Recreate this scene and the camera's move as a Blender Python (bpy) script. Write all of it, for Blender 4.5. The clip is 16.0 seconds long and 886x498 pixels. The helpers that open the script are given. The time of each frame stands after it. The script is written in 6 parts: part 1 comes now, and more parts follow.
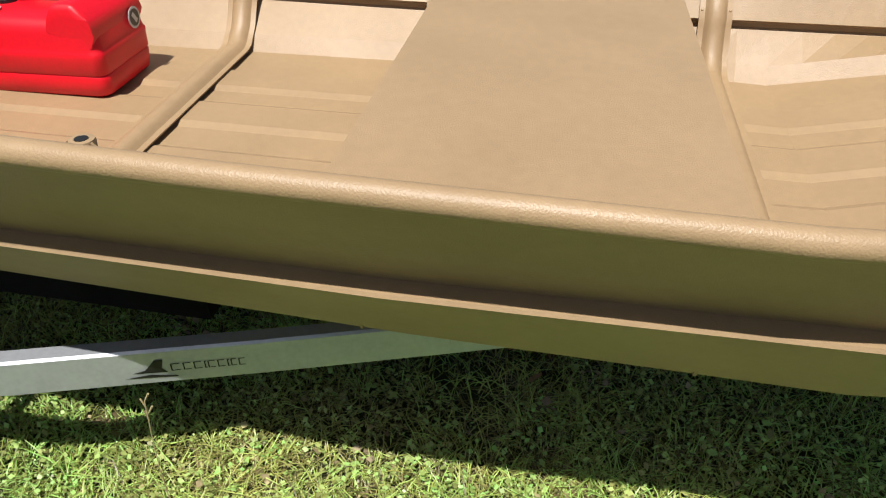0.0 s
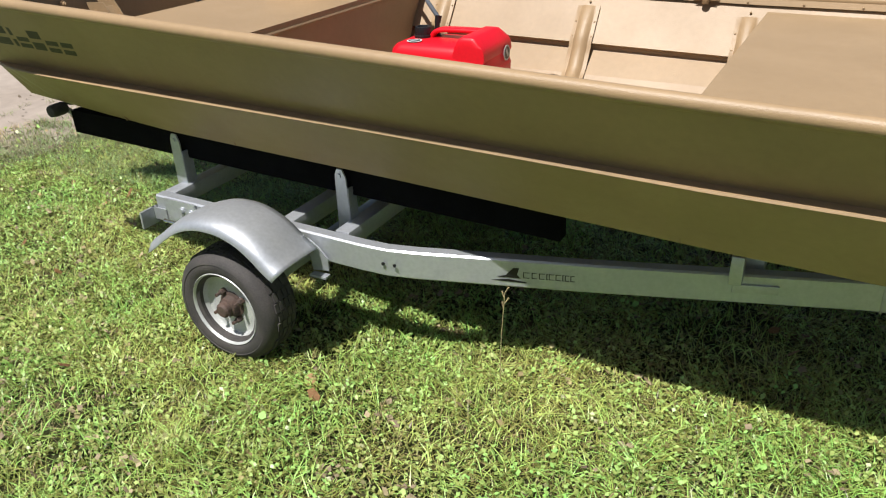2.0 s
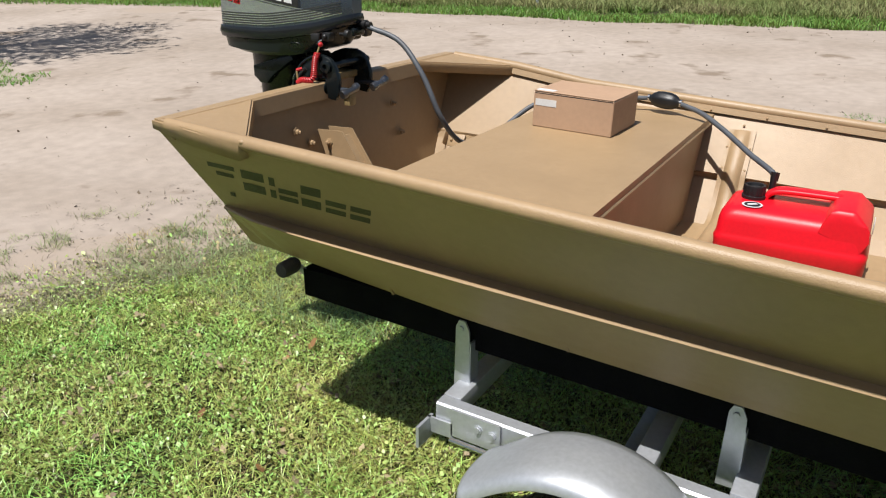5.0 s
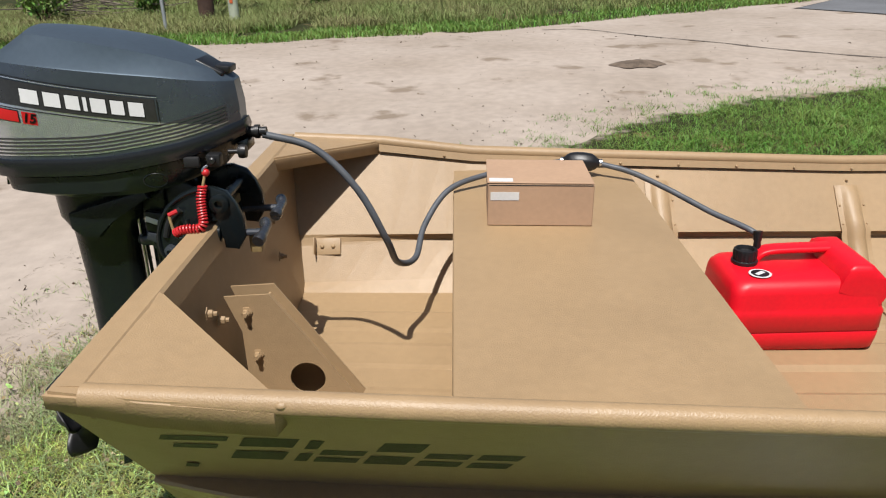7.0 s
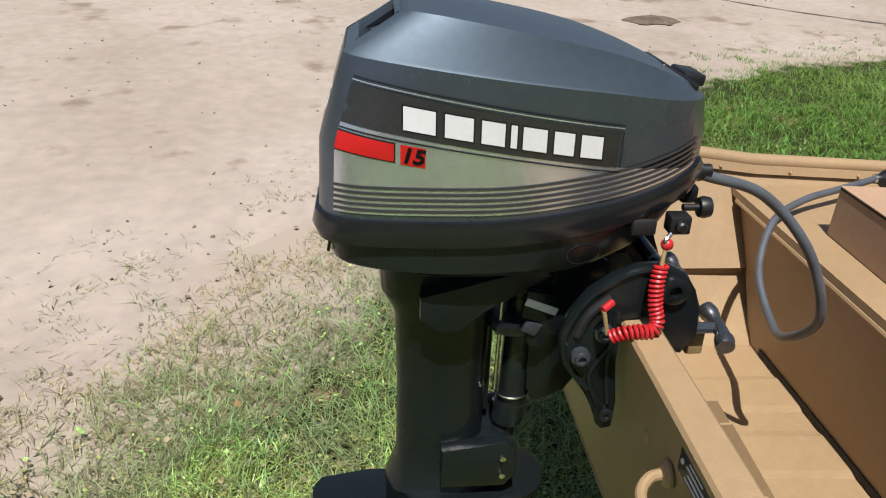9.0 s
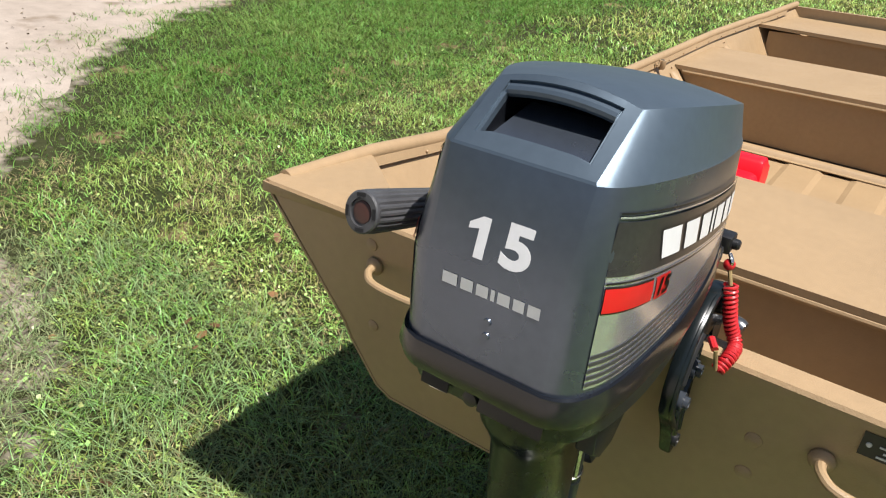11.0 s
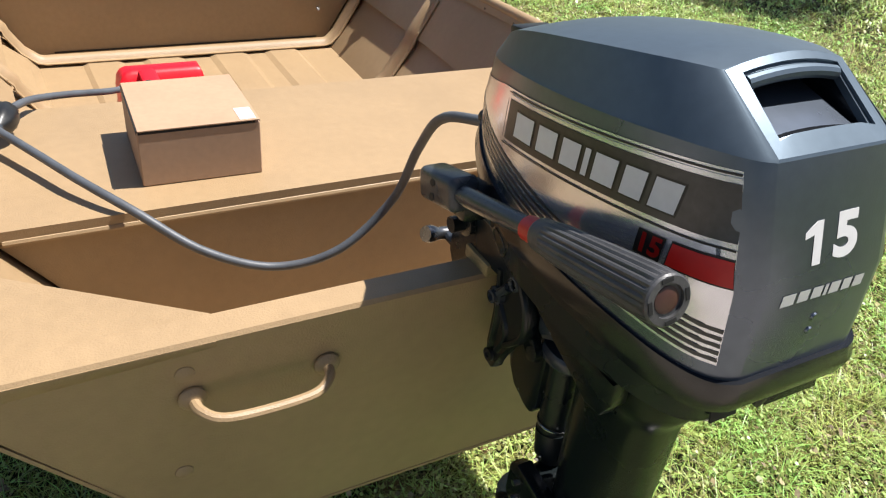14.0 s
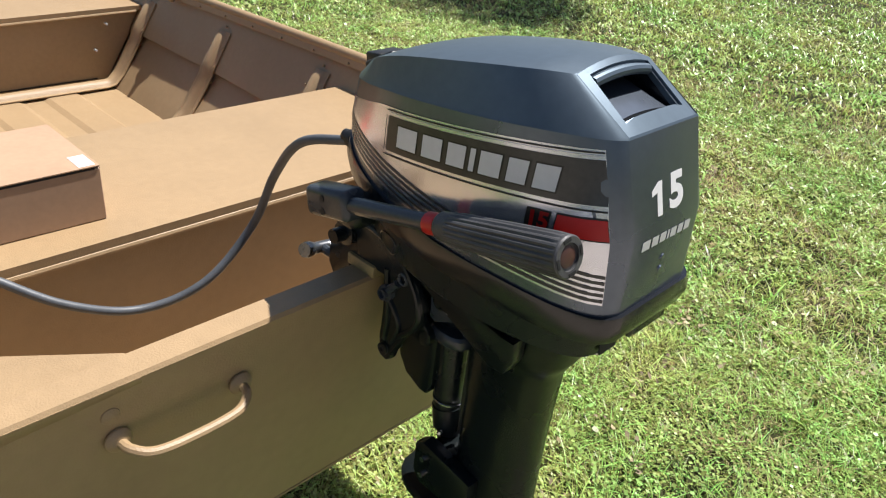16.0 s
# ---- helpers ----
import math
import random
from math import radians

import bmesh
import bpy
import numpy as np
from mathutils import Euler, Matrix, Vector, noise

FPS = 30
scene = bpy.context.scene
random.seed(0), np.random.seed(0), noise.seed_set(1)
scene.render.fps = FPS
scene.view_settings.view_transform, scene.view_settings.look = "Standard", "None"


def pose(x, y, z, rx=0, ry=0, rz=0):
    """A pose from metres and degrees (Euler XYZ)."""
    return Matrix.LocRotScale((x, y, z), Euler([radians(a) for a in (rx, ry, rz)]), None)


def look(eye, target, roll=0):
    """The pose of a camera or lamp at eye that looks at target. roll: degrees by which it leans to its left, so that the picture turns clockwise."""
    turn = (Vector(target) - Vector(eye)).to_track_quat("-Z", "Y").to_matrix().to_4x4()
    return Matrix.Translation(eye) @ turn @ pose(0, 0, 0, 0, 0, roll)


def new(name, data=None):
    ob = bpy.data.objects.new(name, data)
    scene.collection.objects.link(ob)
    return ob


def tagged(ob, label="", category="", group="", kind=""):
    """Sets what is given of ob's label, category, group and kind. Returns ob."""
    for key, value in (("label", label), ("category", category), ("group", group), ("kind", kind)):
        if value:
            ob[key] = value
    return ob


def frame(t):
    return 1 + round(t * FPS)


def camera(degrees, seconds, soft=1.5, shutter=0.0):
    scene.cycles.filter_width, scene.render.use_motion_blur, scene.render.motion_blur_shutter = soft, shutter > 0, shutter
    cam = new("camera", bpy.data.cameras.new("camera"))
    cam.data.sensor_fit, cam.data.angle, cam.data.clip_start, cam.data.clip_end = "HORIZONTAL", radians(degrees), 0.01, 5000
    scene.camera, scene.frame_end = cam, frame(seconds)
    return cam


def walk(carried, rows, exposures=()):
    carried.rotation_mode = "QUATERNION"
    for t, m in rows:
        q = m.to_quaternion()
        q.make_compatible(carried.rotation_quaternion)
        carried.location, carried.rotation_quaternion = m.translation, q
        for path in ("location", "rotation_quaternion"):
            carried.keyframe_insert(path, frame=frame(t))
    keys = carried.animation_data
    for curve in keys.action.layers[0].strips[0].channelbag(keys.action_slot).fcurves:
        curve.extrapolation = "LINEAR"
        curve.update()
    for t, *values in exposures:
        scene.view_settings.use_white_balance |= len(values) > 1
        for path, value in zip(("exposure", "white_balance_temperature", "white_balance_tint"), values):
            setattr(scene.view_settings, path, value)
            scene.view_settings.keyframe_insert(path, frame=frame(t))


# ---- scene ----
cam = camera(60.7, 16.0, soft=1.15)
PATH = [
    (0, (3.258, -1.74, 1.637), (2.974, -0.128, 0.487), -0.9),
    (0.5, (3.168, -2.011, 1.649), (2.773, -0.391, 0.546), -1.7),
    (1, (3.074, -2.271, 1.661), (2.572, -0.659, 0.588), -1.5),
    (1.5, (3.168, -2.468, 1.654), (2.478, -0.873, 0.664), -1.9),
    (2, (3.235, -2.609, 1.64), (2.372, -1.055, 0.724), -2.6),
    (2.5, (3.065, -2.665, 1.645), (2.147, -1.122, 0.764), -1.2),
    (3, (2.813, -2.735, 1.671), (1.952, -1.147, 0.814), 0.7),
    (3.5, (2.624, -2.647, 1.669), (1.743, -1.061, 0.827), 0.4),
    (4, (2.428, -2.48, 1.738), (1.432, -0.949, 0.924), -0.4),
    (4.2, (2.352, -2.458, 1.731), (1.322, -0.942, 0.93), -0.2),
    (6.3, (0.942, -2.087, 1.906), (0.61, -0.243, 1.206), -1.1),
    (6.5, (0.837, -2.04, 1.925), (0.641, -0.181, 1.214), -1.4),
    (7, (0.657, -1.865, 1.906), (0.607, -0.011, 1.16), -2.1),
    (7.5, (0.468, -1.644, 1.918), (0.406, 0.2, 1.145), -1.7),
    (8, (0.151, -1.526, 1.906), (0.165, 0.305, 1.103), -0.1),
    (8.5, (-0.176, -1.401, 1.929), (-0.075, 0.408, 1.081), 1.4),
    (9, (-0.396, -1.121, 1.914), (-0.224, 0.663, 1.027), 1.7),
    (9.2, (-0.474, -1.024, 1.913), (-0.196, 0.742, 1.016), 2.5),
    (11.3, (-1.121, -0.218, 1.983), (0.433, 0.57, 1.001), 4.4),
    (11.5, (-1.129, -0.149, 1.975), (0.462, 0.531, 0.971), 4.7),
    (12, (-1.05, 0.045, 1.962), (0.589, 0.484, 0.902), 4.1),
    (12.5, (-1.01, 0.23, 1.958), (0.656, 0.281, 0.853), 4.7),
    (13, (-1.027, 0.451, 1.971), (0.61, 0.183, 0.855), 5.6),
    (13.5, (-0.901, 0.574, 1.964), (0.691, 0.098, 0.85), 5.4),
    (14, (-0.841, 0.686, 1.975), (0.605, -0.168, 0.889), 6.2),
    (14.5, (-0.848, 0.854, 2.002), (0.441, -0.272, 0.966), 6.8),
    (15, (-0.849, 0.905, 2.008), (0.355, -0.338, 1.005), 7.3),
    (15.5, (-0.853, 0.901, 2.008), (0.315, -0.387, 1.02), 7.0),
    (16, (-0.857, 0.889, 2.005), (0.294, -0.415, 1.018), 6.7),
]
EXPOSURES = [(0, 0.53), (4, 0.51), (7, 0.42), (8, 0.37), (9, 0.49), (11.3, 0.88), (12.5, 0.93), (13.5, 1.06), (14.5, 0.99), (16, 0.93)]
walk(cam, [(t, look(eye, target, roll)) for t, eye, target, roll in PATH], EXPOSURES)

# ---- world, sun, exposure ----
SUN_WAY = Vector((-0.06, -0.475, 1.0)).normalized()
world = bpy.data.worlds.new("world")
scene.world = world
world.use_nodes = True
wn = world.node_tree.nodes
sky = wn.new("ShaderNodeTexSky")
sky.sky_type = "NISHITA"
sky.sun_disc = False
sky.sun_elevation = math.asin(SUN_WAY.z)
sky.sun_rotation = math.atan2(SUN_WAY.x, SUN_WAY.y)
sky.air_density, sky.dust_density, sky.ozone_density = 1.0, 1.5, 1.0
world.node_tree.links.new(sky.outputs[0], wn["Background"].inputs[0])
wn["Background"].inputs[1].default_value = 0.052
sun = new("sun", bpy.data.lights.new("sun", "SUN"))
sun.data.energy, sun.data.angle, sun.data.color = 4.85, radians(0.55), (1.0, 0.965, 0.93)
sun.matrix_world = look(SUN_WAY * 30, (0, 0, 0))


# ---- materials ----
def material(name, base, rough=0.5, metal=0.0, vary=0.12, scale=8.0, bump=0.0, bump_scale=200.0, fine=0.0, spec=0.5, coat=0.0, island=0.0, hue2=None, objrand=0.0, spots=None, leaf=0.0, edge=None):
    """A painted, moulded or natural surface: two sizes of colour variation, worn roughness and fine relief."""
    k = 1 - 0.25 * (1 - metal)
    base, hue2, edge = ([c * k for c in q] if q else None for q in (base, hue2, edge))
    spots = [c * k for c in spots[:3]] + list(spots[3:]) if spots else None
    m = bpy.data.materials.new(name)
    m.use_nodes = True
    nt = m.node_tree
    n, l = nt.nodes, nt.links
    b = n["Principled BSDF"]
    b.inputs["Metallic"].default_value = metal
    b.inputs["Specular IOR Level"].default_value = spec
    b.inputs["Coat Weight"].default_value = coat
    b.inputs["Coat Roughness"].default_value = 0.12
    tc = n.new("ShaderNodeTexCoord")
    big = n.new("ShaderNodeTexNoise")
    big.inputs["Scale"].default_value, big.inputs["Detail"].default_value = scale, 5
    l.new(tc.outputs["Object"], big.inputs["Vector"])
    small = n.new("ShaderNodeTexNoise")
    small.inputs["Scale"].default_value, small.inputs["Detail"].default_value = scale * 14, 4
    l.new(tc.outputs["Object"], small.inputs["Vector"])
    mix = n.new("ShaderNodeMix")
    mix.data_type = "RGBA"
    other = hue2 or [c * (1 - 2.2 * vary) for c in base]
    mix.inputs[6].default_value, mix.inputs[7].default_value = (*base, 1), (*other, 1)
    ramp = n.new("ShaderNodeValToRGB")
    ramp.color_ramp.elements[0].position, ramp.color_ramp.elements[1].position = 0.38, 0.72
    l.new(big.outputs[0], ramp.inputs[0])
    l.new(ramp.outputs[0], mix.inputs[0])
    col = mix.outputs[2]
    hsv = n.new("ShaderNodeHueSaturation")
    l.new(col, hsv.inputs["Color"])
    rng = n.new("ShaderNodeMapRange")
    rng.inputs["To Min"].default_value, rng.inputs["To Max"].default_value = 1 - vary * 0.9, 1 + vary * 0.9
    rng.inputs["From Min"].default_value, rng.inputs["From Max"].default_value = 0.3, 0.7
    l.new(small.outputs[0], rng.inputs[0])
    val = rng.outputs[0]
    if island or objrand:
        if island:
            r = n.new("ShaderNodeNewGeometry").outputs["Random Per Island"]
        else:
            r = n.new("ShaderNodeObjectInfo").outputs["Random"]
        r2 = n.new("ShaderNodeMapRange")
        k = island or objrand
        r2.inputs["To Min"].default_value, r2.inputs["To Max"].default_value = 1 - k, 1 + k
        l.new(r, r2.inputs[0])
        mul = n.new("ShaderNodeMath")
        mul.operation = "MULTIPLY"
        l.new(val, mul.inputs[0])
        l.new(r2.outputs[0], mul.inputs[1])
        val = mul.outputs[0]
        if island:
            r3 = n.new("ShaderNodeMapRange")
            r3.inputs["To Min"].default_value, r3.inputs["To Max"].default_value = (0.5 - 0.10 * k, 0.5 + 0.05 * k) if base[1] > base[0] else (0.5 - 0.01 * k, 0.5 + 0.05 * k)
            l.new(r, r3.inputs[0])
            l.new(r3.outputs[0], hsv.inputs["Hue"])
    l.new(val, hsv.inputs["Value"])
    col = hsv.outputs[0]
    if spots:
        v = n.new("ShaderNodeTexNoise")
        v.inputs["Scale"].default_value, v.inputs["Detail"].default_value = spots[3], 8
        l.new(tc.outputs["Object"], v.inputs["Vector"])
        vr = n.new("ShaderNodeValToRGB")
        vr.color_ramp.elements[0].position, vr.color_ramp.elements[1].position = spots[4], spots[4] + 0.08
        l.new(v.outputs[0], vr.inputs[0])
        mx = n.new("ShaderNodeMix")
        mx.data_type = "RGBA"
        mx.inputs[7].default_value = (*spots[:3], 1)
        l.new(vr.outputs[0], mx.inputs[0])
        l.new(col, mx.inputs[6])
        col = mx.outputs[2]
    if edge:
        at = n.new("ShaderNodeAttribute")
        at.attribute_name = "sandy"
        en = n.new("ShaderNodeTexNoise")
        en.inputs["Scale"].default_value, en.inputs["Detail"].default_value = 7.0, 6
        l.new(tc.outputs["Object"], en.inputs["Vector"])
        ad = n.new("ShaderNodeMath")
        ad.operation = "ADD"
        l.new(at.outputs["Fac"], ad.inputs[0])
        l.new(en.outputs[0], ad.inputs[1])
        er = n.new("ShaderNodeValToRGB")
        er.color_ramp.elements[0].position, er.color_ramp.elements[1].position = 0.72, 1.0
        l.new(ad.outputs[0], er.inputs[0])
        ex = n.new("ShaderNodeMix")
        ex.data_type = "RGBA"
        ex.inputs[7].default_value = (*edge, 1)
        l.new(er.outputs[0], ex.inputs[0])
        l.new(col, ex.inputs[6])
        col = ex.outputs[2]
    l.new(col, b.inputs["Base Color"])
    if leaf:
        tr = n.new("ShaderNodeBsdfTranslucent")
        l.new(col, tr.inputs["Color"])
        ms = n.new("ShaderNodeMixShader")
        ms.inputs[0].default_value = leaf
        l.new(b.outputs[0], ms.inputs[1])
        l.new(tr.outputs[0], ms.inputs[2])
        l.new(ms.outputs[0], n["Material Output"].inputs["Surface"])
    rr = n.new("ShaderNodeMapRange")
    rr.inputs["To Min"].default_value, rr.inputs["To Max"].default_value = max(rough - 0.09, 0.02), min(rough + 0.09, 1)
    l.new(big.outputs[0], rr.inputs[0])
    l.new(rr.outputs[0], b.inputs["Roughness"])
    if bump:
        fn = n.new("ShaderNodeTexNoise")
        fn.inputs["Scale"].default_value, fn.inputs["Detail"].default_value = bump_scale, 3
        l.new(tc.outputs["Object"], fn.inputs["Vector"])
        bp = n.new("ShaderNodeBump")
        bp.inputs["Strength"].default_value, bp.inputs["Distance"].default_value = bump, 0.004
        l.new(fn.outputs[0], bp.inputs["Height"])
        if fine:
            wv = n.new("ShaderNodeBump")
            wv.inputs["Strength"].default_value, wv.inputs["Distance"].default_value = fine, 0.02
            l.new(big.outputs[0], wv.inputs["Height"])
            l.new(wv.outputs[0], bp.inputs["Normal"])
        l.new(bp.outputs[0], b.inputs["Normal"])
    return m


TAN = material("tan_textured_paint", (0.425, 0.290, 0.158), 0.46, vary=0.05, scale=3.0, bump=0.25, bump_scale=300, fine=0.08, spec=0.45)
STENCIL = material("dark_olive_stencil", (0.045, 0.042, 0.022), 0.55, vary=0.1, bump=0.3, bump_scale=420)
GALV = material("galvanised_steel", (0.52, 0.545, 0.575), 0.42, metal=0.62, vary=0.07, scale=5, bump=0.03, bump_scale=60, hue2=(0.45, 0.47, 0.50), spec=0.4)
RIM = material("pale_wheel_paint", (0.62, 0.635, 0.62), 0.42, metal=0.25, vary=0.12, scale=14, bump=0.05, bump_scale=120, hue2=(0.50, 0.515, 0.49))
RUBBER = material("tyre_rubber", (0.05, 0.046, 0.045), 0.75, vary=0.2, scale=14, bump=0.3, bump_scale=260, hue2=(0.085, 0.075, 0.07))
RUST = material("rusty_hub_steel", (0.115, 0.072, 0.055), 0.75, vary=0.3, scale=30, bump=0.4, bump_scale=160, hue2=(0.06, 0.045, 0.038))
CARPET = material("black_bunk_carpet", (0.006, 0.006, 0.007), 0.95, vary=0.2, bump=0.6, bump_scale=600, spec=0.1)
RED = material("red_fuel_plastic", (0.86, 0.006, 0.020), 0.42, vary=0.05, scale=6, bump=0.08, bump_scale=500, spec=0.4)
BLACKP = material("black_plastic", (0.013, 0.013, 0.014), 0.42, vary=0.15, scale=20, bump=0.1, bump_scale=300)
# tiller grey; on the bracket castings its paleness stands in for sky sheen
SHEEN_GREY = material("sky_sheen_grey_paint", (0.046, 0.053, 0.064), 0.25, vary=0.1, scale=12, bump=0.04, bump_scale=200, spec=0.5)
TRAYM = material("green_grey_tray_paint", (0.013, 0.018, 0.019), 0.28, vary=0.1, scale=7, bump=0.05, bump_scale=120, spec=0.4)
GRIPM = material("black_ribbed_rubber", (0.078, 0.078, 0.082), 0.42, vary=0.15, scale=20, bump=0.1, bump_scale=300)
HANDLEM = material("dull_dark_steel", (0.22, 0.225, 0.235), 0.28, metal=0.9, vary=0.2, scale=30, spec=0.5)
COWL = material("blue_grey_motor_paint", (0.110, 0.145, 0.180), 0.46, metal=0.70, vary=0.05, scale=5, bump=0.02, bump_scale=150, spec=0.42, coat=0.05)
COWLG = material("graphite_motor_paint", (0.128, 0.152, 0.192), 0.28, metal=0.80, vary=0.05, scale=5, bump=0.03, bump_scale=400, spec=0.45, coat=0.05)
LEGM = material("dark_green_grey_paint", (0.0090, 0.0128, 0.0140), 0.26, vary=0.1, scale=7, bump=0.05, bump_scale=120, spec=0.32, coat=0.04)
TRIM = material("black_rubber_seal", (0.011, 0.0125, 0.016), 0.20, vary=0.1, scale=10, spec=0.6)
SILVER = material("silver_decal_film", (0.70, 0.73, 0.82), 0.21, metal=0.86, vary=0.05, scale=4, spec=0.3)
DECALBLACK = material("black_decal_film", (0.012, 0.012, 0.013), 0.3, vary=0.1)
SMOKE = material("smoke_grey_decal_film", (0.085, 0.083, 0.085), 0.30, metal=0.75, vary=0.1, scale=9, spec=0.3)
DECALGREY = material("dark_grey_decal_stripe", (0.07, 0.07, 0.072), 0.35, metal=0.3, vary=0.08)
WHITE = material("white_lettering", (0.8, 0.8, 0.8), 0.4, vary=0.03)
DECALRED = material("red_decal", (0.62, 0.012, 0.012), 0.35, vary=0.04)
CARD = material("cardboard", (0.50, 0.322, 0.203), 0.75, vary=0.05, scale=5, bump=0.03, bump_scale=120)
PAPER = material("white_paper", (0.75, 0.75, 0.74), 0.6, vary=0.05)
HOSE = material("grey_fuel_hose_rubber", (0.105, 0.115, 0.13), 0.5, vary=0.12, scale=25, bump=0.1, bump_scale=300)
CHROME = material("bright_steel", (0.6, 0.6, 0.6), 0.25, metal=1.0, vary=0.1, scale=30)
BRASS = material("brass_and_wood_block", (0.42, 0.30, 0.13), 0.5, vary=0.2, scale=25)
REDCORD = material("red_coiled_cord", (0.6, 0.02, 0.025), 0.4, vary=0.06)
BLACKPLATE = material("black_rating_plate", (0.01, 0.01, 0.01), 0.4, vary=0.1)
# near-black colour standing in for the unlit depth of holes, slots and gaps
DARK = material("painted_opening_dark", (0.006, 0.006, 0.007), 0.7, vary=0.1)
SOIL = material("lawn_soil", (0.050, 0.052, 0.022), 0.95, vary=0.25, scale=1.3, bump=0.9, bump_scale=60, hue2=(0.028, 0.038, 0.012), spec=0.1, spots=(0.26, 0.18, 0.10, 2.6, 0.60), edge=(0.42, 0.35, 0.285))
SAND = material("pale_sand_road", (0.455, 0.388, 0.330), 0.95, vary=0.10, scale=0.55, bump=0.7, bump_scale=45, hue2=(0.36, 0.30, 0.245), spec=0.1, spots=(0.27, 0.215, 0.165, 1.6, 0.61))
BLADE = material("lawn_grass_blades", (0.340, 0.555, 0.130), 0.36, vary=0.22, scale=1.1, island=0.78, hue2=(0.57, 0.60, 0.175), spec=0.42, leaf=0.27)
EDGEG = material("thin_olive_grass", (0.29, 0.36, 0.155), 0.5, vary=0.2, scale=1.3, island=0.5, hue2=(0.42, 0.40, 0.23), spec=0.3, leaf=0.3)
LUSH = material("lush_green_grass", (0.16, 0.325, 0.060), 0.46, vary=0.16, scale=0.8, island=0.45, hue2=(0.225, 0.365, 0.085), spec=0.24, leaf=0.34)
LUSH2 = material("soft_green_grass", (0.25, 0.40, 0.15), 0.5, vary=0.18, scale=1.2, island=0.5, hue2=(0.34, 0.42, 0.19), spec=0.3, leaf=0.36)
PORTG = material("port_lawn_blades", (0.265, 0.485, 0.098), 0.36, vary=0.22, scale=1.1, island=0.74, hue2=(0.44, 0.54, 0.14), spec=0.42, leaf=0.28)
CLOVER = material("broad_weed_leaves", (0.365, 0.58, 0.158), 0.36, vary=0.22, scale=2.4, island=0.62, hue2=(0.56, 0.58, 0.21), spec=0.32, leaf=0.27)
DRY = material("dry_leaves_and_straw", (0.54, 0.44, 0.24), 0.8, vary=0.2, scale=3.0, island=0.4, hue2=(0.44, 0.32, 0.17), spec=0.2, leaf=0.25)
TALL = material("tall_roadside_weeds", (0.25, 0.32, 0.11), 0.7, vary=0.2, scale=0.5, island=0.4, hue2=(0.30, 0.28, 0.13), spec=0.2, leaf=0.3)
BUSH = material("roadside_bush_leaves", (0.19, 0.33, 0.065), 0.55, vary=0.2, scale=1.5, island=0.5, hue2=(0.06, 0.12, 0.025), spec=0.3)
BARK = material("brown_post_wood", (0.085, 0.045, 0.03), 0.85, vary=0.25, scale=6, bump=0.5, bump_scale=60)
POSTW = material("pale_green_plastic", (0.5, 0.55, 0.42), 0.55, vary=0.1, scale=6)


# ---- mesh helpers ----
def part(name, bm, mat, parent=None, label="", smooth=35.0):
    me = bpy.data.meshes.new(name)
    bmesh.ops.recalc_face_normals(bm, faces=bm.faces)
    if smooth:
        lim = radians(smooth)
        for f in bm.faces:
            f.smooth = True
        for e in bm.edges:
            if len(e.link_faces) == 2 and e.calc_face_angle(0) > lim:
                e.smooth = False
    bm.to_mesh(me)
    bm.free()
    me.materials.append(mat)
    ob = new(name, me)
    if parent:
        ob.parent = parent
    if label:
        ob["label"] = label
    return ob


def thing(name, label, category, group="", kind=""):
    ob = new(name)
    ob.empty_display_size = 0.1
    return tagged(ob, label, category, group, kind)


def block(lo, hi, bevel=0.0, m=None, bm=None, seg=2):
    bm = bm or bmesh.new()
    r = bmesh.ops.create_cube(bm, size=1)
    vs = r["verts"]
    lo, hi = Vector(lo), Vector(hi)
    for v in vs:
        v.co = Vector([lo[i] + (v.co[i] + 0.5) * (hi[i] - lo[i]) for i in range(3)])
    if m:
        bmesh.ops.transform(bm, matrix=m, verts=vs)
    if bevel:
        es = {e for v in vs for e in v.link_edges}
        bmesh.ops.bevel(bm, geom=list(es), offset=bevel, segments=seg, affect="EDGES", profile=0.5)
    return bm


def tube(points, r, n=10, bm=None, caps=True):
    bm = bm or bmesh.new()
    pts = [Vector(p) for p in points]
    rs = r if isinstance(r, (list, tuple)) else [r] * len(pts)
    up = None
    rings = []
    for i, p in enumerate(pts):
        a, b = pts[max(i - 1, 0)], pts[min(i + 1, len(pts) - 1)]
        t = (b - a).normalized()
        if up is None:
            up = Vector((0, 0, 1)) if abs(t.z) < 0.9 else Vector((1, 0, 0))
        u = (up - t * up.dot(t)).normalized()
        w = t.cross(u)
        up = u
        rings.append([bm.verts.new(p + (u * math.cos(k * 2 * math.pi / n) + w * math.sin(k * 2 * math.pi / n)) * rs[i]) for k in range(n)])
    for a, b in zip(rings, rings[1:]):
        for k in range(n):
            bm.faces.new((a[k], a[(k + 1) % n], b[(k + 1) % n], b[k]))
    if caps:
        bm.faces.new(rings[0][::-1])
        bm.faces.new(rings[-1])
    return bm


def smooth_path(points, steps=8):
    """Catmull-Rom through the points."""
    p = [Vector(q) for q in points]
    p = [2 * p[0] - p[1]] + p + [2 * p[-1] - p[-2]]
    out = []
    for i in range(1, len(p) - 2):
        for k in range(steps):
            t = k / steps
            a, b, c, d = p[i - 1:i + 3]
            out.append(0.5 * ((2 * b) + (c - a) * t + (2 * a - 5 * b + 4 * c - d) * t * t + (3 * b - a - 3 * c + d) * t ** 3))
    out.append(p[-2])
    return out


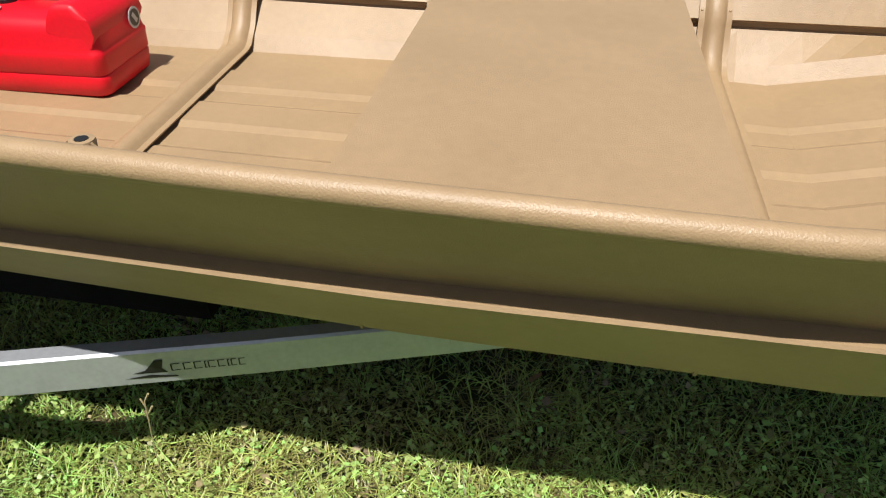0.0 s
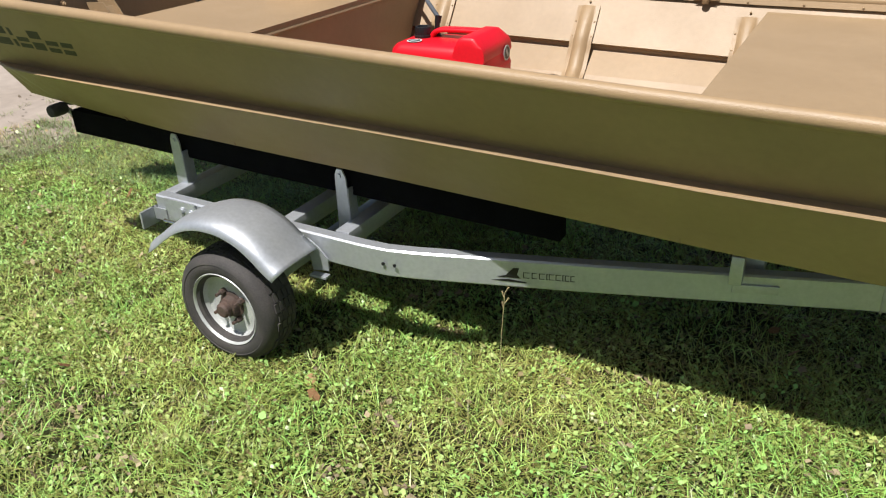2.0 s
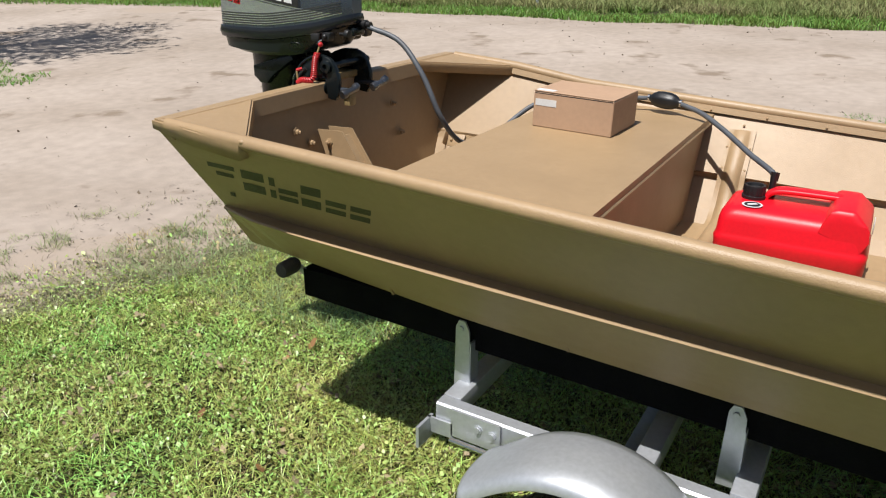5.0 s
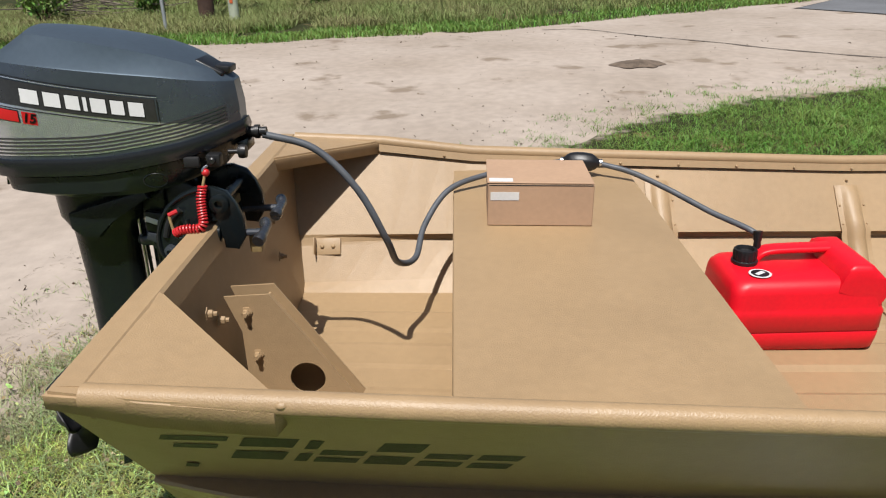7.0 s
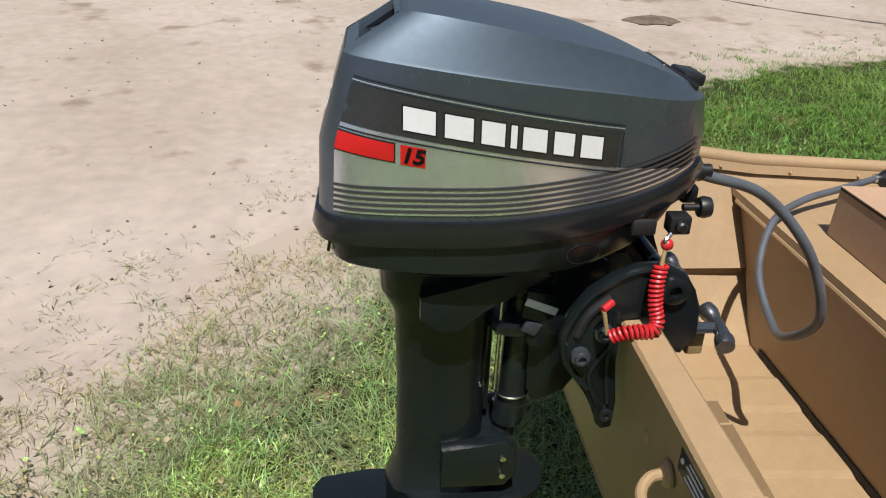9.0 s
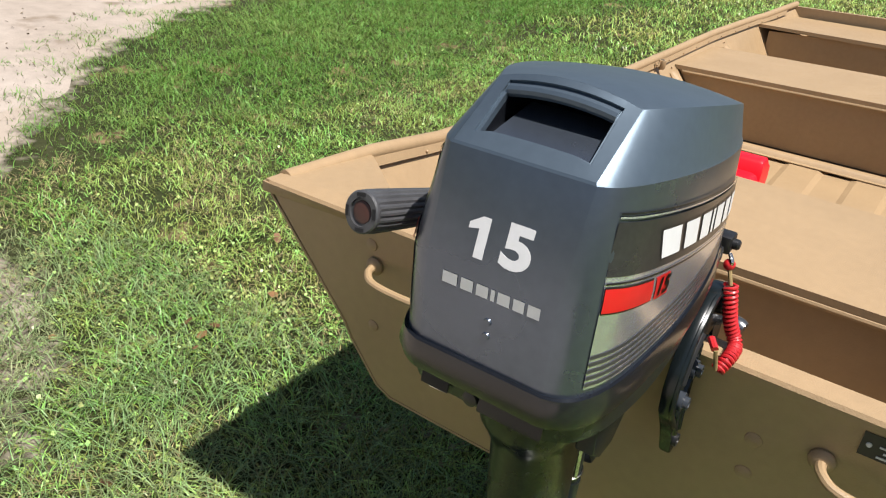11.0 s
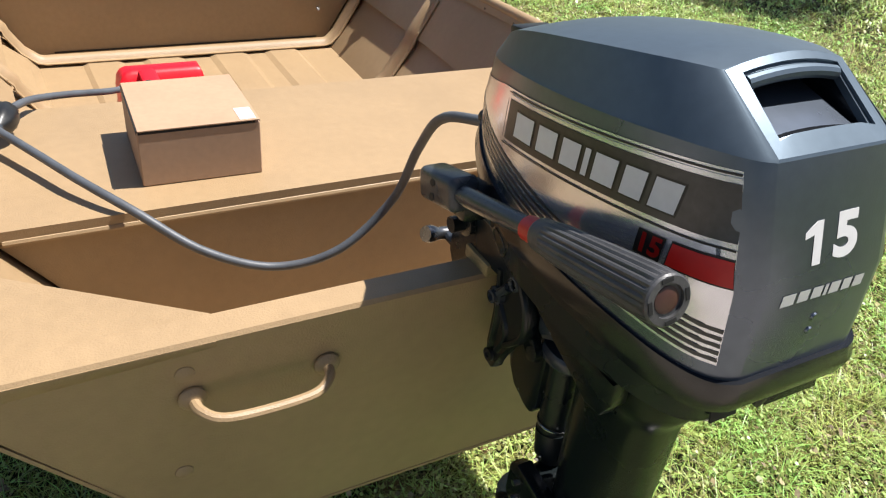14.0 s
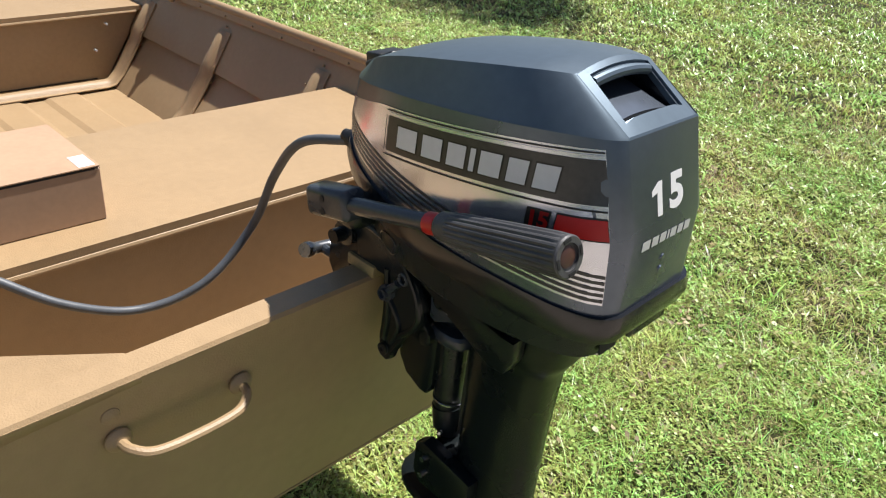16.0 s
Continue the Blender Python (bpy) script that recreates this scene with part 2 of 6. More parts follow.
def loft(rings, bm=None, closed=True, caps=True):
    bm = bm or bmesh.new()
    vs = [[bm.verts.new(p) for p in r] for r in rings]
    n = len(vs[0])
    for a, b in zip(vs, vs[1:]):
        for k in range(n if closed else n - 1):
            bm.faces.new((a[k], a[(k + 1) % n], b[(k + 1) % n], b[k]))
    if caps and closed:
        bm.faces.new(vs[0][::-1])
        bm.faces.new(vs[-1])
    return bm


def prism(poly, lo, hi, axis="y", bm=None, bevel=0.0):
    """A flat outline given thickness. axis y: outline in x, z; axis x: in y, z; axis z: in x, y."""
    bm = bm or bmesh.new()

    def at(a, b, d):
        return {"y": (a, d, b), "x": (d, a, b), "z": (a, b, d)}[axis]
    r0, r1 = [bm.verts.new(at(a, b, lo)) for a, b in poly], [bm.verts.new(at(a, b, hi)) for a, b in poly]
    n = len(poly)
    for k in range(n):
        bm.faces.new((r0[k], r0[(k + 1) % n], r1[(k + 1) % n], r1[k]))
    f0, f1 = bm.faces.new(r0[::-1]), bm.faces.new(r1)
    if bevel:
        es = list(f0.edges) + list(f1.edges)
        bmesh.ops.bevel(bm, geom=es, offset=bevel, segments=2, affect="EDGES", profile=0.5)
    return bm


def lathe(profile, m, n=32, bm=None, closed=False):
    """Radius and height pairs turned about the local z, placed by the pose m."""
    bm = bm or bmesh.new()
    rings = []
    for r, h in profile:
        rings.append([bm.verts.new(m @ Vector((r * math.cos(2 * math.pi * k / n), r * math.sin(2 * math.pi * k / n), h))) for k in range(n)])
    for a, b in zip(rings, rings[1:]):
        for k in range(n):
            bm.faces.new((a[k], a[(k + 1) % n], b[(k + 1) % n], b[k]))
    if closed:
        for k in range(n):
            bm.faces.new((rings[-1][k], rings[-1][(k + 1) % n], rings[0][(k + 1) % n], rings[0][k]))
    else:
        bm.faces.new(rings[0][::-1])
        bm.faces.new(rings[-1])
    return bm


def ball(at, r, bm=None, flat=1.0):
    bm = bm or bmesh.new()
    v = bmesh.ops.create_icosphere(bm, subdivisions=2, radius=r)["verts"]
    for q in v:
        q.co = Vector((q.co.x, q.co.y, q.co.z * flat)) + Vector(at)
    return bm


def lerp_table(x, table):
    return float(np.interp(x, [a for a, _ in table], [b for _, b in table]))


# ---- ground ----
def gz(x, y):
    """Height of the ground: level round the trailer, rising gently past the boat."""
    return 0.05 * np.clip(np.asarray(y, float) - 1.6, 0, 8.0) + 0.012 * np.sin(np.asarray(x) * 1.7 + 0.6) * np.cos(np.asarray(y) * 1.3)


def spread(lo, hi, near, n_far):
    a = np.arange(lo, hi + 1e-6, near)
    g = np.geomspace(near, 600, n_far)
    return np.r_[lo - np.cumsum(g)[::-1], a, hi + np.cumsum(g)]


def grid_mesh(name, xs, ys, zs, mat, label, kind="structure", category="ground"):
    nx, ny = xs.shape
    co = np.stack([xs, ys, zs], -1).reshape(-1, 3)
    idx = np.arange(nx * ny).reshape(nx, ny)
    f = np.stack([idx[:-1, :-1], idx[1:, :-1], idx[1:, 1:], idx[:-1, 1:]], -1).reshape(-1, 4)
    me = bpy.data.meshes.new(name)
    me.from_pydata(co.tolist(), [], f.tolist())
    me.shade_smooth()
    me.materials.append(mat)
    return tagged(new(name, me), label, category, kind=kind)


gx, gy = np.meshgrid(spread(-8, 14, 0.25, 14), spread(-8, 18, 0.25, 14), indexing="ij")
ground = grid_mesh("ground", gx, gy, gz(gx, gy), SOIL, "mown lawn of grass and clover with bare patches")

NEAR_EDGE = [(-7.0, -4.2), (-4.0, -1.9), (-2.57, -0.29), (-2.42, 0.21), (-2.2, 0.6), (-1.98, 1.1), (-1.66, 1.7), (-1.4, 2.1), (-1.05, 2.5), (-0.75, 2.9), (0.1, 3.85), (1.4, 4.95), (2.05, 5.6), (2.8, 6.1), (3.8, 6.6), (5.6, 7.05), (11, 9.2), (30, 17.5)]
FAR_EDGE = [(-22, 7.0), (-16, 9.2), (-12, 10.4), (-8.6, 11.3), (-7.0, 11.5), (-5.6, 11.7), (-4.0, 11.7), (-2.5, 11.75), (-1.0, 12.0), (0.6, 12.3), (1.6, 12.4), (5.2, 14.5), (8.9, 16.5), (14, 19), (34, 29)]


ROAD_POLY = NEAR_EDGE + FAR_EDGE[::-1]


def inside(px, py, poly):
    px, py = np.asarray(px), np.asarray(py)
    c = np.zeros(px.shape, bool)
    for i in range(len(poly)):
        (x0, y0), (x1, y1) = poly[i], poly[(i + 1) % len(poly)]
        c ^= ((y0 > py) != (y1 > py)) & (px < (x1 - x0) * (py - y0) / (y1 - y0 + 1e-12) + x0)
    return c


def fold(a, b, seed, cell):
    """Smooth random field for patches, 0 to 1."""
    r = np.random.RandomState(seed).rand(64, 64)
    u, v = np.asarray(a) / cell, np.asarray(b) / cell
    i, j = np.floor(u).astype(int), np.floor(v).astype(int)
    f, g = u - i, v - j
    f, g = f * f * (3 - 2 * f), g * g * (3 - 2 * g)
    w = lambda p, q: r[p % 64, q % 64]
    return (w(i, j) * (1 - f) + w(i + 1, j) * f) * (1 - g) + (w(i, j + 1) * (1 - f) + w(i + 1, j + 1) * f) * g


def road_depth(x, y):
    """Metres inside the road's edge (outside: minus)."""
    x, y = np.asarray(x, float), np.asarray(y, float)
    best = np.full(x.shape, 1e9)
    n = len(ROAD_POLY)
    for i in range(n):
        (x0, y0), (x1, y1) = ROAD_POLY[i], ROAD_POLY[(i + 1) % n]
        dx, dy = x1 - x0, y1 - y0
        t = np.clip(((x - x0) * dx + (y - y0) * dy) / (dx * dx + dy * dy), 0, 1)
        best = np.minimum(best, np.hypot(x - x0 - t * dx, y - y0 - t * dy))
    return np.where(inside(x, y, ROAD_POLY), best, -best)


def road():
    xs, ys = np.arange(-22, 30, 0.16), np.arange(-5, 28, 0.16)
    x, y = np.meshgrid(xs, ys, indexing="ij")
    d = road_depth(x, y) + 0.55 * (fold(x + 50, y + 50, 61, 0.7) - 0.5) + 0.3 * (fold(x + 50, y + 50, 62, 0.22) - 0.5) + 0.1
    z = gz(x, y) + np.clip(d * 0.06, -0.05, 0.012) + 0.006 * (fold(x + 50, y + 50, 63, 0.3) - 0.5)
    idx = np.arange(x.size).reshape(x.shape)
    f = np.stack([idx[:-1, :-1], idx[1:, :-1], idx[1:, 1:], idx[:-1, 1:]], -1)
    near = np.maximum.reduce([d[:-1, :-1], d[1:, :-1], d[1:, 1:], d[:-1, 1:]]) > -0.25
    f = f[near]
    used, inv = np.unique(f, return_inverse=True)
    co = np.stack([x, y, z], -1).reshape(-1, 3)[used]
    me = bpy.data.meshes.new("road")
    me.from_pydata(co.tolist(), [], inv.reshape(-1, 4).tolist())
    me.shade_smooth()
    me.materials.append(SAND)
    tagged(new("road", me), "pale sandy dirt road with tyre marks and litter", "road", kind="structure")


road()

sandy = ground.data.attributes.new("sandy", "FLOAT", "POINT")
sandy.data.foreach_set("value", np.clip((road_depth(gx, gy) + np.where(gx < 0.5, 1.35, 0.5)) / np.where(gx < 0.5, 1.35, 0.7), 0, 1).ravel().astype(np.float32))


def flat_strip(name, poly, mat, label, category, lift=0.016):
    """A level sheet over the ground, by its outline."""
    bm = bmesh.new()
    bm.faces.new([bm.verts.new((a, b, float(gz(a, b)) + lift)) for a, b in poly])
    bmesh.ops.triangulate(bm, faces=bm.faces)
    tagged(part(name, bm, mat), label, category, kind="structure")


ASPHALT = material("worn_grey_asphalt", (0.17, 0.175, 0.185), 0.9, vary=0.12, scale=0.8, bump=0.5, bump_scale=80)
flat_strip("paved_road", [(7.7, 14.6), (8.7, 12.9), (11.5, 10.6), (40, 22), (60, 50), (30, 36), (9.2, 16.3)], ASPHALT, "grey paved road meeting the sandy track", "road", 0.03)
flat_strip("road_edge", [(7.55, 14.5), (7.75, 14.62), (9.25, 16.35), (30, 36.2), (29.6, 36.4), (9.05, 16.45)], SAND, "pale edge of the paved road", "road", 0.036)


def curved_line():
    """A thin dark line that curves over the sand."""
    pts = smooth_path([(2.2, 12.2, 0), (2.99, 12.0, 0), (4.0, 10.4, 0), (4.69, 9.48, 0), (5.5, 8.8, 0), (6.23, 8.25, 0), (7.2, 7.9, 0)], 5)
    left, right = [], []
    for i, q in enumerate(pts):
        d = (pts[min(i + 1, len(pts) - 1)] - pts[max(i - 1, 0)]).normalized()
        n = Vector((-d.y, d.x, 0)) * (0.022 + 0.010 * math.sin(i * 1.7))
        left.append(((q + n).x, (q + n).y, float(gz((q + n).x, (q + n).y)) + 0.019))
        right.append(((q - n).x, (q - n).y, float(gz((q - n).x, (q - n).y)) + 0.019))
    tagged(part("curved_line", loft([left, right], closed=False), material("dark_sand_line", (0.20, 0.165, 0.135), 0.95, vary=0.2, scale=3)), "thin dark line curving over the sandy road", "road", kind="structure")


curved_line()

# ---- the boat ----
CY = 0.02  # the boat's and the motor's middle line
GUN_Y = {-1: [(0, 0.878), (0.7, 0.909), (1.4, 0.936), (2.1, 0.957), (2.8, 0.973), (3.6, 0.98), (4.3, 0.92), (4.9, 0.80)],
         1: [(0, 0.878), (0.7, 0.903), (1.4, 0.924), (2.1, 0.946), (2.8, 0.967), (3.6, 0.976), (4.3, 0.915), (4.9, 0.80)]}
GUN_Z = {-1: [(0, 1.258), (0.7, 1.229), (1.4, 1.201), (2.1, 1.173), (2.8, 1.145), (3.6, 1.118), (4.4, 1.111), (4.9, 1.13)],
         1: [(0, 1.258), (0.37, 1.228), (0.7, 1.178), (1.4, 1.130), (2.1, 1.085), (2.8, 1.062), (3.6, 1.05), (4.4, 1.06), (4.9, 1.10)]}
STR_Y = {-1: [(0, 0.670), (0.5, 0.714), (1, 0.756), (2, 0.812), (3, 0.844), (3.8, 0.85), (4.3, 0.80), (4.9, 0.68)],
         1: [(0, 0.670), (0.7, 0.710), (1.4, 0.745), (2.1, 0.776), (2.8, 0.800), (3.6, 0.815), (4.3, 0.78), (4.9, 0.68)]}
STR_Z = {-1: [(0, 0.945), (1, 0.943), (2, 0.934), (3, 0.912), (4, 0.90), (4.9, 1.0)],
         1: [(0, 0.945), (0.7, 0.918), (1.4, 0.890), (2.1, 0.862), (2.8, 0.836), (3.6, 0.815), (4.4, 0.82), (4.9, 0.96)]}
CHI_Y = [(0, 0.585), (1, 0.645), (2, 0.680), (3, 0.724), (3.8, 0.745), (4.9, 0.62)]
CHI_Z = [(0, 0.788), (1, 0.764), (2, 0.737), (3, 0.707), (3.9, 0.685), (4.9, 0.90)]
FLOOR = [(0.0, 0.0), (0.055, 0.0), (0.08, 0.010), (0.20, 0.010), (0.225, 0.0), (0.30, 0.0), (0.325, 0.010), (0.44, 0.010), (0.46, 0.0)]


def rake(z):
    return 0.06 * (1.258 - z) / 0.48


def hull_half(x, side=-1):
    """One side of the hull's section at x, from the keel to the sheer."""
    yc, zc = lerp_table(x, CHI_Y), lerp_table(x, CHI_Z)
    ys, zs = lerp_table(x, STR_Y[side]), lerp_table(x, STR_Z[side])
    yg, zg = lerp_table(x, GUN_Y[side]), lerp_table(x, GUN_Z[side])
    k = yc / 0.66
    e = (0.031 + 0.006 * min(max((x - 1.9) / 1.3, 0), 1)) * min(1.0, 0.15 + max(x, 0.0) / 0.22)
    drop = 0.016 + 0.028 * min(1.0, max(x, 0.0) / 0.9)
    pts = [(a * k, zc - drop + h * (0.35 * min(1.0, max(x, 0.0) / 0.3) + 0.65 * min(1.0, max(x - 0.62, 0.0) / 0.1))) for a, h in FLOOR]
    pts += [(yc - 0.04, zc - drop + 0.002), (yc, zc + 0.008)]
    if side < 0:
        f = 0.034 * max(0.0, 1 - x / 2.0) * min(1.0, (x + 0.04) / 0.45)
        pts += [(ys + e + f - 0.006, zs - 0.008 + 0.2 * f), (ys + e + f, zs - 0.003 + 0.2 * f), (ys + e + f - 0.002, zs + 0.001 + 0.1 * f)]
    else:
        g = min(max(x - 0.05, 0.02) / 0.6, 1)
        pts += [(ys + 0.012 * g - 0.016 * (1 - g), zs - 0.034), (ys + 0.021 * g - 0.012 * (1 - g), zs - 0.024), (ys + 0.021 * g - 0.005 * (1 - g), zs - 0.006)]
    pts += [(ys - 0.002, zs + 0.005), (yg - 0.006, zg - 0.005)]
    return pts


def inner(x, z, side):
    """The inside of the hull's side at a height."""
    h = hull_half(x, side)[len(FLOOR):]
    return CY + side * (float(np.interp(z, [b for _, b in h], [a for a, _ in h])) - 0.009)


def floor_z(x):
    return lerp_table(x, CHI_Z) - 0.002 - 0.028 * min(1.0, max(x, 0.0) / 0.9)


boat = thing("jon_boat", "tan-painted aluminium flat-bottomed boat with benches, on a trailer", "boat")
HX = list(np.linspace(0.0, 4.9, 50))


def hull():
    bm = bmesh.new()
    rings = []
    for x in HX:
        row = [(-a, b) for a, b in hull_half(x, -1)[::-1]] + hull_half(x, 1)[1:]
        rings.append([(x + (rake(b) * max(0, 1 - x / 0.5)), CY + a, b) for a, b in row])
    loft(rings, bm, closed=False)
    ob = part("hull", bm, TAN, boat, smooth=0)
    s = ob.modifiers.new("thick", "SOLIDIFY")
    s.thickness, s.offset = 0.006, 0
    return ob


hull()


def end_plate(name, x, sign, thick, ztop=None):
    poly = []
    for side in (1, -1):
        h = [(CY + side * (a - 0.003), b) for a, b in hull_half(x, side)[len(FLOOR):]]
        h[-1] = (h[-1][0], ztop or h[-1][1])
        poly += h[::side]
    bm = bmesh.new()
    r0 = [bm.verts.new((x + rake(b) * sign, a, b)) for a, b in poly]
    r1 = [bm.verts.new((x + thick + rake(b) * sign, a, b)) for a, b in poly]
    n = len(poly)
    for k in range(n):
        bm.faces.new((r0[k], r0[(k + 1) % n], r1[(k + 1) % n], r1[k]))
    bm.faces.new(r0[::-1])
    bm.faces.new(r1)
    return part(name, bm, TAN, boat)


end_plate("transom", 0.002, 1, 0.030, 1.262)
end_plate("bow_plate", 4.86, 0, 0.03)


def transom_cap():
    bm = bmesh.new()
    rings = []
    for y in np.linspace(-0.86, 0.86, 40):
        z = 1.268 + 0.006 * math.cos(y * 1.7)
        sec = [(-0.006, -0.014), (-0.006, 0.0), (-0.001, 0.007), (0.048, 0.007), (0.054, 0.0), (0.054, -0.055), (0.046, -0.055), (0.046, -0.006), (0.0, -0.006), (0.0, -0.014)]
        rings.append([(a + rake(z + b) * 0.9, CY + y, z + b) for a, b in sec])
    loft(rings, bm)
    part("transom_cap", bm, TAN, boat)


transom_cap()


def gunwale(side):
    xs = np.linspace(0.05, 4.88, 60)
    bm = tube([(x, CY + side * (lerp_table(x, GUN_Y[side]) - 0.014), lerp_table(x, GUN_Z[side]) + 0.006) for x in xs], 0.021, 14)
    part("gunwale", bm, TAN, boat)
    rows = []
    for x in np.linspace(0.36, 4.7, 50):
        y, z = CY + side * (lerp_table(x, GUN_Y[side]) - 0.02), lerp_table(x, GUN_Z[side])
        rows.append([(x, y + side * 0.008, z + 0.006), (x, y - side * 0.012, z + 0.002), (x, y - side * 0.022, z - 0.026), (x, y - side * 0.014, z - 0.028)])
    part("inner_wale", loft(rows, closed=True), TAN, boat)
    bm = bmesh.new()
    for x in np.arange(0.6, 4.6, 0.22):
        y, z = CY + side * (lerp_table(x, GUN_Y[side]) - 0.041), lerp_table(x, GUN_Z[side]) - 0.017
        ball((x, y, z), 0.005, bm)
    part("rivets", bm, TAN, boat, "small round rivet heads")["kind"] = "stuff"
    # corner plate over the transom
    za = 1.276
    c = [(-0.008, 0.878), (-0.008, 0.52), (0.052, 0.51), (0.372, lerp_table(0.37, GUN_Y[side]) - 0.018), (0.36, lerp_table(0.37, GUN_Y[side]) + 0.006), (0.16, lerp_table(0.16, GUN_Y[side]) + 0.008)]
    zt = lerp_table(0.37, GUN_Z[side]) + 0.008
    zs = [za, za + 0.002, za + 0.002, zt, zt - 0.001, (za + zt) / 2 + 0.004]
    bm = bmesh.new()
    t = [bm.verts.new((a, CY + side * b, z)) for (a, b), z in zip(c, zs)]
    u = [bm.verts.new((a, CY + side * b, z - (0.05 if i in (4, 5) else 0.030 if i == 0 else 0.016 if i == 1 else 0.045))) for i, ((a, b), z) in enumerate(zip(c, zs))]
    bm.faces.new(t)
    for k in range(6):
        bm.faces.new((t[k], t[(k + 1) % 6], u[(k + 1) % 6], u[k]))
    bmesh.ops.bevel(bm, geom=[e for e in bm.edges if all(v in t for v in e.verts)], offset=0.006, segments=2, affect="EDGES")
    ob = part("corner_plate", bm, TAN, boat)
    s = ob.modifiers.new("thick", "SOLIDIFY")
    s.thickness = 0.004
    part("weld_bead", ball((0.372, CY + side * (lerp_table(0.37, GUN_Y[side]) - 0.004), zt + 0.004), 0.014, flat=0.6), TAN, boat)


gunwale(-1)
gunwale(1)


def bench(name, x0, x1, z0, z1, lip=0.02, port_drop=0.0):
    """A closed box seat between the sides, with a folded lip along both top edges."""
    bm = bmesh.new()
    rings = []

    def top_z(x, side):
        return z0 + (z1 - z0) * (x - x0) / (x1 - x0) - (port_drop if side > 0 else 0)
    for x in np.linspace(x0, x1, 8):
        a, b = top_z(x, -1), top_z(x, 1)
        t = [(x, inner(x, a, -1), a), (x, CY, (a + b) / 2), (x, inner(x, b, 1), b)]
        u = [(x, inner(x, a - 0.022, -1), a - 0.022), (x, CY, (a + b) / 2 - 0.022), (x, inner(x, b - 0.022, 1), b - 0.022)]
        rings.append(t + u[::-1])
    loft(rings, bm)
    seat = part(name, bm, TAN, boat)
    for xe, s in ((x0, 1), (x1, -1)):
        xf = xe + s * lip
        zb = floor_z(xf) - 0.01
        b = bmesh.new()
        ring = []
        for d in (0, 0.006):
            xx = xf + s * d
            row = []
            for side in (1, -1):
                z = top_z(xx, side)
                sz, sy = lerp_table(xx, STR_Z[side]), lerp_table(xx, STR_Y[side]) - 0.013
                prof = [(abs(inner(xx, z - 0.021, side) - CY) - 0.004, z - 0.021), (sy, sz + 0.008), (sy, sz - 0.006), (abs(inner(xx, zb + 0.06, side) - CY) - 0.004, zb + 0.06), (abs(inner(xx, zb + 0.04, side) - CY) - 0.012, zb)]
                row += [(xx, CY + side * q, h) for q, h in prof][::side]
            ring.append(row)
        loft(ring, b)
        part("bench_face", b, TAN, seat)
        za, zp = top_z(xe, -1), top_z(xe, 1)
        part("bench_lip", tube([(xe + s * 0.004, inner(xe, za - 0.04, -1) + 0.014, za - 0.028), (xe + s * 0.004, inner(xe, zp - 0.04, 1) - 0.014, zp - 0.028)], 0.0085, 8), TAN, seat)
    return seat


bench("rear_bench", 0.635, 1.275, 1.122, 1.104)
bench("middle_bench", 2.885, 3.555, 1.04, 1.025, port_drop=0.03)


# near-black strips painted in as the shade where bench meets floor
part("base_gap_shade", block((0.6505, -0.52, floor_z(0.65) - 0.004), (0.6535, 0.55, floor_z(0.65) + 0.012)), DARK, boat, "dark strip for the shaded gap along the foot of the bench")
part("base_gap_shade", block((2.9005, -0.62, floor_z(2.9) + 0.012), (2.9035, 0.62, floor_z(2.9) + 0.019)), DARK, boat, "dark strip for the shaded gap along the foot of the bench")
for py, pz in ((-0.69, 0.962), (-0.625, 0.84)):
    part("bench_peg", tube([(2.91, py, pz), (2.872, py + 0.004, pz + 0.003)], 0.006, 8), PAPER, boat, "small pale plastic peg")


def fore_deck():
    x0 = 4.32
    z = 1.03
    rows = []
    for x in np.linspace(x0, 4.83, 6):
        rows.append([(x, inner(x, z, -1), z), (x, CY, z + 0.004), (x, inner(x, z, 1), z), (x, inner(x, z, 1), z - 0.02), (x, CY, z - 0.02), (x, inner(x, z, -1), z - 0.02)])
    deck = part("bow_deck", loft(rows), TAN, boat)
    # front face with an oval opening
    zb = floor_z(x0)
    zo, yo = (z + zb) / 2 + 0.06, CY - 0.02
    n = 24
    hole = [(yo + math.copysign(0.10, math.cos(a)) * 0.55 + 0.055 * math.cos(a), zo + 0.045 * math.sin(a)) for a in np.linspace(0, 2 * math.pi, n, endpoint=False) + 0.13]
    wl, wr = inner(x0, 0.9, -1), inner(x0, 0.9, 1)
    outer = []
    for a in np.linspace(0, 2 * math.pi, n, endpoint=False) + 0.13:
        cxx, czz = math.cos(a), math.sin(a)
        s = min(abs((wr - wl) / 2 / cxx) if abs(cxx) > 1e-6 else 9, abs((z - zb) / 2 / czz) if abs(czz) > 1e-6 else 9)
        outer.append((min(max((wl + wr) / 2 + cxx * s, wl), wr), min(max((z + zb) / 2 + czz * s, zb), z - 0.02)))
    bm = bmesh.new()
    rings = [[(x0 + 0.02 + d, a, b) for a, b in r] for r, d in ((outer, 0.006), (outer, 0), (hole, 0), (hole, 0.03))]
    loft(rings, bm, caps=False)
    part("deck_face", bm, TAN, deck)
    part("opening", block((x0 + 0.055, yo - 0.14, zo - 0.07), (x0 + 0.3, yo + 0.14, zo + 0.07)), DARK, deck)


fore_deck()


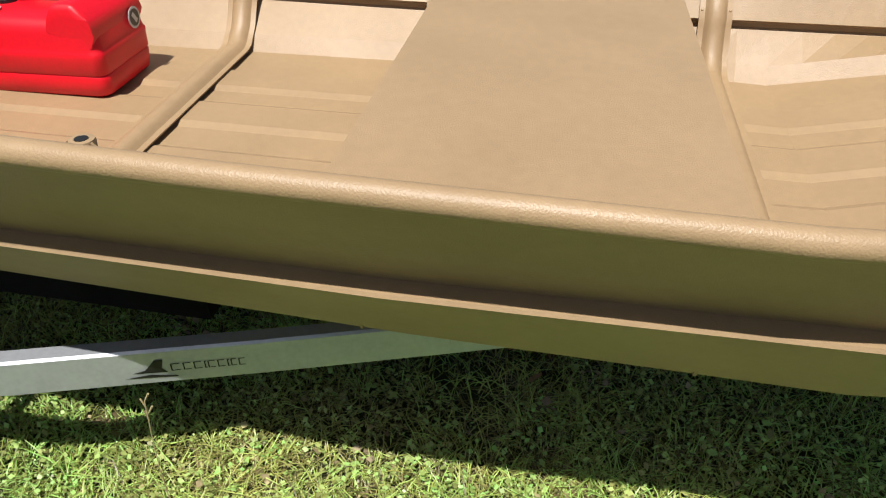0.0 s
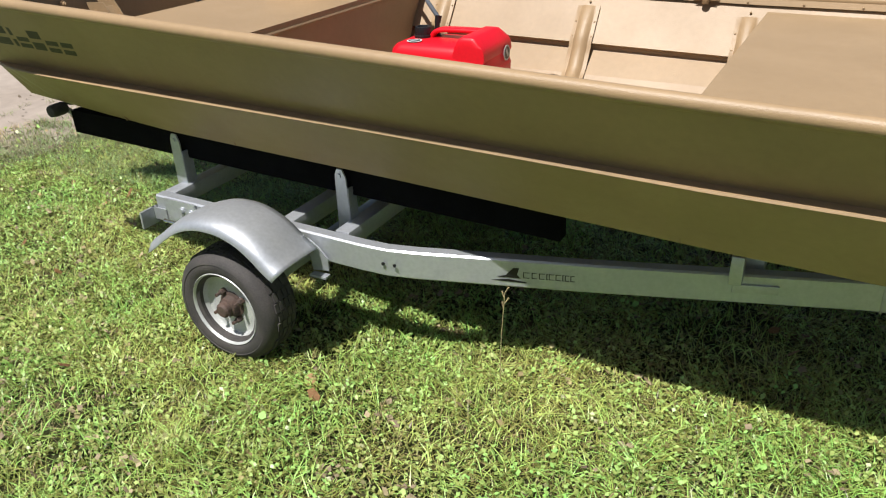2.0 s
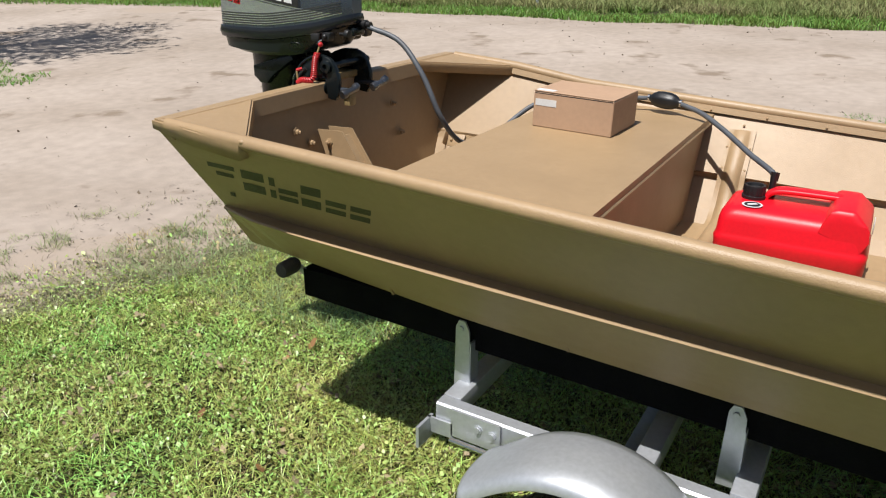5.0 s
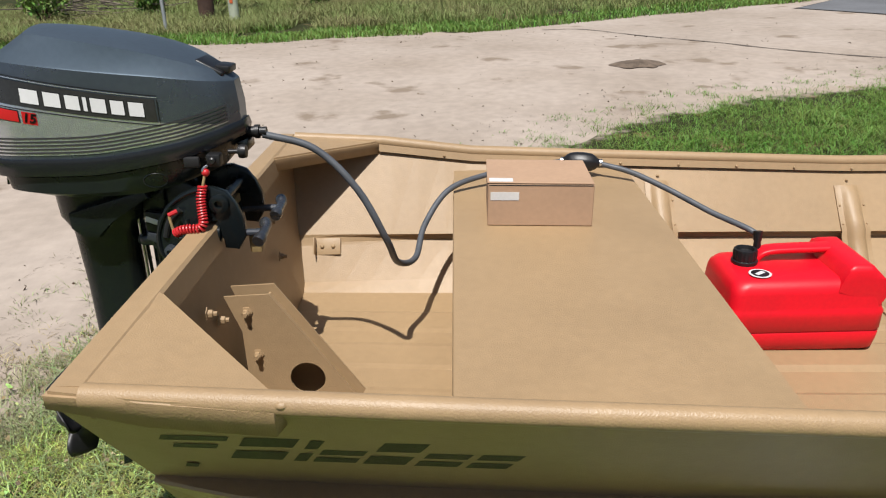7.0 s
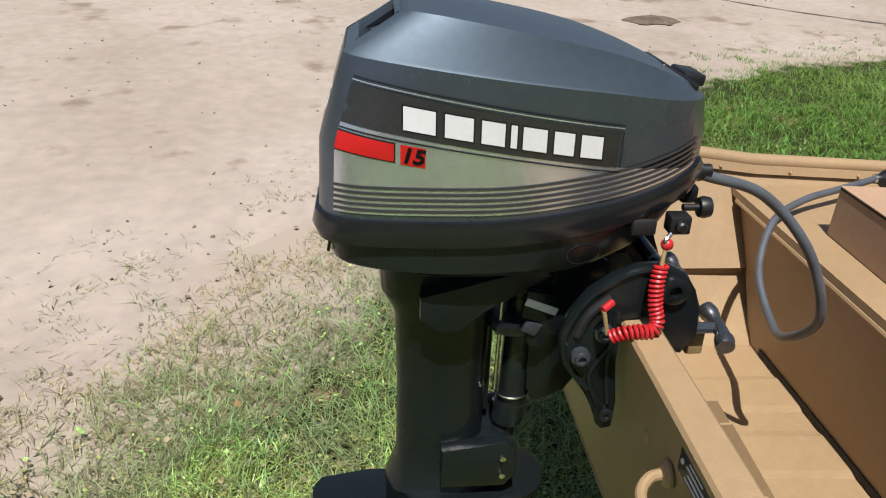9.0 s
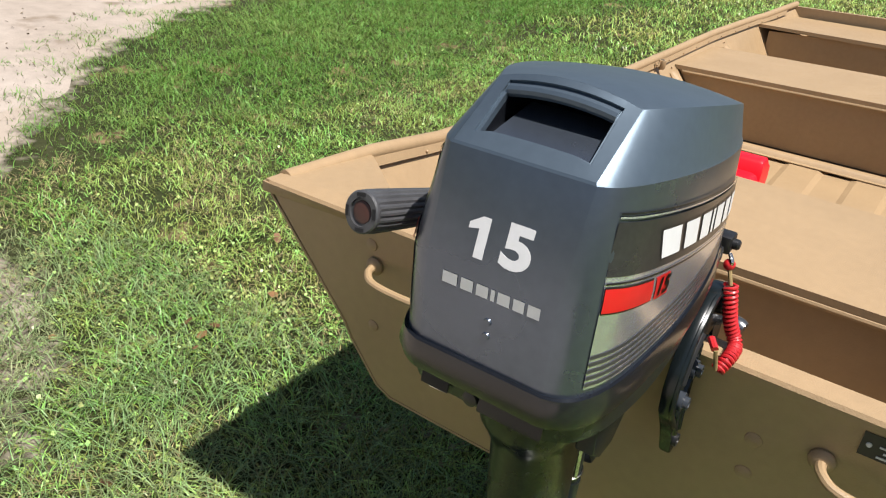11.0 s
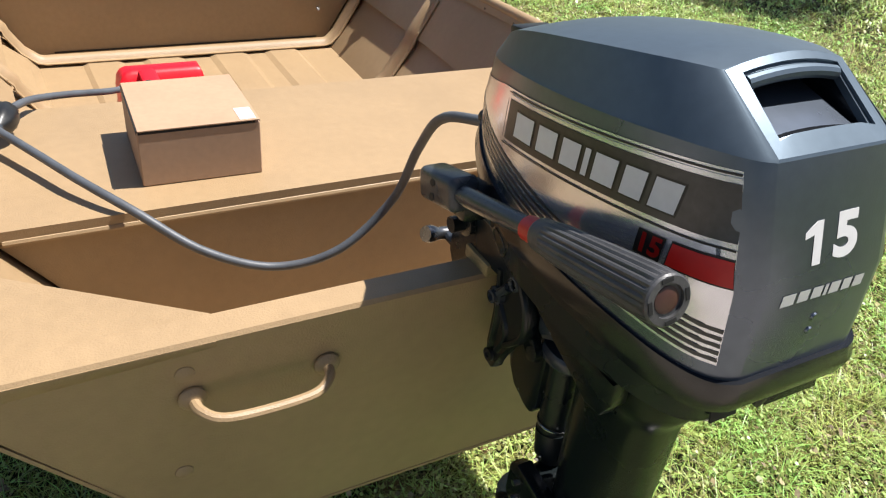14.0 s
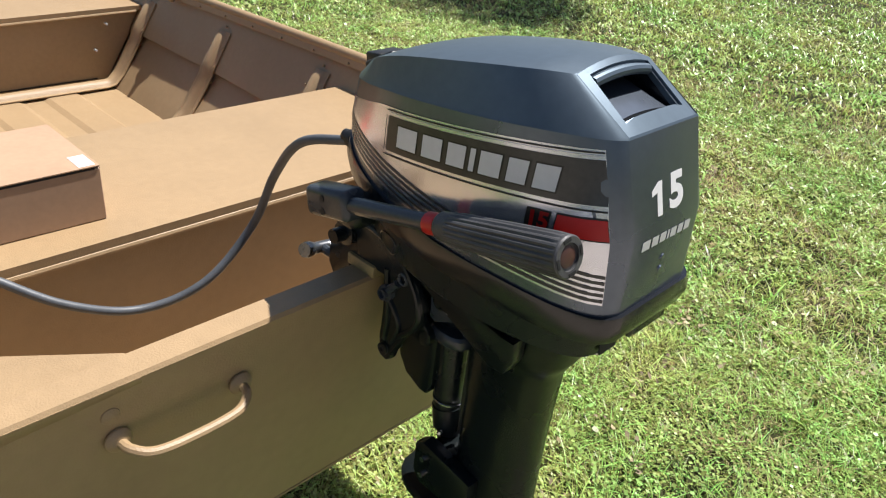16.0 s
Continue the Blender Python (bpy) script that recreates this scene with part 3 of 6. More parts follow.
def rib(x, side, w=0.105, reach=0.0):
    """A pressed round-backed channel inside the hull: down the side, round the chine and across the floor."""
    zt = lerp_table(x, GUN_Z[side]) - 0.075
    fz = floor_z(x)
    sy, sz = CY + side * (lerp_table(x, STR_Y[side]) - 0.012), lerp_table(x, STR_Z[side])
    path = [(inner(x, zt, side), zt), (inner(x, zt - 0.03, side), zt - 0.03), (inner(x, sz + 0.04, side), sz + 0.04), (sy, sz + 0.008), (sy - side * 0.004, sz - 0.012),
            (inner(x, fz + 0.06, side), fz + 0.06), (inner(x, fz + 0.03, side) - side * 0.025, fz + 0.012), (inner(x, fz + 0.03, side) - side * 0.06, fz + 0.004), (CY + side * reach, fz + 0.004)]
    rings = []
    for i, (y, z) in enumerate(path):
        a, b = Vector(path[max(i - 1, 0)]), Vector(path[min(i + 1, len(path) - 1)])
        t = (b - a).normalized()
        n = Vector((-t.y, t.x)) * side
        if n.dot(Vector((CY - y, 0.9 - z + 0.3))) < 0:
            n = -n
        d = (0.006, 0.022)[i] if i < 2 else 0.027
        sec = [(-w / 2, 0.0), (-w / 2, 0.004), (-w * 0.33, 0.005), (-w * 0.27, d * 0.45), (-w * 0.2, d * 0.8), (-w * 0.08, d), (w * 0.08, d), (w * 0.2, d * 0.8), (w * 0.27, d * 0.45), (w * 0.33, 0.005), (w / 2, 0.004), (w / 2, 0.0)]
        rings.append([(x + s, y + n.x * h, z + n.y * h) for s, h in sec])
    r = part("rib", loft(rings), TAN, boat, smooth=38)
    bm = bmesh.new()
    for z in (fz + 0.08, sz - 0.04, sz + 0.03, zt - 0.06):
        for s in (-0.044, 0.044):
            ball((x + s, inner(x, z, side) - side * 0.006, z), 0.0045, bm)
    ball((x, inner(x, zt + 0.018, side) - side * 0.002, zt + 0.018), 0.005, bm)
    part("rivets", bm, TAN, r, "small round rivet heads")["kind"] = "stuff"


for rx in (1.40, 2.12, 2.82, 3.72):
    for sd in (-1, 1):
        rib(rx, sd)


def oarlock(x, side):
    """A riveted socket for an oar on the inside of the gunwale."""
    y, z = CY + side * (lerp_table(x, GUN_Y[side]) - 0.060), lerp_table(x, GUN_Z[side]) + 0.012
    o = part("oarlock_socket", lathe([(0.009, -0.002), (0.011, 0.0), (0.018, -0.001), (0.019, -0.006), (0.016, -0.040), (0.012, -0.046)], pose(x, y, z), 18), TAN, boat)
    part("socket_hole", lathe([(0.0095, -0.003), (0.0095, 0.0004)], pose(x, y, z), 16), DARK, o, "dark round oar hole")
    bm = block((x - 0.055, y + side * 0.016 - 0.002, z - 0.034), (x + 0.055, y + side * 0.016 + 0.002, z - 0.006), 0.0015)
    for k in (-1, 1):
        prism([(x + k * 0.018, z - 0.03), (x + k * 0.046, z - 0.03), (x + k * 0.018, z - 0.002)], y + side * 0.004, y + side * 0.008, "y", bm)
        ball((x + k * 0.044, y + side * 0.012, z - 0.018), 0.006, bm)
    part("socket_plate", bm, TAN, o)


oarlock(2.60, -1)
oarlock(2.63, 1)


def knee():
    """The folded channel that braces the transom to the floor, and the bolts through the transom."""
    y0, y1 = -0.185, -0.118
    side = [(0.066, 1.118), (0.178, 1.122), (0.388, 0.805), (0.372, 0.775), (0.30, floor_z(0.3)), (0.10, floor_z(0.1)), (0.10, 1.02)]
    hx, hz, hr = 0.252, 0.882, 0.045
    bm = bmesh.new()
    n = 40
    ang = [2 * math.pi * k / n for k in range(n)]

    def edge(a):
        best = None
        for i in range(len(side)):
            (ax, az), (bx, bz) = side[i], side[(i + 1) % len(side)]
            dx, dz = math.cos(a), math.sin(a)
            den = dx * (bz - az) - dz * (bx - ax)
            if abs(den) < 1e-9:
                continue
            t = ((ax - hx) * (bz - az) - (az - hz) * (bx - ax)) / den
            u = ((ax - hx) * dz - (az - hz) * dx) / den
            if t > 0 and -1e-6 <= u <= 1 + 1e-6 and (best is None or t < best):
                best = t
        return hx + best * math.cos(a), hz + best * math.sin(a)
    corners = [math.atan2(b - hz, a - hx) % (2 * math.pi) for a, b in side]
    ang = sorted(set(round(a, 5) for a in ang + corners))
    ring_out, ring_in = [edge(a) for a in ang], [(hx + hr * math.cos(a), hz + hr * math.sin(a)) for a in ang]
    loft([[(a, d, b) for a, b in r] for r, d in ((ring_out, y0 + 0.005), (ring_out, y0), (ring_in, y0), (ring_in, y0 + 0.005), (ring_out, y0 + 0.005))], bm, caps=False)
    bmesh.ops.remove_doubles(bm, verts=bm.verts, dist=1e-5)
    k = part("transom_brace", bm, TAN, boat, smooth=20)
    part("brace_side", prism(side, y1 - 0.005, y1), TAN, k)
    part("brace_web", loft([[(q, y0 + 0.003, 1.10), (q, y1 - 0.003, 1.10), (q - 0.005, y1 - 0.003, 1.10), (q - 0.005, y0 + 0.003, 1.10)] if q < 0.2 else [(q, y0 + 0.003, 0.79), (q, y1 - 0.003, 0.79), (q - 0.005, y1 - 0.003, 0.79), (q - 0.005, y0 + 0.003, 0.79)] for q in (0.168, 0.366)]), TAN, k)
    for bx, bz in ((0.118, 1.075), (0.132, 0.955)):
        part("bolt", lathe([(0.015, 0), (0.015, 0.003), (0.010, 0.004), (0.010, 0.012), (0.006, 0.014), (0.006, 0.022)], pose(bx, y0, bz, 90, 0, 0), 6), TAN, k)
    for (bx, by, bz) in ((0.062, -0.225, 1.075), (0.062, -0.30, 1.13), (0.062, 0.32, 1.13), (0.075, 0.36, 1.0)):
        m = pose(bx, by, bz, 0, 90, 0)
        part("bolt", lathe([(0.017, 0), (0.017, 0.003), (0.010, 0.004), (0.010, 0.014), (0.006, 0.016), (0.006, 0.024)], m, 6), TAN, boat)
    # folded corner bracket on the port side
    m = pose(0.172, inner(0.172, 0.905, 1) - 0.004, 0.905, 62, 0, 0)
    bm = block((-0.046, -0.030, -0.003), (0.046, 0.030, 0.003), 0.001, m)
    block((-0.046, -0.030, 0.0), (-0.042, 0.030, 0.040), 0.001, m, bm)
    for q in (-0.02, 0.02):
        ball(m @ Vector((q, 0, 0.004)), 0.008, bm)
    part("corner_bracket", bm, TAN, boat)
    part("drain_fitting", lathe([(0.014, 0), (0.014, 0.03), (0.02, 0.031), (0.02, 0.04)], pose(0.075, 0.10, 0.85, 0, 90, 0), 10), TAN, boat)


knee()


def grab_handle(y0, y1):
    z = 1.162
    xo = rake(z) - 0.006
    d = y1 - y0
    h = part("grab_handle", tube(smooth_path([(xo, y0, z), (xo - 0.026, y0 + d * 0.03, z - 0.002), (xo - 0.046, y0 + d * 0.17, z - 0.008), (xo - 0.049, (y0 + y1) / 2, z - 0.011), (xo - 0.046, y1 - d * 0.17, z - 0.008), (xo - 0.026, y1 - d * 0.03, z - 0.002), (xo, y1, z)], 5), 0.0085, 10), TAN, boat)
    for y in (y0, y1):
        part("flange", lathe([(0.021, 0), (0.021, 0.004), (0.016, 0.010), (0.009, 0.012)], pose(xo + 0.004, y, z, 0, -90, 0), 16), TAN, h)


grab_handle(0.578, 0.372)
grab_handle(-0.332, -0.538)
for (by, bz) in ((0.585, 1.213), (0.60, 0.985), (-0.23, 1.14), (-0.23, 1.06), (-0.55, 1.213), (-0.56, 0.985)):
    part("bolt_head", lathe([(0.015, 0), (0.014, 0.003), (0.006, 0.006)], pose(rake(bz) + 0.002, by, bz, 0, -90, 0), 14), TAN, boat)

# rating plate with its lines of small print
pl = part("rating_plate", block((rake(1.22) - 0.003, -0.500, 1.207), (rake(1.22) + 0.004, -0.370, 1.250)), BLACKPLATE, boat, "small black plate with lines of white print")
for k, (a, b) in enumerate(((-0.402, -0.445), (-0.395, -0.482), (-0.402, -0.462), (-0.395, -0.488))):
    part("print_line", block((rake(1.22) - 0.0045, b, 1.240 - 0.0092 * k), (rake(1.22) - 0.0028, a, 1.2432 - 0.0092 * k)), PAPER, pl)
part("plate_screw", lathe([(0.0045, 0), (0.0035, 0.002)], pose(rake(1.22) - 0.003, -0.381, 1.229, 0, -90, 0), 10), PAPER, pl)


def side_patch(bm, quad, lift=0.0012):
    """A flat shape on the boat's starboard side, by x and height."""
    vs = []
    for x, z in quad:
        h = hull_half(x, -1)[len(FLOOR):]
        y = CY - float(np.interp(z, [b for _, b in h], [a for a, _ in h])) - 0.002
        vs.append(bm.verts.new((x, y - lift, z - lift * 0.5)))
    bm.faces.new(vs)


def side_mark():
    """Dark stencilled badge and word, as plain bars."""
    def bar(u0, u1, z0, z1, base=1.060, slope=0.59):
        """A leaning bar between two heights, cut into short pieces that follow the hull."""
        bm = bmesh.new()
        n = 5
        sink = -0.022 * (u0 - 0.23)
        for k in range(n):
            a, b = u0 + (u1 - u0) * k / n, u0 + (u1 - u0) * (k + 1) / n
            s0, s1 = slope * (z0 - base), slope * (z1 - base)
            side_patch(bm, [(a + s0, z0 + sink), (b + s0, z0 + sink), (b + s1, z1 + sink), (a + s1, z1 + sink)])
        part("stencil_bar", bm, STENCIL, boat, "dark olive stencilled bar")
    bar(0.085, 0.205, 1.128, 1.147)
    bar(0.115, 0.195, 1.098, 1.115)
    bar(0.155, 0.180, 1.012, 1.030)
    for u, w, h in ((0.230, 0.096, 0.088), (0.345, 0.024, 0.086), (0.380, 0.078, 0.050), (0.470, 0.076, 0.086), (0.562, 0.076, 0.052), (0.652, 0.072, 0.054)):
        bar(u, u + w, 1.060, 1.060 + h * 0.40)
        bar(u, u + w, 1.060 + h * 0.60, 1.060 + h)


side_mark()

# ---- the trailer ----
trailer = thing("boat_trailer", "galvanised steel boat trailer with small wheels standing on grass", "trailer")


def rail(side):
    path = [(0.90, -0.70, 0.455), (1.50, -0.70, 0.440), (1.86, -0.70, 0.428), (1.96, -0.695, 0.426), (2.06, -0.672, 0.424), (2.60, -0.492, 0.404), (3.40, -0.225, 0.386), (3.47, -0.208, 0.384), (3.56, -0.20, 0.382), (6.4, -0.07, 0.36)]
    rings = []
    w, h = 0.025, 0.052
    pts = [Vector((a, CY + side * -(b - 0.0) if side > 0 else b, c)) for a, b, c in path]
    for i, p in enumerate(pts):
        t = (pts[min(i + 1, len(pts) - 1)] - pts[max(i - 1, 0)]).normalized()
        s = Vector((-t.y, t.x, 0)).normalized()
        r = 0.006
        sec = [(-w, -h + r), (-w + r, -h), (w - r, -h), (w, -h + r), (w, h - r), (w - r, h), (-w + r, h), (-w, h - r)]
        rings.append([p + s * a + Vector((0, 0, b)) for a, b in sec])
    return part("side_rail", loft(rings), GALV, trailer, smooth=30)


r1 = rail(-1)
rail(1)
part("cross_member", block((3.05, CY - 0.30, 0.40), (3.11, CY + 0.30, 0.47), 0.004), GALV, trailer)
part("coupler_plate", block((6.2, CY - 0.12, 0.30), (6.6, CY + 0.12, 0.42), 0.006), GALV, trailer)
for hx in (1.955, 1.998):
    part("bolt_hole", lathe([(0.0065, 0), (0.0065, 0.003)], pose(hx, -0.7265 + max(0, hx - 1.97) * 0.15, 0.426, 90, 0, 0), 14), DARK, r1)
for cx, cz in ((0.925, 0.475), (1.50, 0.45), (1.755, 0.455)):
    part("cross_member", block((cx - 0.03, -0.672, cz - 0.035), (cx + 0.03, 0.715, cz + 0.03), 0.004), GALV, trailer)
part("axle", block((1.35, -0.80, 0.18), (1.40, 0.84, 0.23), 0.004), GALV, trailer)


def rail_mark():
    """The maker's mark on the rail as a dark fin and a row of bars."""
    a, b = Vector((2.06, -0.672, 0.424)), Vector((2.60, -0.492, 0.402))
    t = (b - a).normalized()
    nrm = Vector((t.y, -t.x, 0)).normalized()

    def quad(bm, pts):
        bm.faces.new([bm.verts.new(a + t * u + nrm * 0.0268 + Vector((0, 0, v))) for u, v in pts])
    bm = bmesh.new()
    quad(bm, [(0.27, -0.012), (0.30, -0.004), (0.325, 0.024), (0.345, 0.026), (0.338, 0.0), (0.35, -0.014)])
    part("fin_mark", bm, DECALBLACK, r1, "black fin-shaped mark")
    bm = bmesh.new()
    quad(bm, [(0.25, -0.026), (0.37, -0.030), (0.37, -0.026), (0.31, -0.018)])
    part("fin_mark", bm, DECALBLACK, r1)
    u = 0.358
    for w in (0.028, 0.024, 0.024, 0.008, 0.022, 0.022, 0.008, 0.018, 0.020):
        bm = bmesh.new()
        quad(bm, [(u, -0.011), (u + w * 0.75, -0.011), (u + w * 0.75, -0.0085), (u, -0.0085)])
        quad(bm, [(u, 0.0085), (u + w * 0.75, 0.0085), (u + w * 0.75, 0.011), (u, 0.011)])
        quad(bm, [(u, -0.0085), (u + 0.003, -0.0085), (u + 0.003, 0.0085), (u, 0.0085)])
        part("mark_bar", bm, DECALBLACK, r1, "thin dark bar")
        u += w


rail_mark()
rail_turn = math.degrees(math.atan2(0.267, 0.80))
part("patch_plate", block((-0.07, -0.031, -0.012), (0.07, -0.0255, 0.018), 0.001, pose(3.09, -0.329, 0.394, 0, 1.3, rail_turn)), GALV, r1)
part("upright_stub", block((3.02, -0.40, 0.42), (3.06, -0.35, 0.52), 0.004, pose(0, 0, 0)), GALV, trailer)
part("weld_seam", block((-0.004, -0.028, -0.054), (0.004, 0.028, 0.054), 0.002, pose(3.45, -0.213, 0.385, 0, 0, 14)), GALV, r1)

for bx, bz in ((0.906, 0.70), (1.702, 0.667)):
    for sd in (-1, 1):
        y = -0.58 if sd < 0 else 0.62
        yi = y + 0.0
        poly = [(bx - 0.026, bz - 0.235), (bx + 0.030, bz - 0.235), (bx + 0.026, bz - 0.02), (bx + 0.012, bz + 0.012), (bx - 0.010, bz + 0.012), (bx - 0.02, bz - 0.01)]
        bm = prism(poly, yi - 0.003, yi + 0.003)
        block((bx + 0.024, min(yi, yi - sd * 0.05), bz - 0.235), (bx + 0.030, max(yi, yi - sd * 0.05), bz - 0.06), 0, None, bm)
        br = part("bunk_bracket", bm, GALV, trailer)
        part("bolt", lathe([(0.009, 0), (0.008, 0.006)], pose(bx, yi + sd * 0.003, bz - 0.012, -90 * sd, 0, 0), 6), GALV, br)
for sd in (-1, 1):
    y = CY + sd * 0.545
    rings = []
    for x in np.linspace(0.27, 2.52, 24):
        zt = lerp_table(x, CHI_Z) - 0.048
        zb = 0.635 - 0.042 * (x - 0.27)
        w = 0.026
        rings.append([(x, y - w, zb), (x, y + w, zb), (x, y + w, zt), (x, y - w, zt)])
    part("bunk", loft(rings), CARPET, trailer, "black carpeted bunk board")

part("bunk_roller", lathe([(0.012, 0), (0.024, 0.002), (0.028, 0.02), (0.028, 0.06), (0.024, 0.078), (0.012, 0.08)], pose(0.235, -0.545, 0.742, 90, 0, 0), 16), RUBBER, trailer, "black rubber end roller")
part("roller_arm", prism([(0.225, 0.735), (0.235, 0.755), (0.31, 0.72), (0.31, 0.68)], -0.55, -0.545), GALV, trailer)
# rear light bracket
bm = prism([(0.955, 0.415), (1.115, 0.41), (1.115, 0.50), (0.955, 0.505)], -0.735, -0.727)
block((0.875, -0.80, 0.385), (0.885, -0.715, 0.455), 0, None, bm)
block((0.875, -0.735, 0.405), (0.96, -0.727, 0.455), 0, None, bm)
lb = part("light_bracket", bm, GALV, trailer)
for bx, bz in ((1.045, 0.468), (1.09, 0.462)):
    part("bolt", lathe([(0.014, 0), (0.014, 0.003), (0.010, 0.004), (0.010, 0.009)], pose(bx, -0.735, bz, 90, 0, 0), 8), GALV, lb)
part("pin", tube([(0.97, -0.765, 0.425), (1.10, -0.765, 0.42)], 0.008, 8), CHROME, lb)


def fender(side):
    yo, yi = (-0.985, -0.745) if side < 0 else (0.785, 1.025)
    prof = [(1.062, 0.436), (1.088, 0.452), (1.125, 0.479), (1.175, 0.515), (1.24, 0.552), (1.31, 0.574), (1.38, 0.580), (1.45, 0.572), (1.52, 0.545), (1.575, 0.507), (1.618, 0.468), (1.655, 0.440)]
    prof = smooth_path([(a + 0.04, 0, b) for a, b in prof], 3)
    rings = []
    for i, p in enumerate(prof):
        a, b = prof[max(i - 1, 0)], prof[min(i + 1, len(prof) - 1)]
        n = Vector((-(b - a).z, 0, (b - a).x)).normalized()
        row = []
        for v in np.linspace(0, 1, 9):
            rise = 0.016 * (1 - (2 * v - 1) ** 2) - (0.022 if v == 0 else 0.004 if v == 0.125 else 0)
            row.append(Vector((p.x, yo + (yi - yo) * v, p.z)) + n * rise)
        rings.append(row)
    ob = part("fender", loft(rings, closed=False), GALV, trailer)
    s = ob.modifiers.new("thick", "SOLIDIFY")
    s.thickness = 0.003
    part("fender_bolt", lathe([(0.010, 0), (0.009, 0.005)], pose(1.64, (yo + yi) / 2 + 0.03, 0.492, 0, 38, 0), 10), GALV, ob)
    bm = prism([(1.66, 0.345), (1.73, 0.355), (1.73, 0.40), (1.695, 0.440), (1.65, 0.47)], yi + 0.005, yi + 0.011)
    block((1.66, yi - 0.02, 0.33), (1.73, yi + 0.011, 0.338), 0, None, bm)
    part("fender_stay", bm, GALV, ob)


fender(-1)
fender(1)


def wheel(side):
    x, z = 1.399, 0.226
    y = -0.870 if side < 0 else 0.910
    m = pose(x, y, z, 90 if side < 0 else -90, 0, 0) @ Matrix.Diagonal((1.055, 1.055, 1.40, 1))
    w = part("wheel", lathe([(0.105, -0.05), (0.118, -0.052), (0.123, -0.048), (0.114, -0.03), (0.114, 0.028), (0.133, 0.050), (0.1395, 0.055), (0.137, 0.058), (0.1325, 0.055), (0.129, 0.047), (0.125, 0.034), (0.118, 0.024), (0.106, 0.020), (0.088, 0.021), (0.060, 0.023), (0.040, 0.023)], m, 48), RIM, trailer, "pale painted wheel rim with rust marks")
    prof = [(0.118, -0.050), (0.134, -0.058), (0.160, -0.063), (0.188, -0.058), (0.202, -0.046), (0.2065, -0.030), (0.208, 0.0), (0.2065, 0.030), (0.202, 0.046), (0.188, 0.058), (0.175, 0.0615), (0.173, 0.060), (0.160, 0.062), (0.142, 0.057), (0.120, 0.046)]
    part("tyre", lathe(prof, m, 56, closed=True), RUBBER, w, "worn black tyre")
    for g in (-0.026, -0.010, 0.010, 0.026):
        bm = bmesh.new()
        for k in range(36):
            a = 2 * math.pi * k / 36
            mm = m @ pose(0, 0, 0, 0, 0, math.degrees(a)) @ pose(0.2085, 0, g + (0.003 if k % 2 else -0.003), 0, 0, 0)
            block((-0.003, -0.0155, -0.0055), (0.0025, 0.0155, 0.0055), 0, mm, bm)
        part("tread", bm, RUBBER, w)
    h = part("hub", lathe([(0.050, 0.018), (0.050, 0.027), (0.038, 0.029), (0.035, 0.040), (0.034, 0.046), (0.027, 0.048), (0.027, 0.062), (0.020, 0.067), (0.002, 0.068)], m, 24), RUST, w, "rusty bearing hub")
    for k in range(4):
        a = math.radians(90 * k + 28)
        part("wheel_nut", lathe([(0.011, 0.0), (0.011, 0.018), (0.006, 0.02), (0.006, 0.034)], m @ pose(0.056 * math.cos(a), 0.056 * math.sin(a), 0.021), 6), RUST, h)


wheel(-1)
wheel(1)

# ---- the outboard motor ----
motor = thing("outboard_motor", "dark grey two-tone outboard motor clamped on the transom of the boat", "outboard motor")
# levels of the cowl: aft x, front x, and by x the half width and the height
LOW_W = [(0, 0.082), (0.006, 0.094), (0.014, 0.103), (0.026, 0.112), (0.045, 0.120), (0.07, 0.127), (0.11, 0.134), (0.17, 0.140), (0.33, 0.1465), (0.47, 0.147), (0.64, 0.140), (0.78, 0.122), (0.88, 0.098), (0.95, 0.070), (1, 0.03)]
SHO_W = [(0, 0.086), (0.018, 0.0985), (0.06, 0.1115), (0.12, 0.1215), (0.21, 0.132), (0.33, 0.1395), (0.47, 0.141), (0.64, 0.133), (0.78, 0.115), (0.88, 0.090), (0.95, 0.062), (1, 0.025)]
DECK_W = [(0, 0.085), (0.12, 0.108), (0.26, 0.122), (0.43, 0.1285), (0.60, 0.122), (0.77, 0.103), (0.90, 0.072), (1, 0.028)]
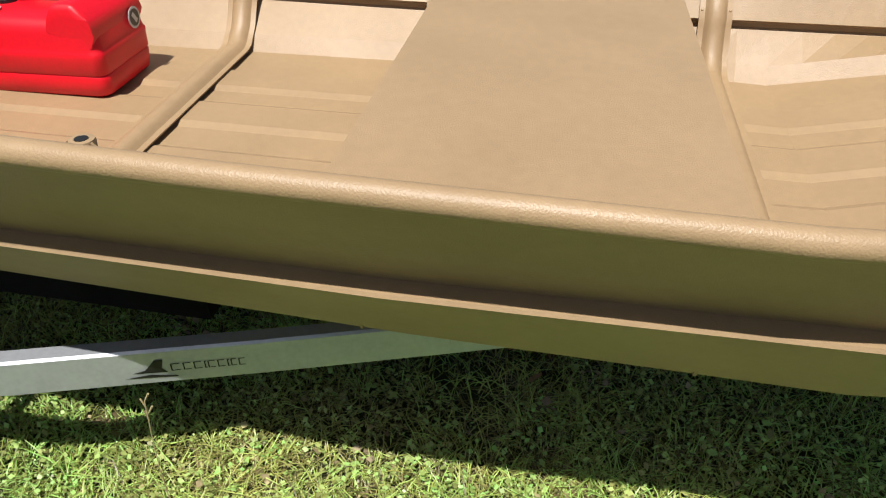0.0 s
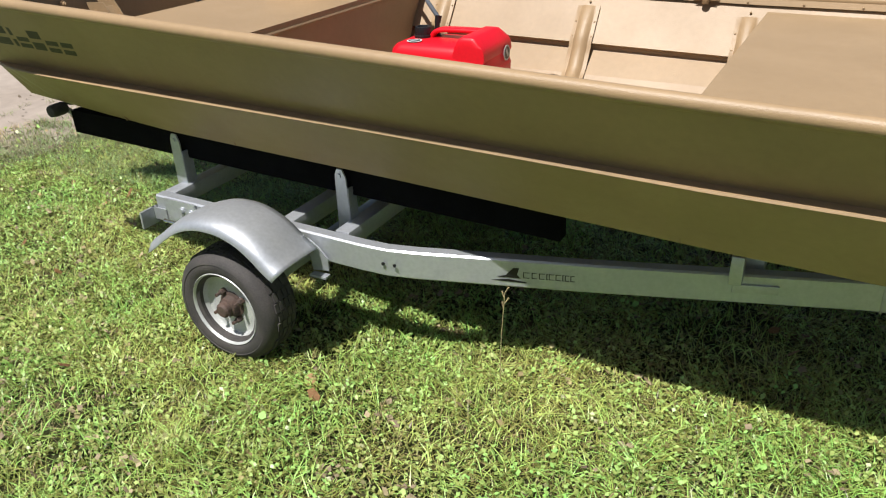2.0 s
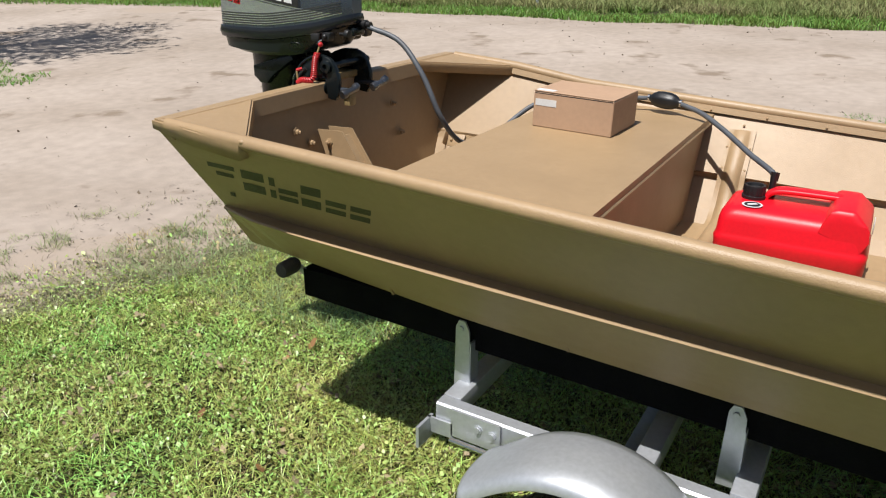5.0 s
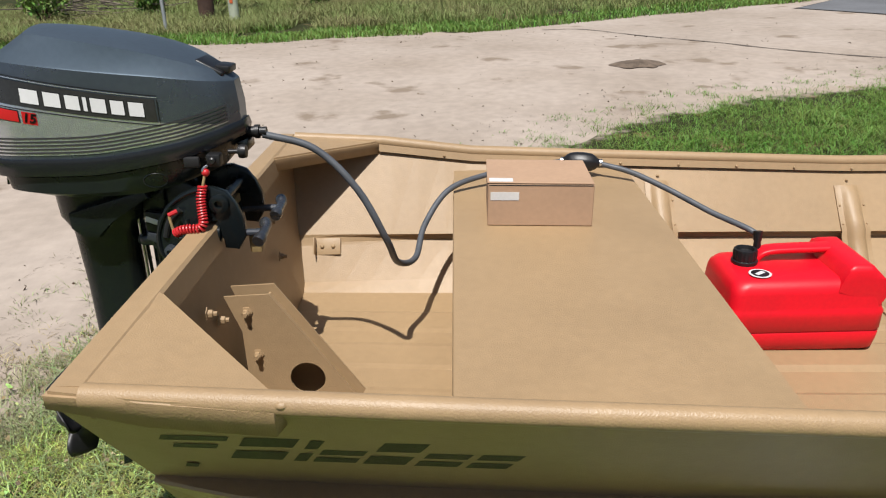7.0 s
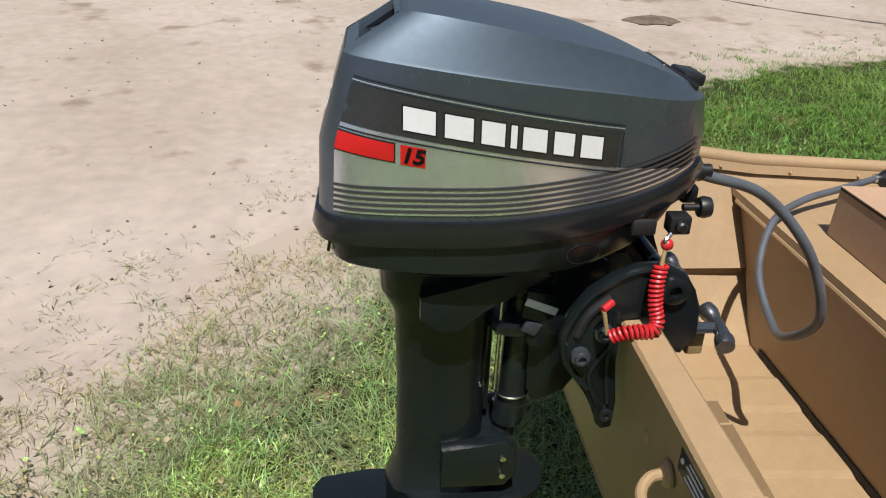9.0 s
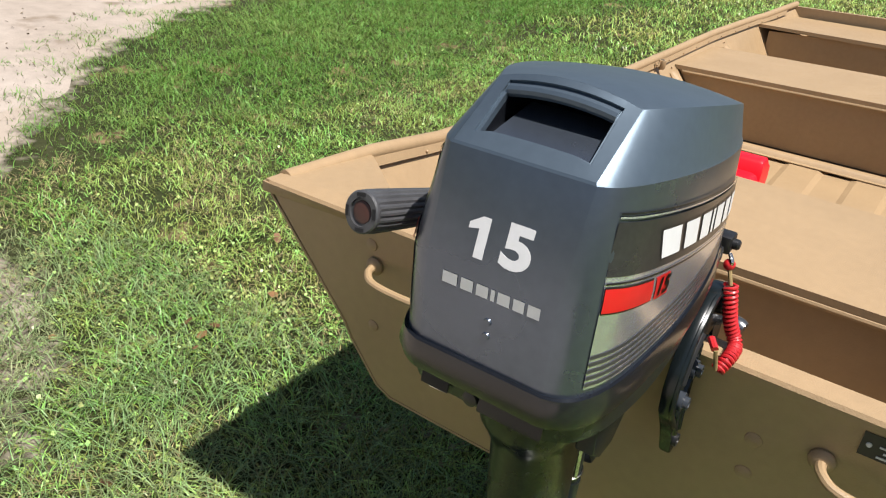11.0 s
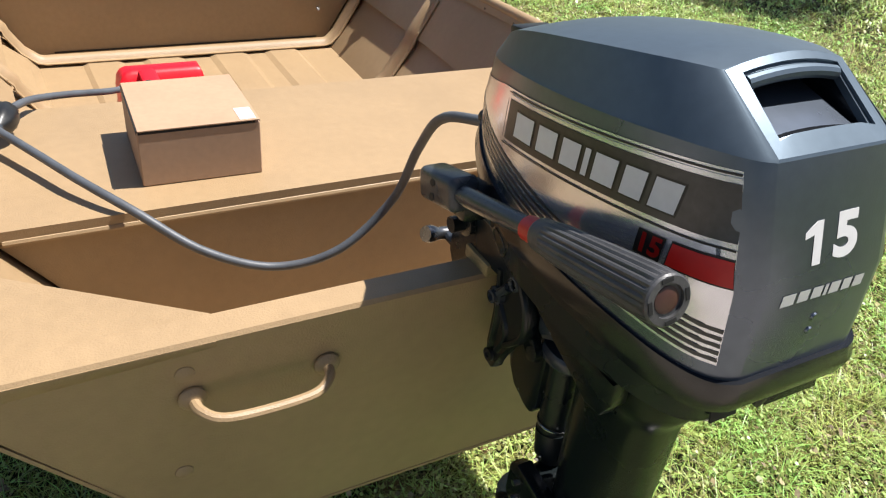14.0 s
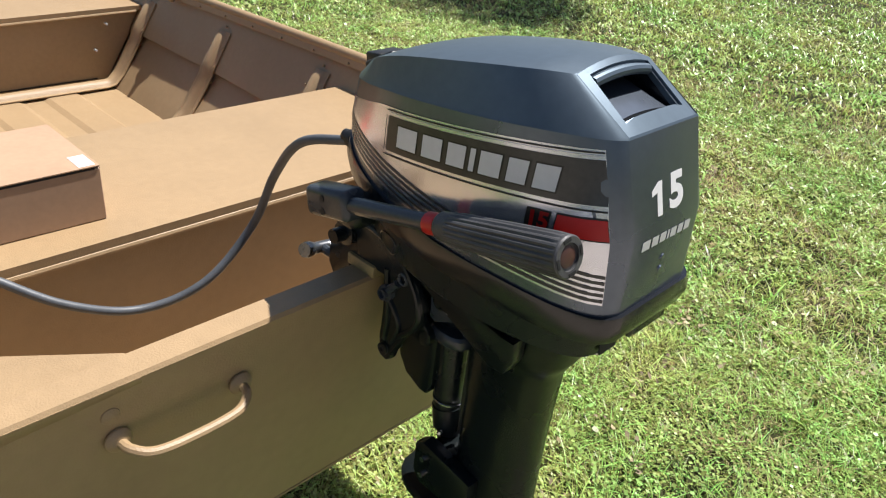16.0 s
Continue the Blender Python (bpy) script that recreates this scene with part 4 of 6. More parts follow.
LEVELS = {
    "tray_low": (-0.432, 0.060, 0.86, [(-0.43, 1.377), (-0.3, 1.360), (-0.1, 1.364), (0.06, 1.405)], LOW_W),
    "tray_edge": (-0.464, 0.072, 0.945, [(-0.47, 1.384), (-0.3, 1.371), (-0.1, 1.378), (0.07, 1.418)], LOW_W),
    "tray_top": (-0.471, 0.108, 0.965, [(-0.47, 1.416), (-0.2, 1.417), (0.0, 1.446), (0.11, 1.478)], LOW_W),
    "trim_low": (-0.487, 0.122, 1.015, [(-0.48, 1.420), (-0.2, 1.421), (0.0, 1.449), (0.125, 1.484)], LOW_W),
    "trim_mid": (-0.494, 0.127, 1.042, [(-0.48, 1.441), (-0.2, 1.442), (0.0, 1.469), (0.13, 1.502)], LOW_W),
    "trim_top": (-0.489, 0.122, 1.012, [(-0.48, 1.461), (-0.2, 1.462), (0.0, 1.488), (0.13, 1.521)], LOW_W),
    "side_low": (-0.483, 0.117, 0.985, [(-0.48, 1.461), (-0.2, 1.462), (0.0, 1.488), (0.13, 1.521)], LOW_W),
    "side_mid": (-0.478, 0.118, 0.990, [(-0.48, 1.572), (-0.3, 1.570), (0.0, 1.560), (0.13, 1.560)], LOW_W),
    "shoulder": (-0.441, 0.112, 1.0, [(-0.44, 1.693), (-0.39, 1.688), (-0.33, 1.681), (-0.25, 1.671), (-0.17, 1.661), (-0.09, 1.651), (-0.03, 1.643), (0.02, 1.632), (0.07, 1.623), (0.12, 1.614)], SHO_W),
    "shoulder_in": (-0.439, 0.110, 0.985, [(-0.44, 1.696), (-0.39, 1.692), (-0.33, 1.685), (-0.25, 1.675), (-0.17, 1.665), (-0.09, 1.655), (-0.03, 1.647), (0.02, 1.636), (0.07, 1.627), (0.12, 1.618)], SHO_W),
    "deck": (-0.350, 0.088, 1.0, [(-0.35, 1.7485), (-0.29, 1.7445), (-0.25, 1.738), (-0.2, 1.7295), (-0.13, 1.716), (-0.06, 1.699), (-0.01, 1.683), (0.02, 1.670), (0.06, 1.651), (0.09, 1.637)], DECK_W),
}


def glide(x, table):
    """The table's value along a smooth curve through its points."""
    k = min(max(next((i for i, p in enumerate(table) if p[0] > x), len(table) - 1), 1), len(table) - 1)

    def slope(i):
        a, b = table[max(i - 1, 0)], table[min(i + 1, len(table) - 1)]
        return (b[1] - a[1]) / (b[0] - a[0])
    (x0, y0), (x1, y1) = table[k - 1], table[k]
    h = x1 - x0
    t = min(max((x - x0) / h, 0.0), 1.0)
    return (2 * t ** 3 - 3 * t ** 2 + 1) * y0 + (t ** 3 - 2 * t ** 2 + t) * h * slope(k - 1) + (3 * t ** 2 - 2 * t ** 3) * y1 + (t ** 3 - t ** 2) * h * slope(k)


def half_width(x, key):
    xa, xf, k, _, table = LEVELS[key]
    u = (x - xa) / (xf - xa)
    d = 0.06 * min(1.0, max(0.0, 5 * u), max(0.0, 5 * (1 - u)))
    return sum(glide(u + d * j / 3, table) for j in (-3, -2, -1, 0, 1, 2, 3)) / 7 * k


def eased(x, table):
    """The table's value, eased over its corners but kept at its ends."""
    d = min(0.07, x - table[0][0], table[-1][0] - x)
    if d <= 0:
        return lerp_table(x, table)
    return sum(lerp_table(x + d * j / 4, table) * w for j, w in zip(range(-4, 5), (1, 2, 3, 4, 5, 4, 3, 2, 1))) / 25


def ring_of(key, n=46):
    xa, xf, k, zs, _ = LEVELS[key]
    u = (1 - np.cos(np.linspace(0, math.pi, n))) / 2
    xs = xa + u * (xf - xa)
    star = [(x, CY - half_width(x, key), eased(x, zs)) for x in xs]
    port = [(x, CY + half_width(x, key), eased(x, zs)) for x in xs]
    return star + port[::-1]


def shell(keys, cap_low=False, cap_top=False):
    bm = bmesh.new()
    vs = [[bm.verts.new(p) for p in ring_of(k)] for k in keys]
    n = len(vs[0])
    for a, b in zip(vs, vs[1:]):
        for i in range(n):
            bm.faces.new((a[i], a[(i + 1) % n], b[(i + 1) % n], b[i]))
    for row, want in ((vs[0], cap_low), (vs[-1], cap_top)):
        if want:
            h = n // 2
            for i in range(h - 1):
                bm.faces.new((row[i], row[i + 1], row[n - 2 - i], row[n - 1 - i]))
    return bm


def rounded(keys, low, high, r):
    """A shell of the cover with its upright corners rounded off."""
    bm = shell(keys, low, high)
    es = [e for e in bm.edges if len(e.link_faces) == 2 and e.calc_face_angle(0) > 0.7 and abs(e.verts[0].co.y - e.verts[1].co.y) < 0.02 and abs(e.verts[0].co.z - e.verts[1].co.z) > 0.012]
    bmesh.ops.bevel(bm, geom=es, offset=r, segments=4, affect="EDGES", profile=0.5, clamp_overlap=True)
    return bm


part("lower_tray", rounded(["tray_low", "tray_edge", "tray_top"], True, True, 0.010), TRAYM, motor, "dark green-grey lower cowling")
part("cowl_seal", rounded(["trim_low", "trim_mid", "trim_top"], True, True, 0.012), TRIM, motor, "black rubber sealing band", 45)
cowl = part("cowl", rounded(["side_low", "side_mid", "shoulder"], False, False, 0.008), COWLG, motor, "graphite painted engine cover side")


def crown(x, f):
    """Rise of the arched deck over its edge; f from -1 to 1 across."""
    return (0.013 if x < -0.1 else 0.013 - 0.05 * (x + 0.1)) * (1 - f * f)


def cover_top():
    """The upper cover: steep sides, a clear folded edge and a gently arched deck."""
    bm = bmesh.new()
    n = 72
    vs = [[bm.verts.new(p) for p in ring_of(k, n)] for k in ("shoulder", "shoulder_in", "deck")]
    for q, (a, b) in enumerate(zip(vs, vs[1:])):
        for i in range(2 * n):
            if i < 2 * n - 1 or q == 0:
                bm.faces.new((a[i], a[(i + 1) % (2 * n)], b[(i + 1) % (2 * n)], b[i]))
    edge = vs[-1]
    rows = []
    for i in range(n):
        s, p = edge[i], edge[2 * n - 1 - i]
        inner = []
        for f in np.linspace(-1, 1, 11)[1:-1]:
            c = s.co.lerp(p.co, (f + 1) / 2)
            inner.append(bm.verts.new((c.x, c.y, c.z + crown(c.x, f))))
        rows.append([s] + inner + [p])
    for a, b in zip(rows, rows[1:]):
        for k in range(len(a) - 1):
            bm.faces.new((a[k], a[k + 1], b[k + 1], b[k]))
    bm.edges.ensure_lookup_table()
    fold_edges = [e for i in range(2, n - 3) for u, v in ((edge[i], edge[i + 1]), (edge[2 * n - 1 - i], edge[2 * n - 2 - i])) for e in [bm.edges.get((u, v))] if e]
    bmesh.ops.bevel(bm, geom=fold_edges, offset=0.0028, segments=1, affect="EDGES")
    return bm


top = part("cowl_top", cover_top(), COWL, motor, "blue-grey engine cover top", smooth=26)


def vent():
    """The slanting aft face of the cover with its recessed grip opening."""
    lo, hi = ring_of("shoulder"), ring_of("deck")
    a, b, c, d = Vector(lo[0]), Vector(lo[-1]), Vector(hi[-1]), Vector(hi[0])

    def at(u, v):
        return (a * (1 - u) + b * u) * (1 - v) + (d * (1 - u) + c * u) * v + Vector((0, 0, crown(-0.35, 2 * u - 1) * v))
    us = [0.12 + 0.76 * k / 8 for k in range(9)]
    e = [at(u, 0.24) for u in us] + [at(u, 0.88) for u in us[::-1]]
    nrm = (b - a).cross(d - a).normalized()
    if nrm.x > 0:
        nrm = -nrm
    bm = bmesh.new()
    wide = [k / 8 for k in range(9)]
    o = [bm.verts.new(at(u, 0)) for u in wide] + [bm.verts.new(at(u, 1)) for u in wide[::-1]]
    i1 = [bm.verts.new(p) for p in e]
    i2 = [bm.verts.new(p - nrm * 0.012) for p in e]
    for r0, r1 in ((o, i1), (i1, i2)):
        for k in range(18):
            bm.faces.new((r0[k], r0[(k + 1) % 18], r1[(k + 1) % 18], r1[k]))
    bmesh.ops.bevel(bm, geom=[x for x in bm.edges if x.verts[0] in i1 and x.verts[1] in i1], offset=0.004, segments=2, affect="EDGES")
    part("vent_frame", bm, COWL, top, smooth=25)
    bm = bmesh.new()
    p = [q - nrm * 0.011 for q in e]
    back = [Vector((-0.31, q.y, 1.706 if k < 9 else 1.741)) for k, q in enumerate(e)]
    v0 = [bm.verts.new(q) for q in p]
    v1 = [bm.verts.new(q) for q in back]
    for k in range(18):
        bm.faces.new((v0[k], v0[(k + 1) % 18], v1[(k + 1) % 18], v1[k]))
    bm.faces.new(v1)
    part("vent_recess", bm, TRIM, top, "dark recessed grip opening")
    bm = bmesh.new()
    q = [at(0.15, 0.27) - nrm * 0.014, at(0.85, 0.27) - nrm * 0.014, Vector((-0.335, CY + 0.05, 1.722)), Vector((-0.335, CY - 0.05, 1.722))]
    loft([q, [v - Vector((0, 0, 0.004)) for v in q]], bm)
    part("vent_ledge", bm, COWLG, top, "grey ledge inside the grip opening")
    part("vent_lip", tube([at(u, 0.835) - nrm * 0.007 for u in us], 0.0075, 10), COWL, top)


vent()


def side_y(x, z):
    """Half width of the cover's side at x and height."""
    t0, tm, t1 = (eased(x, LEVELS[k][3]) for k in ("side_low", "side_mid", "shoulder"))
    lo, up = ("side_low", "side_mid") if z < tm else ("side_mid", "shoulder")
    v = (z - t0) / (tm - t0) if z < tm else (z - tm) / (t1 - tm)
    return half_width(x, lo) * (1 - v) + half_width(x, up) * v


def aft_x(z):
    """The cover's aft face at a height."""
    return float(np.interp(z, [1.461, 1.572, 1.692], [-0.483, -0.478, -0.441]))


def low_line(x):
    return eased(x, LEVELS["side_low"][3])


def decal(name, x0, x1, zlo, zhi, mat, side, lift, parent, nx=14, nz=3, label=""):
    """A film laid on the cover's side between two height lines; x0 None: from the aft corner."""
    bm = bmesh.new()
    rows = []
    for u in np.linspace(0, 1, nx):
        row = []
        for v in np.linspace(0, 1, nz):
            a = x0 if x0 is not None else -0.46
            x = a + (x1 - a) * u
            z = zlo(x) + (zhi(x) - zlo(x)) * v
            if x0 is None:
                x = (aft_x(z) + (0.023 if side < 0 else 0.012 + 0.04 * max(z - 1.47, 0))) * (1 - u) + x1 * u
            row.append((x, CY + side * (side_y(x, z) + lift), z))
        rows.append(row)
    loft(rows, bm, closed=False)
    return part(name, bm, mat, parent, label)


def line(za, zb, xa, xb):
    return lambda x: za + (zb - za) * (x - xa) / (xb - xa)


def side_decals(side):
    sx = 0.0 if side < 0 else -0.022
    mid = line(1.616, 1.571, -0.364, -0.074) if side < 0 else line(1.630, 1.590, -0.382, -0.094)
    up, lo = (lambda x: mid(x) + 0.027), (lambda x: mid(x) - 0.027)
    base = lambda x: low_line(x) + (0.010 if side < 0 else 0.018)
    shoulder = lambda x: eased(x, LEVELS["shoulder"][3])
    panel_top = (lambda x: min(up(x) + 0.012, shoulder(x) - 0.008) if x < -0.05 else min(up(-0.05) + 0.012 - 0.25 * (x + 0.05), shoulder(x) - 0.01)) if side > 0 else (lambda x: max(lo(x) if x < -0.05 else lo(-0.05) - 0.15 * (x + 0.05), base(x) + 0.003))
    decal("side_panel", None, 0.095, base, panel_top, SILVER, side, 0.0016, cowl, 40, 8, "silver-grey metallic decal panel")
    end = -0.050 + sx
    decal("word_panel", None, end, lo, up, SMOKE, side, 0.0026, cowl, 28, 4, "smoke-grey name panel with pale border")
    for o, mat in ((0.0035, SILVER), (0.0075, DECALBLACK)):
        decal("border_line", None, end + 0.006, lambda x, o=o: up(x) + o, lambda x, o=o: up(x) + o + 0.002, mat, side, 0.0032, cowl, 26, 2)
    decal("border_line", None, end + 0.006, lambda x: lo(x) - 0.0075, lambda x: lo(x) - 0.0055, DECALBLACK, side, 0.0032, cowl, 26, 2)
    decal("border_line", end + 0.004, end + 0.006, lo, up, DECALBLACK, side, 0.0032, cowl, 2, 4)
    # the maker's word as a row of white bars
    x = -0.364 if side < 0 else -0.094
    hz = 0.0190
    for w in (0.054, 0.048, 0.040, 0.011, 0.042, 0.036, 0.040):
        g = 0.09 * w
        a, b = (x + g, x + w - g) if side < 0 else (x - w + g, x - g)
        decal("letter_edge", min(a, b) - 0.0022, max(a, b) + 0.0022, lambda q: mid(q) - hz * 0.97, lambda q: mid(q) + hz * 0.97, DECALBLACK, side, 0.0031, cowl, 4, 2)
        decal("letter_bar", a, b, lambda q: mid(q) - hz * 0.85, lambda q: mid(q) + hz * 0.85, WHITE, side, 0.0036, cowl, 4, 2, "white lettering bar")
        x += (w + 0.0035) * (1 if side < 0 else -1)
    # red flash and the field of the power number
    red = (lambda x: mid(x) - 0.051) if side < 0 else (lambda x: mid(x) - 0.056)
    f0, f1 = -0.370 + sx, -0.363 + sx
    decal("red_flash_edge", None, f0, lambda q: red(q) - 0.0145, lambda q: red(q) + 0.0145, DECALBLACK, side, 0.0026, cowl, 8, 3)
    decal("red_flash", None, f0 - 0.002, lambda q: red(q) - 0.0125, lambda q: red(q) + 0.0125, DECALRED, side, 0.0034, cowl, 8, 3, "bright red bar")
    decal("number_field", f1, f1 + 0.035, lambda q: red(q) - 0.0150, lambda q: red(q) + 0.0135, DECALBLACK if side > 0 else DECALRED, side, 0.0026, cowl, 5, 3)
    # stripes along the lower edge
    for k in range(5):
        decal("stripe", None, 0.095, lambda q, k=k: base(q) + 0.004 + 0.0088 * k, lambda q, k=k: base(q) + 0.0085 + 0.0088 * k, DECALGREY, side, 0.0026, cowl, 30, 2, "thin dark stripe")
    zc = red(f1 + 0.0175)
    slope = math.degrees(math.atan(0.15))
    turn = pose(f1 + 0.0175, 0, zc - 0.001, 90, 0, 0 if side < 0 else 180) @ pose(0, 0, 0, 0, 0, -slope if side < 0 else slope)
    lettering("power_number", "15", 0.030, turn, DECALRED if side > 0 else DECALBLACK, cowl, 0.1, lambda c: Vector((c.x, CY + side * (side_y(c.x, c.z) + 0.0037), c.z)), "red number 15" if side > 0 else "black number 15 on red")


def lettering(name, text, size, m, mat, parent, shear=0.0, bend=None, label="", bold=0.034, spread_by=1.0):
    cu = bpy.data.curves.new(name, "FONT")
    cu.body, cu.size, cu.shear, cu.extrude, cu.align_x, cu.align_y = text, size, shear, 0.0002, "CENTER", "CENTER"
    cu.offset = size * bold
    cu.space_character = spread_by
    ob = bpy.data.objects.new(name, cu)
    scene.collection.objects.link(ob)
    me = bpy.data.meshes.new_from_object(ob.evaluated_get(bpy.context.evaluated_depsgraph_get()))
    bpy.data.objects.remove(ob)
    me.transform(m @ Matrix.Diagonal((1.12, 1, 1, 1)))
    if bend:
        for v in me.vertices:
            v.co = bend(v.co)
    me.materials.clear()
    me.materials.append(mat)
    o = new(name, me)
    o.parent = parent
    if label:
        o["label"] = label
    return o


for sd in (-1, 1):
    side_decals(sd)

tilt = math.degrees(math.atan2(0.0126, 0.041))
slant = pose(aft_x(1.609) - 0.0005, 0, 1.609, 90 - tilt, 0, -90)
bm = prism([(-0.049, 0.006), (-0.049, 0.013), (-0.034, 0.023), (-0.024, 0.023), (-0.024, -0.023), (-0.036, -0.023), (-0.036, 0.009)], 0.0, 0.0004, "z")
bm.transform(slant @ pose(-0.010, 0, 0))
part("power_number", bm, WHITE, cowl, "white number 1", smooth=0)
lettering("power_number", "5", 0.064, slant @ pose(0.003, 0, 0) @ Matrix.Diagonal((1.06, 1, 1, 1)), WHITE, cowl, 0.0, None, "white number 5", 0.04)
yy = 0.0805
for w in (0.023, 0.019, 0.018, 0.006, 0.018, 0.016, 0.0175):
    zc = 1.554
    bm = bmesh.new()
    a, b, c = 0.08 * w, 0.92 * w, 0.007
    bm.faces.new([bm.verts.new((aft_x(zc + q) - 0.0008, yy - p, zc + q)) for p, q in ((a, -c), (b, -c), (b, c), (a, c))])
    part("letter_bar", bm, WHITE, cowl, "white lettering bar")
    yy -= w + 0.0015
for z in (1.520, 1.502):
    part("screw", lathe([(0.005, 0), (0.004, 0.002)], pose(aft_x(z), CY - 0.005, z, 0, -90, 0), 12), COWLG, cowl)

# latch at the back of the seal, cover catch on the front of the top
slope = pose(-0.4685, CY, 1.400, 0, -80, 0)
part("latch_slot", block((-0.012, 0.045, -0.001), (0.010, 0.085, 0.0015), 0.0005, slope), DARK, motor, "dark rectangular latch slot")
part("latch_plate", block((-0.014, -0.085, -0.001), (0.015, 0.002, 0.004), 0.002, slope), LEGM, motor)
part("latch_screw", lathe([(0.010, 0), (0.010, 0.006), (0.005, 0.008)], pose(-0.4685, CY + 0.012, 1.399, 0, -90, 0), 14), BLACKP, motor)
bm = block((-0.040, -0.046, -0.008), (0.034, 0.046, 0.007), 0.006, pose(0.062, CY, 1.648, 0, 29, 0), seg=3)
part("front_grip", bm, BLACKP, motor, "black plastic lifting grip")
part("grip_tab", block((-0.012, -0.032, -0.009), (0.024, 0.032, 0.009), 0.004, pose(0.082, CY, 1.645, 0, 8, 0)), BLACKP, motor)
part("front_panel", block((0.10, CY - 0.035, 1.44), (0.128, CY + 0.035, 1.47), 0.006), LEGM, motor)
# scuffed bare-metal edge at the back of the tray
for ya, yb in ((-0.088, -0.012), (0.052, 0.092)):
    path = [(-0.4655 + 0.9 * max(0.0, abs(q) - 0.075), CY + q, 1.3845 - 0.001 * math.sin(q * 90)) for q in np.linspace(ya, yb, 9)]
    part("scuffed_edge", tube(path, 0.0026, 6), CHROME, motor, "bare scuffed metal edge")
# emblem shapes on the lower tray
for sd in (-1, 1):
    part("tray_pocket", block((-0.01, CY + sd * 0.118 - 0.006, 1.425), (0.03, CY + sd * 0.118 + 0.006, 1.452), 0.005), DARK, motor, "dark cut-out in the tray")
    ring = []
    for k in range(25):
        a = 2 * math.pi * k / 24
        ex, ez = -0.082 + 0.027 * math.cos(a), 1.398 + 0.018 * math.sin(a)
        keys = ("tray_low", "tray_edge", "tray_top")
        ring.append((ex, CY + sd * float(np.interp(ez, [eased(ex, LEVELS[q][3]) for q in keys], [half_width(ex, q) for q in keys])), ez))
    part("tray_emblem", tube(ring, 0.0016, 6), LEGM, motor, "raised ring on the lower cowling")
# stop switch, choke knob
switch = part("stop_switch", block((0.048, CY - 0.128, 1.428), (0.082, CY - 0.098, 1.458), 0.004), BLACKP, motor)
part("switch_button", lathe([(0.009, 0), (0.009, 0.008), (0.006, 0.011)], pose(0.064, CY - 0.128, 1.444, 90, 0, 0), 14), BLACKP, switch)
part("switch_clip", tube(smooth_path([(0.050, CY - 0.130, 1.432), (0.040, CY - 0.138, 1.424), (0.046, CY - 0.136, 1.410)], 4), 0.0035, 8), CHROME, switch, "steel clip of the switch")
part("choke_knob", lathe([(0.006, 0), (0.006, 0.025), (0.016, 0.026), (0.018, 0.034), (0.016, 0.044), (0.004, 0.046)], pose(0.088, CY - 0.07, 1.45, 0, 90, 0), 16), BLACKP, motor)
part("fuel_connector", lathe([(0.014, 0), (0.014, 0.03), (0.018, 0.031), (0.018, 0.042), (0.012, 0.043), (0.012, 0.06)], pose(0.105, CY + 0.02, 1.478, 0, 90, 0), 16), BLACKP, motor)


def oval_ring(xc, hx, hy, z, n=24, power=2.6):
    out = []
    for k in range(n):
        a = 2 * math.pi * k / n
        c, s = math.cos(a), math.sin(a)
        out.append((xc + hx * math.copysign(abs(c) ** (2 / power), c), CY + hy * math.copysign(abs(s) ** (2 / power), s), z))
    return out


# exhaust leg
part("leg", loft([oval_ring(-0.272, 0.126, 0.076, 1.375), oval_ring(-0.276, 0.117, 0.074, 1.285), oval_ring(-0.280, 0.100, 0.066, 1.262), oval_ring(-0.283, 0.086, 0.056, 1.238), oval_ring(-0.284, 0.080, 0.052, 1.08), oval_ring(-0.284, 0.082, 0.052, 0.92), oval_ring(-0.285, 0.100, 0.058, 0.868), oval_ring(-0.278, 0.110, 0.066, 0.856), oval_ring(-0.278, 0.108, 0.054, 0.838), oval_ring(-0.28, 0.106, 0.046, 0.77), oval_ring(-0.28, 0.105, 0.040, 0.70)]), LEGM, motor, "dark green-grey exhaust leg", smooth=40)
part("leg_collar", loft([oval_ring(-0.225, 0.138, 0.082, 0.858), oval_ring(-0.222, 0.146, 0.086, 0.852), oval_ring(-0.222, 0.146, 0.086, 0.842), oval_ring(-0.24, 0.125, 0.07, 0.834)]), LEGM, motor)
plate = [(-0.535, -0.055), (-0.52, -0.085), (-0.42, -0.105), (-0.30, -0.10), (-0.16, -0.055), (-0.14, 0.0), (-0.16, 0.055), (-0.30, 0.10), (-0.42, 0.105), (-0.52, 0.085), (-0.535, 0.055)]
part("cavitation_plate", prism([(a, CY + b) for a, b in plate], 0.765, 0.775, "z", bevel=0.003), LEGM, motor)
part("gearcase", loft([[(x, CY + r * math.cos(a), 0.640 + r * math.sin(a)) for a in np.linspace(0, 2 * math.pi, 20, endpoint=False)] for x, r in ((-0.445, 0.036), (-0.40, 0.042), (-0.30, 0.045), (-0.22, 0.040), (-0.17, 0.026), (-0.145, 0.006))]), LEGM, motor)
part("skeg", prism([(-0.36, 0.62), (-0.25, 0.60), (-0.33, 0.49), (-0.39, 0.47)], CY - 0.006, CY + 0.006, bevel=0.003), LEGM, motor)
prop = part("propeller", loft([[(x, CY + r * math.cos(a), 0.640 + r * math.sin(a)) for a in np.linspace(0, 2 * math.pi, 20, endpoint=False)] for x, r in ((-0.447, 0.034), (-0.50, 0.034), (-0.535, 0.028), (-0.555, 0.014), (-0.56, 0.003))]), BLACKP, motor, "black three-bladed propeller")
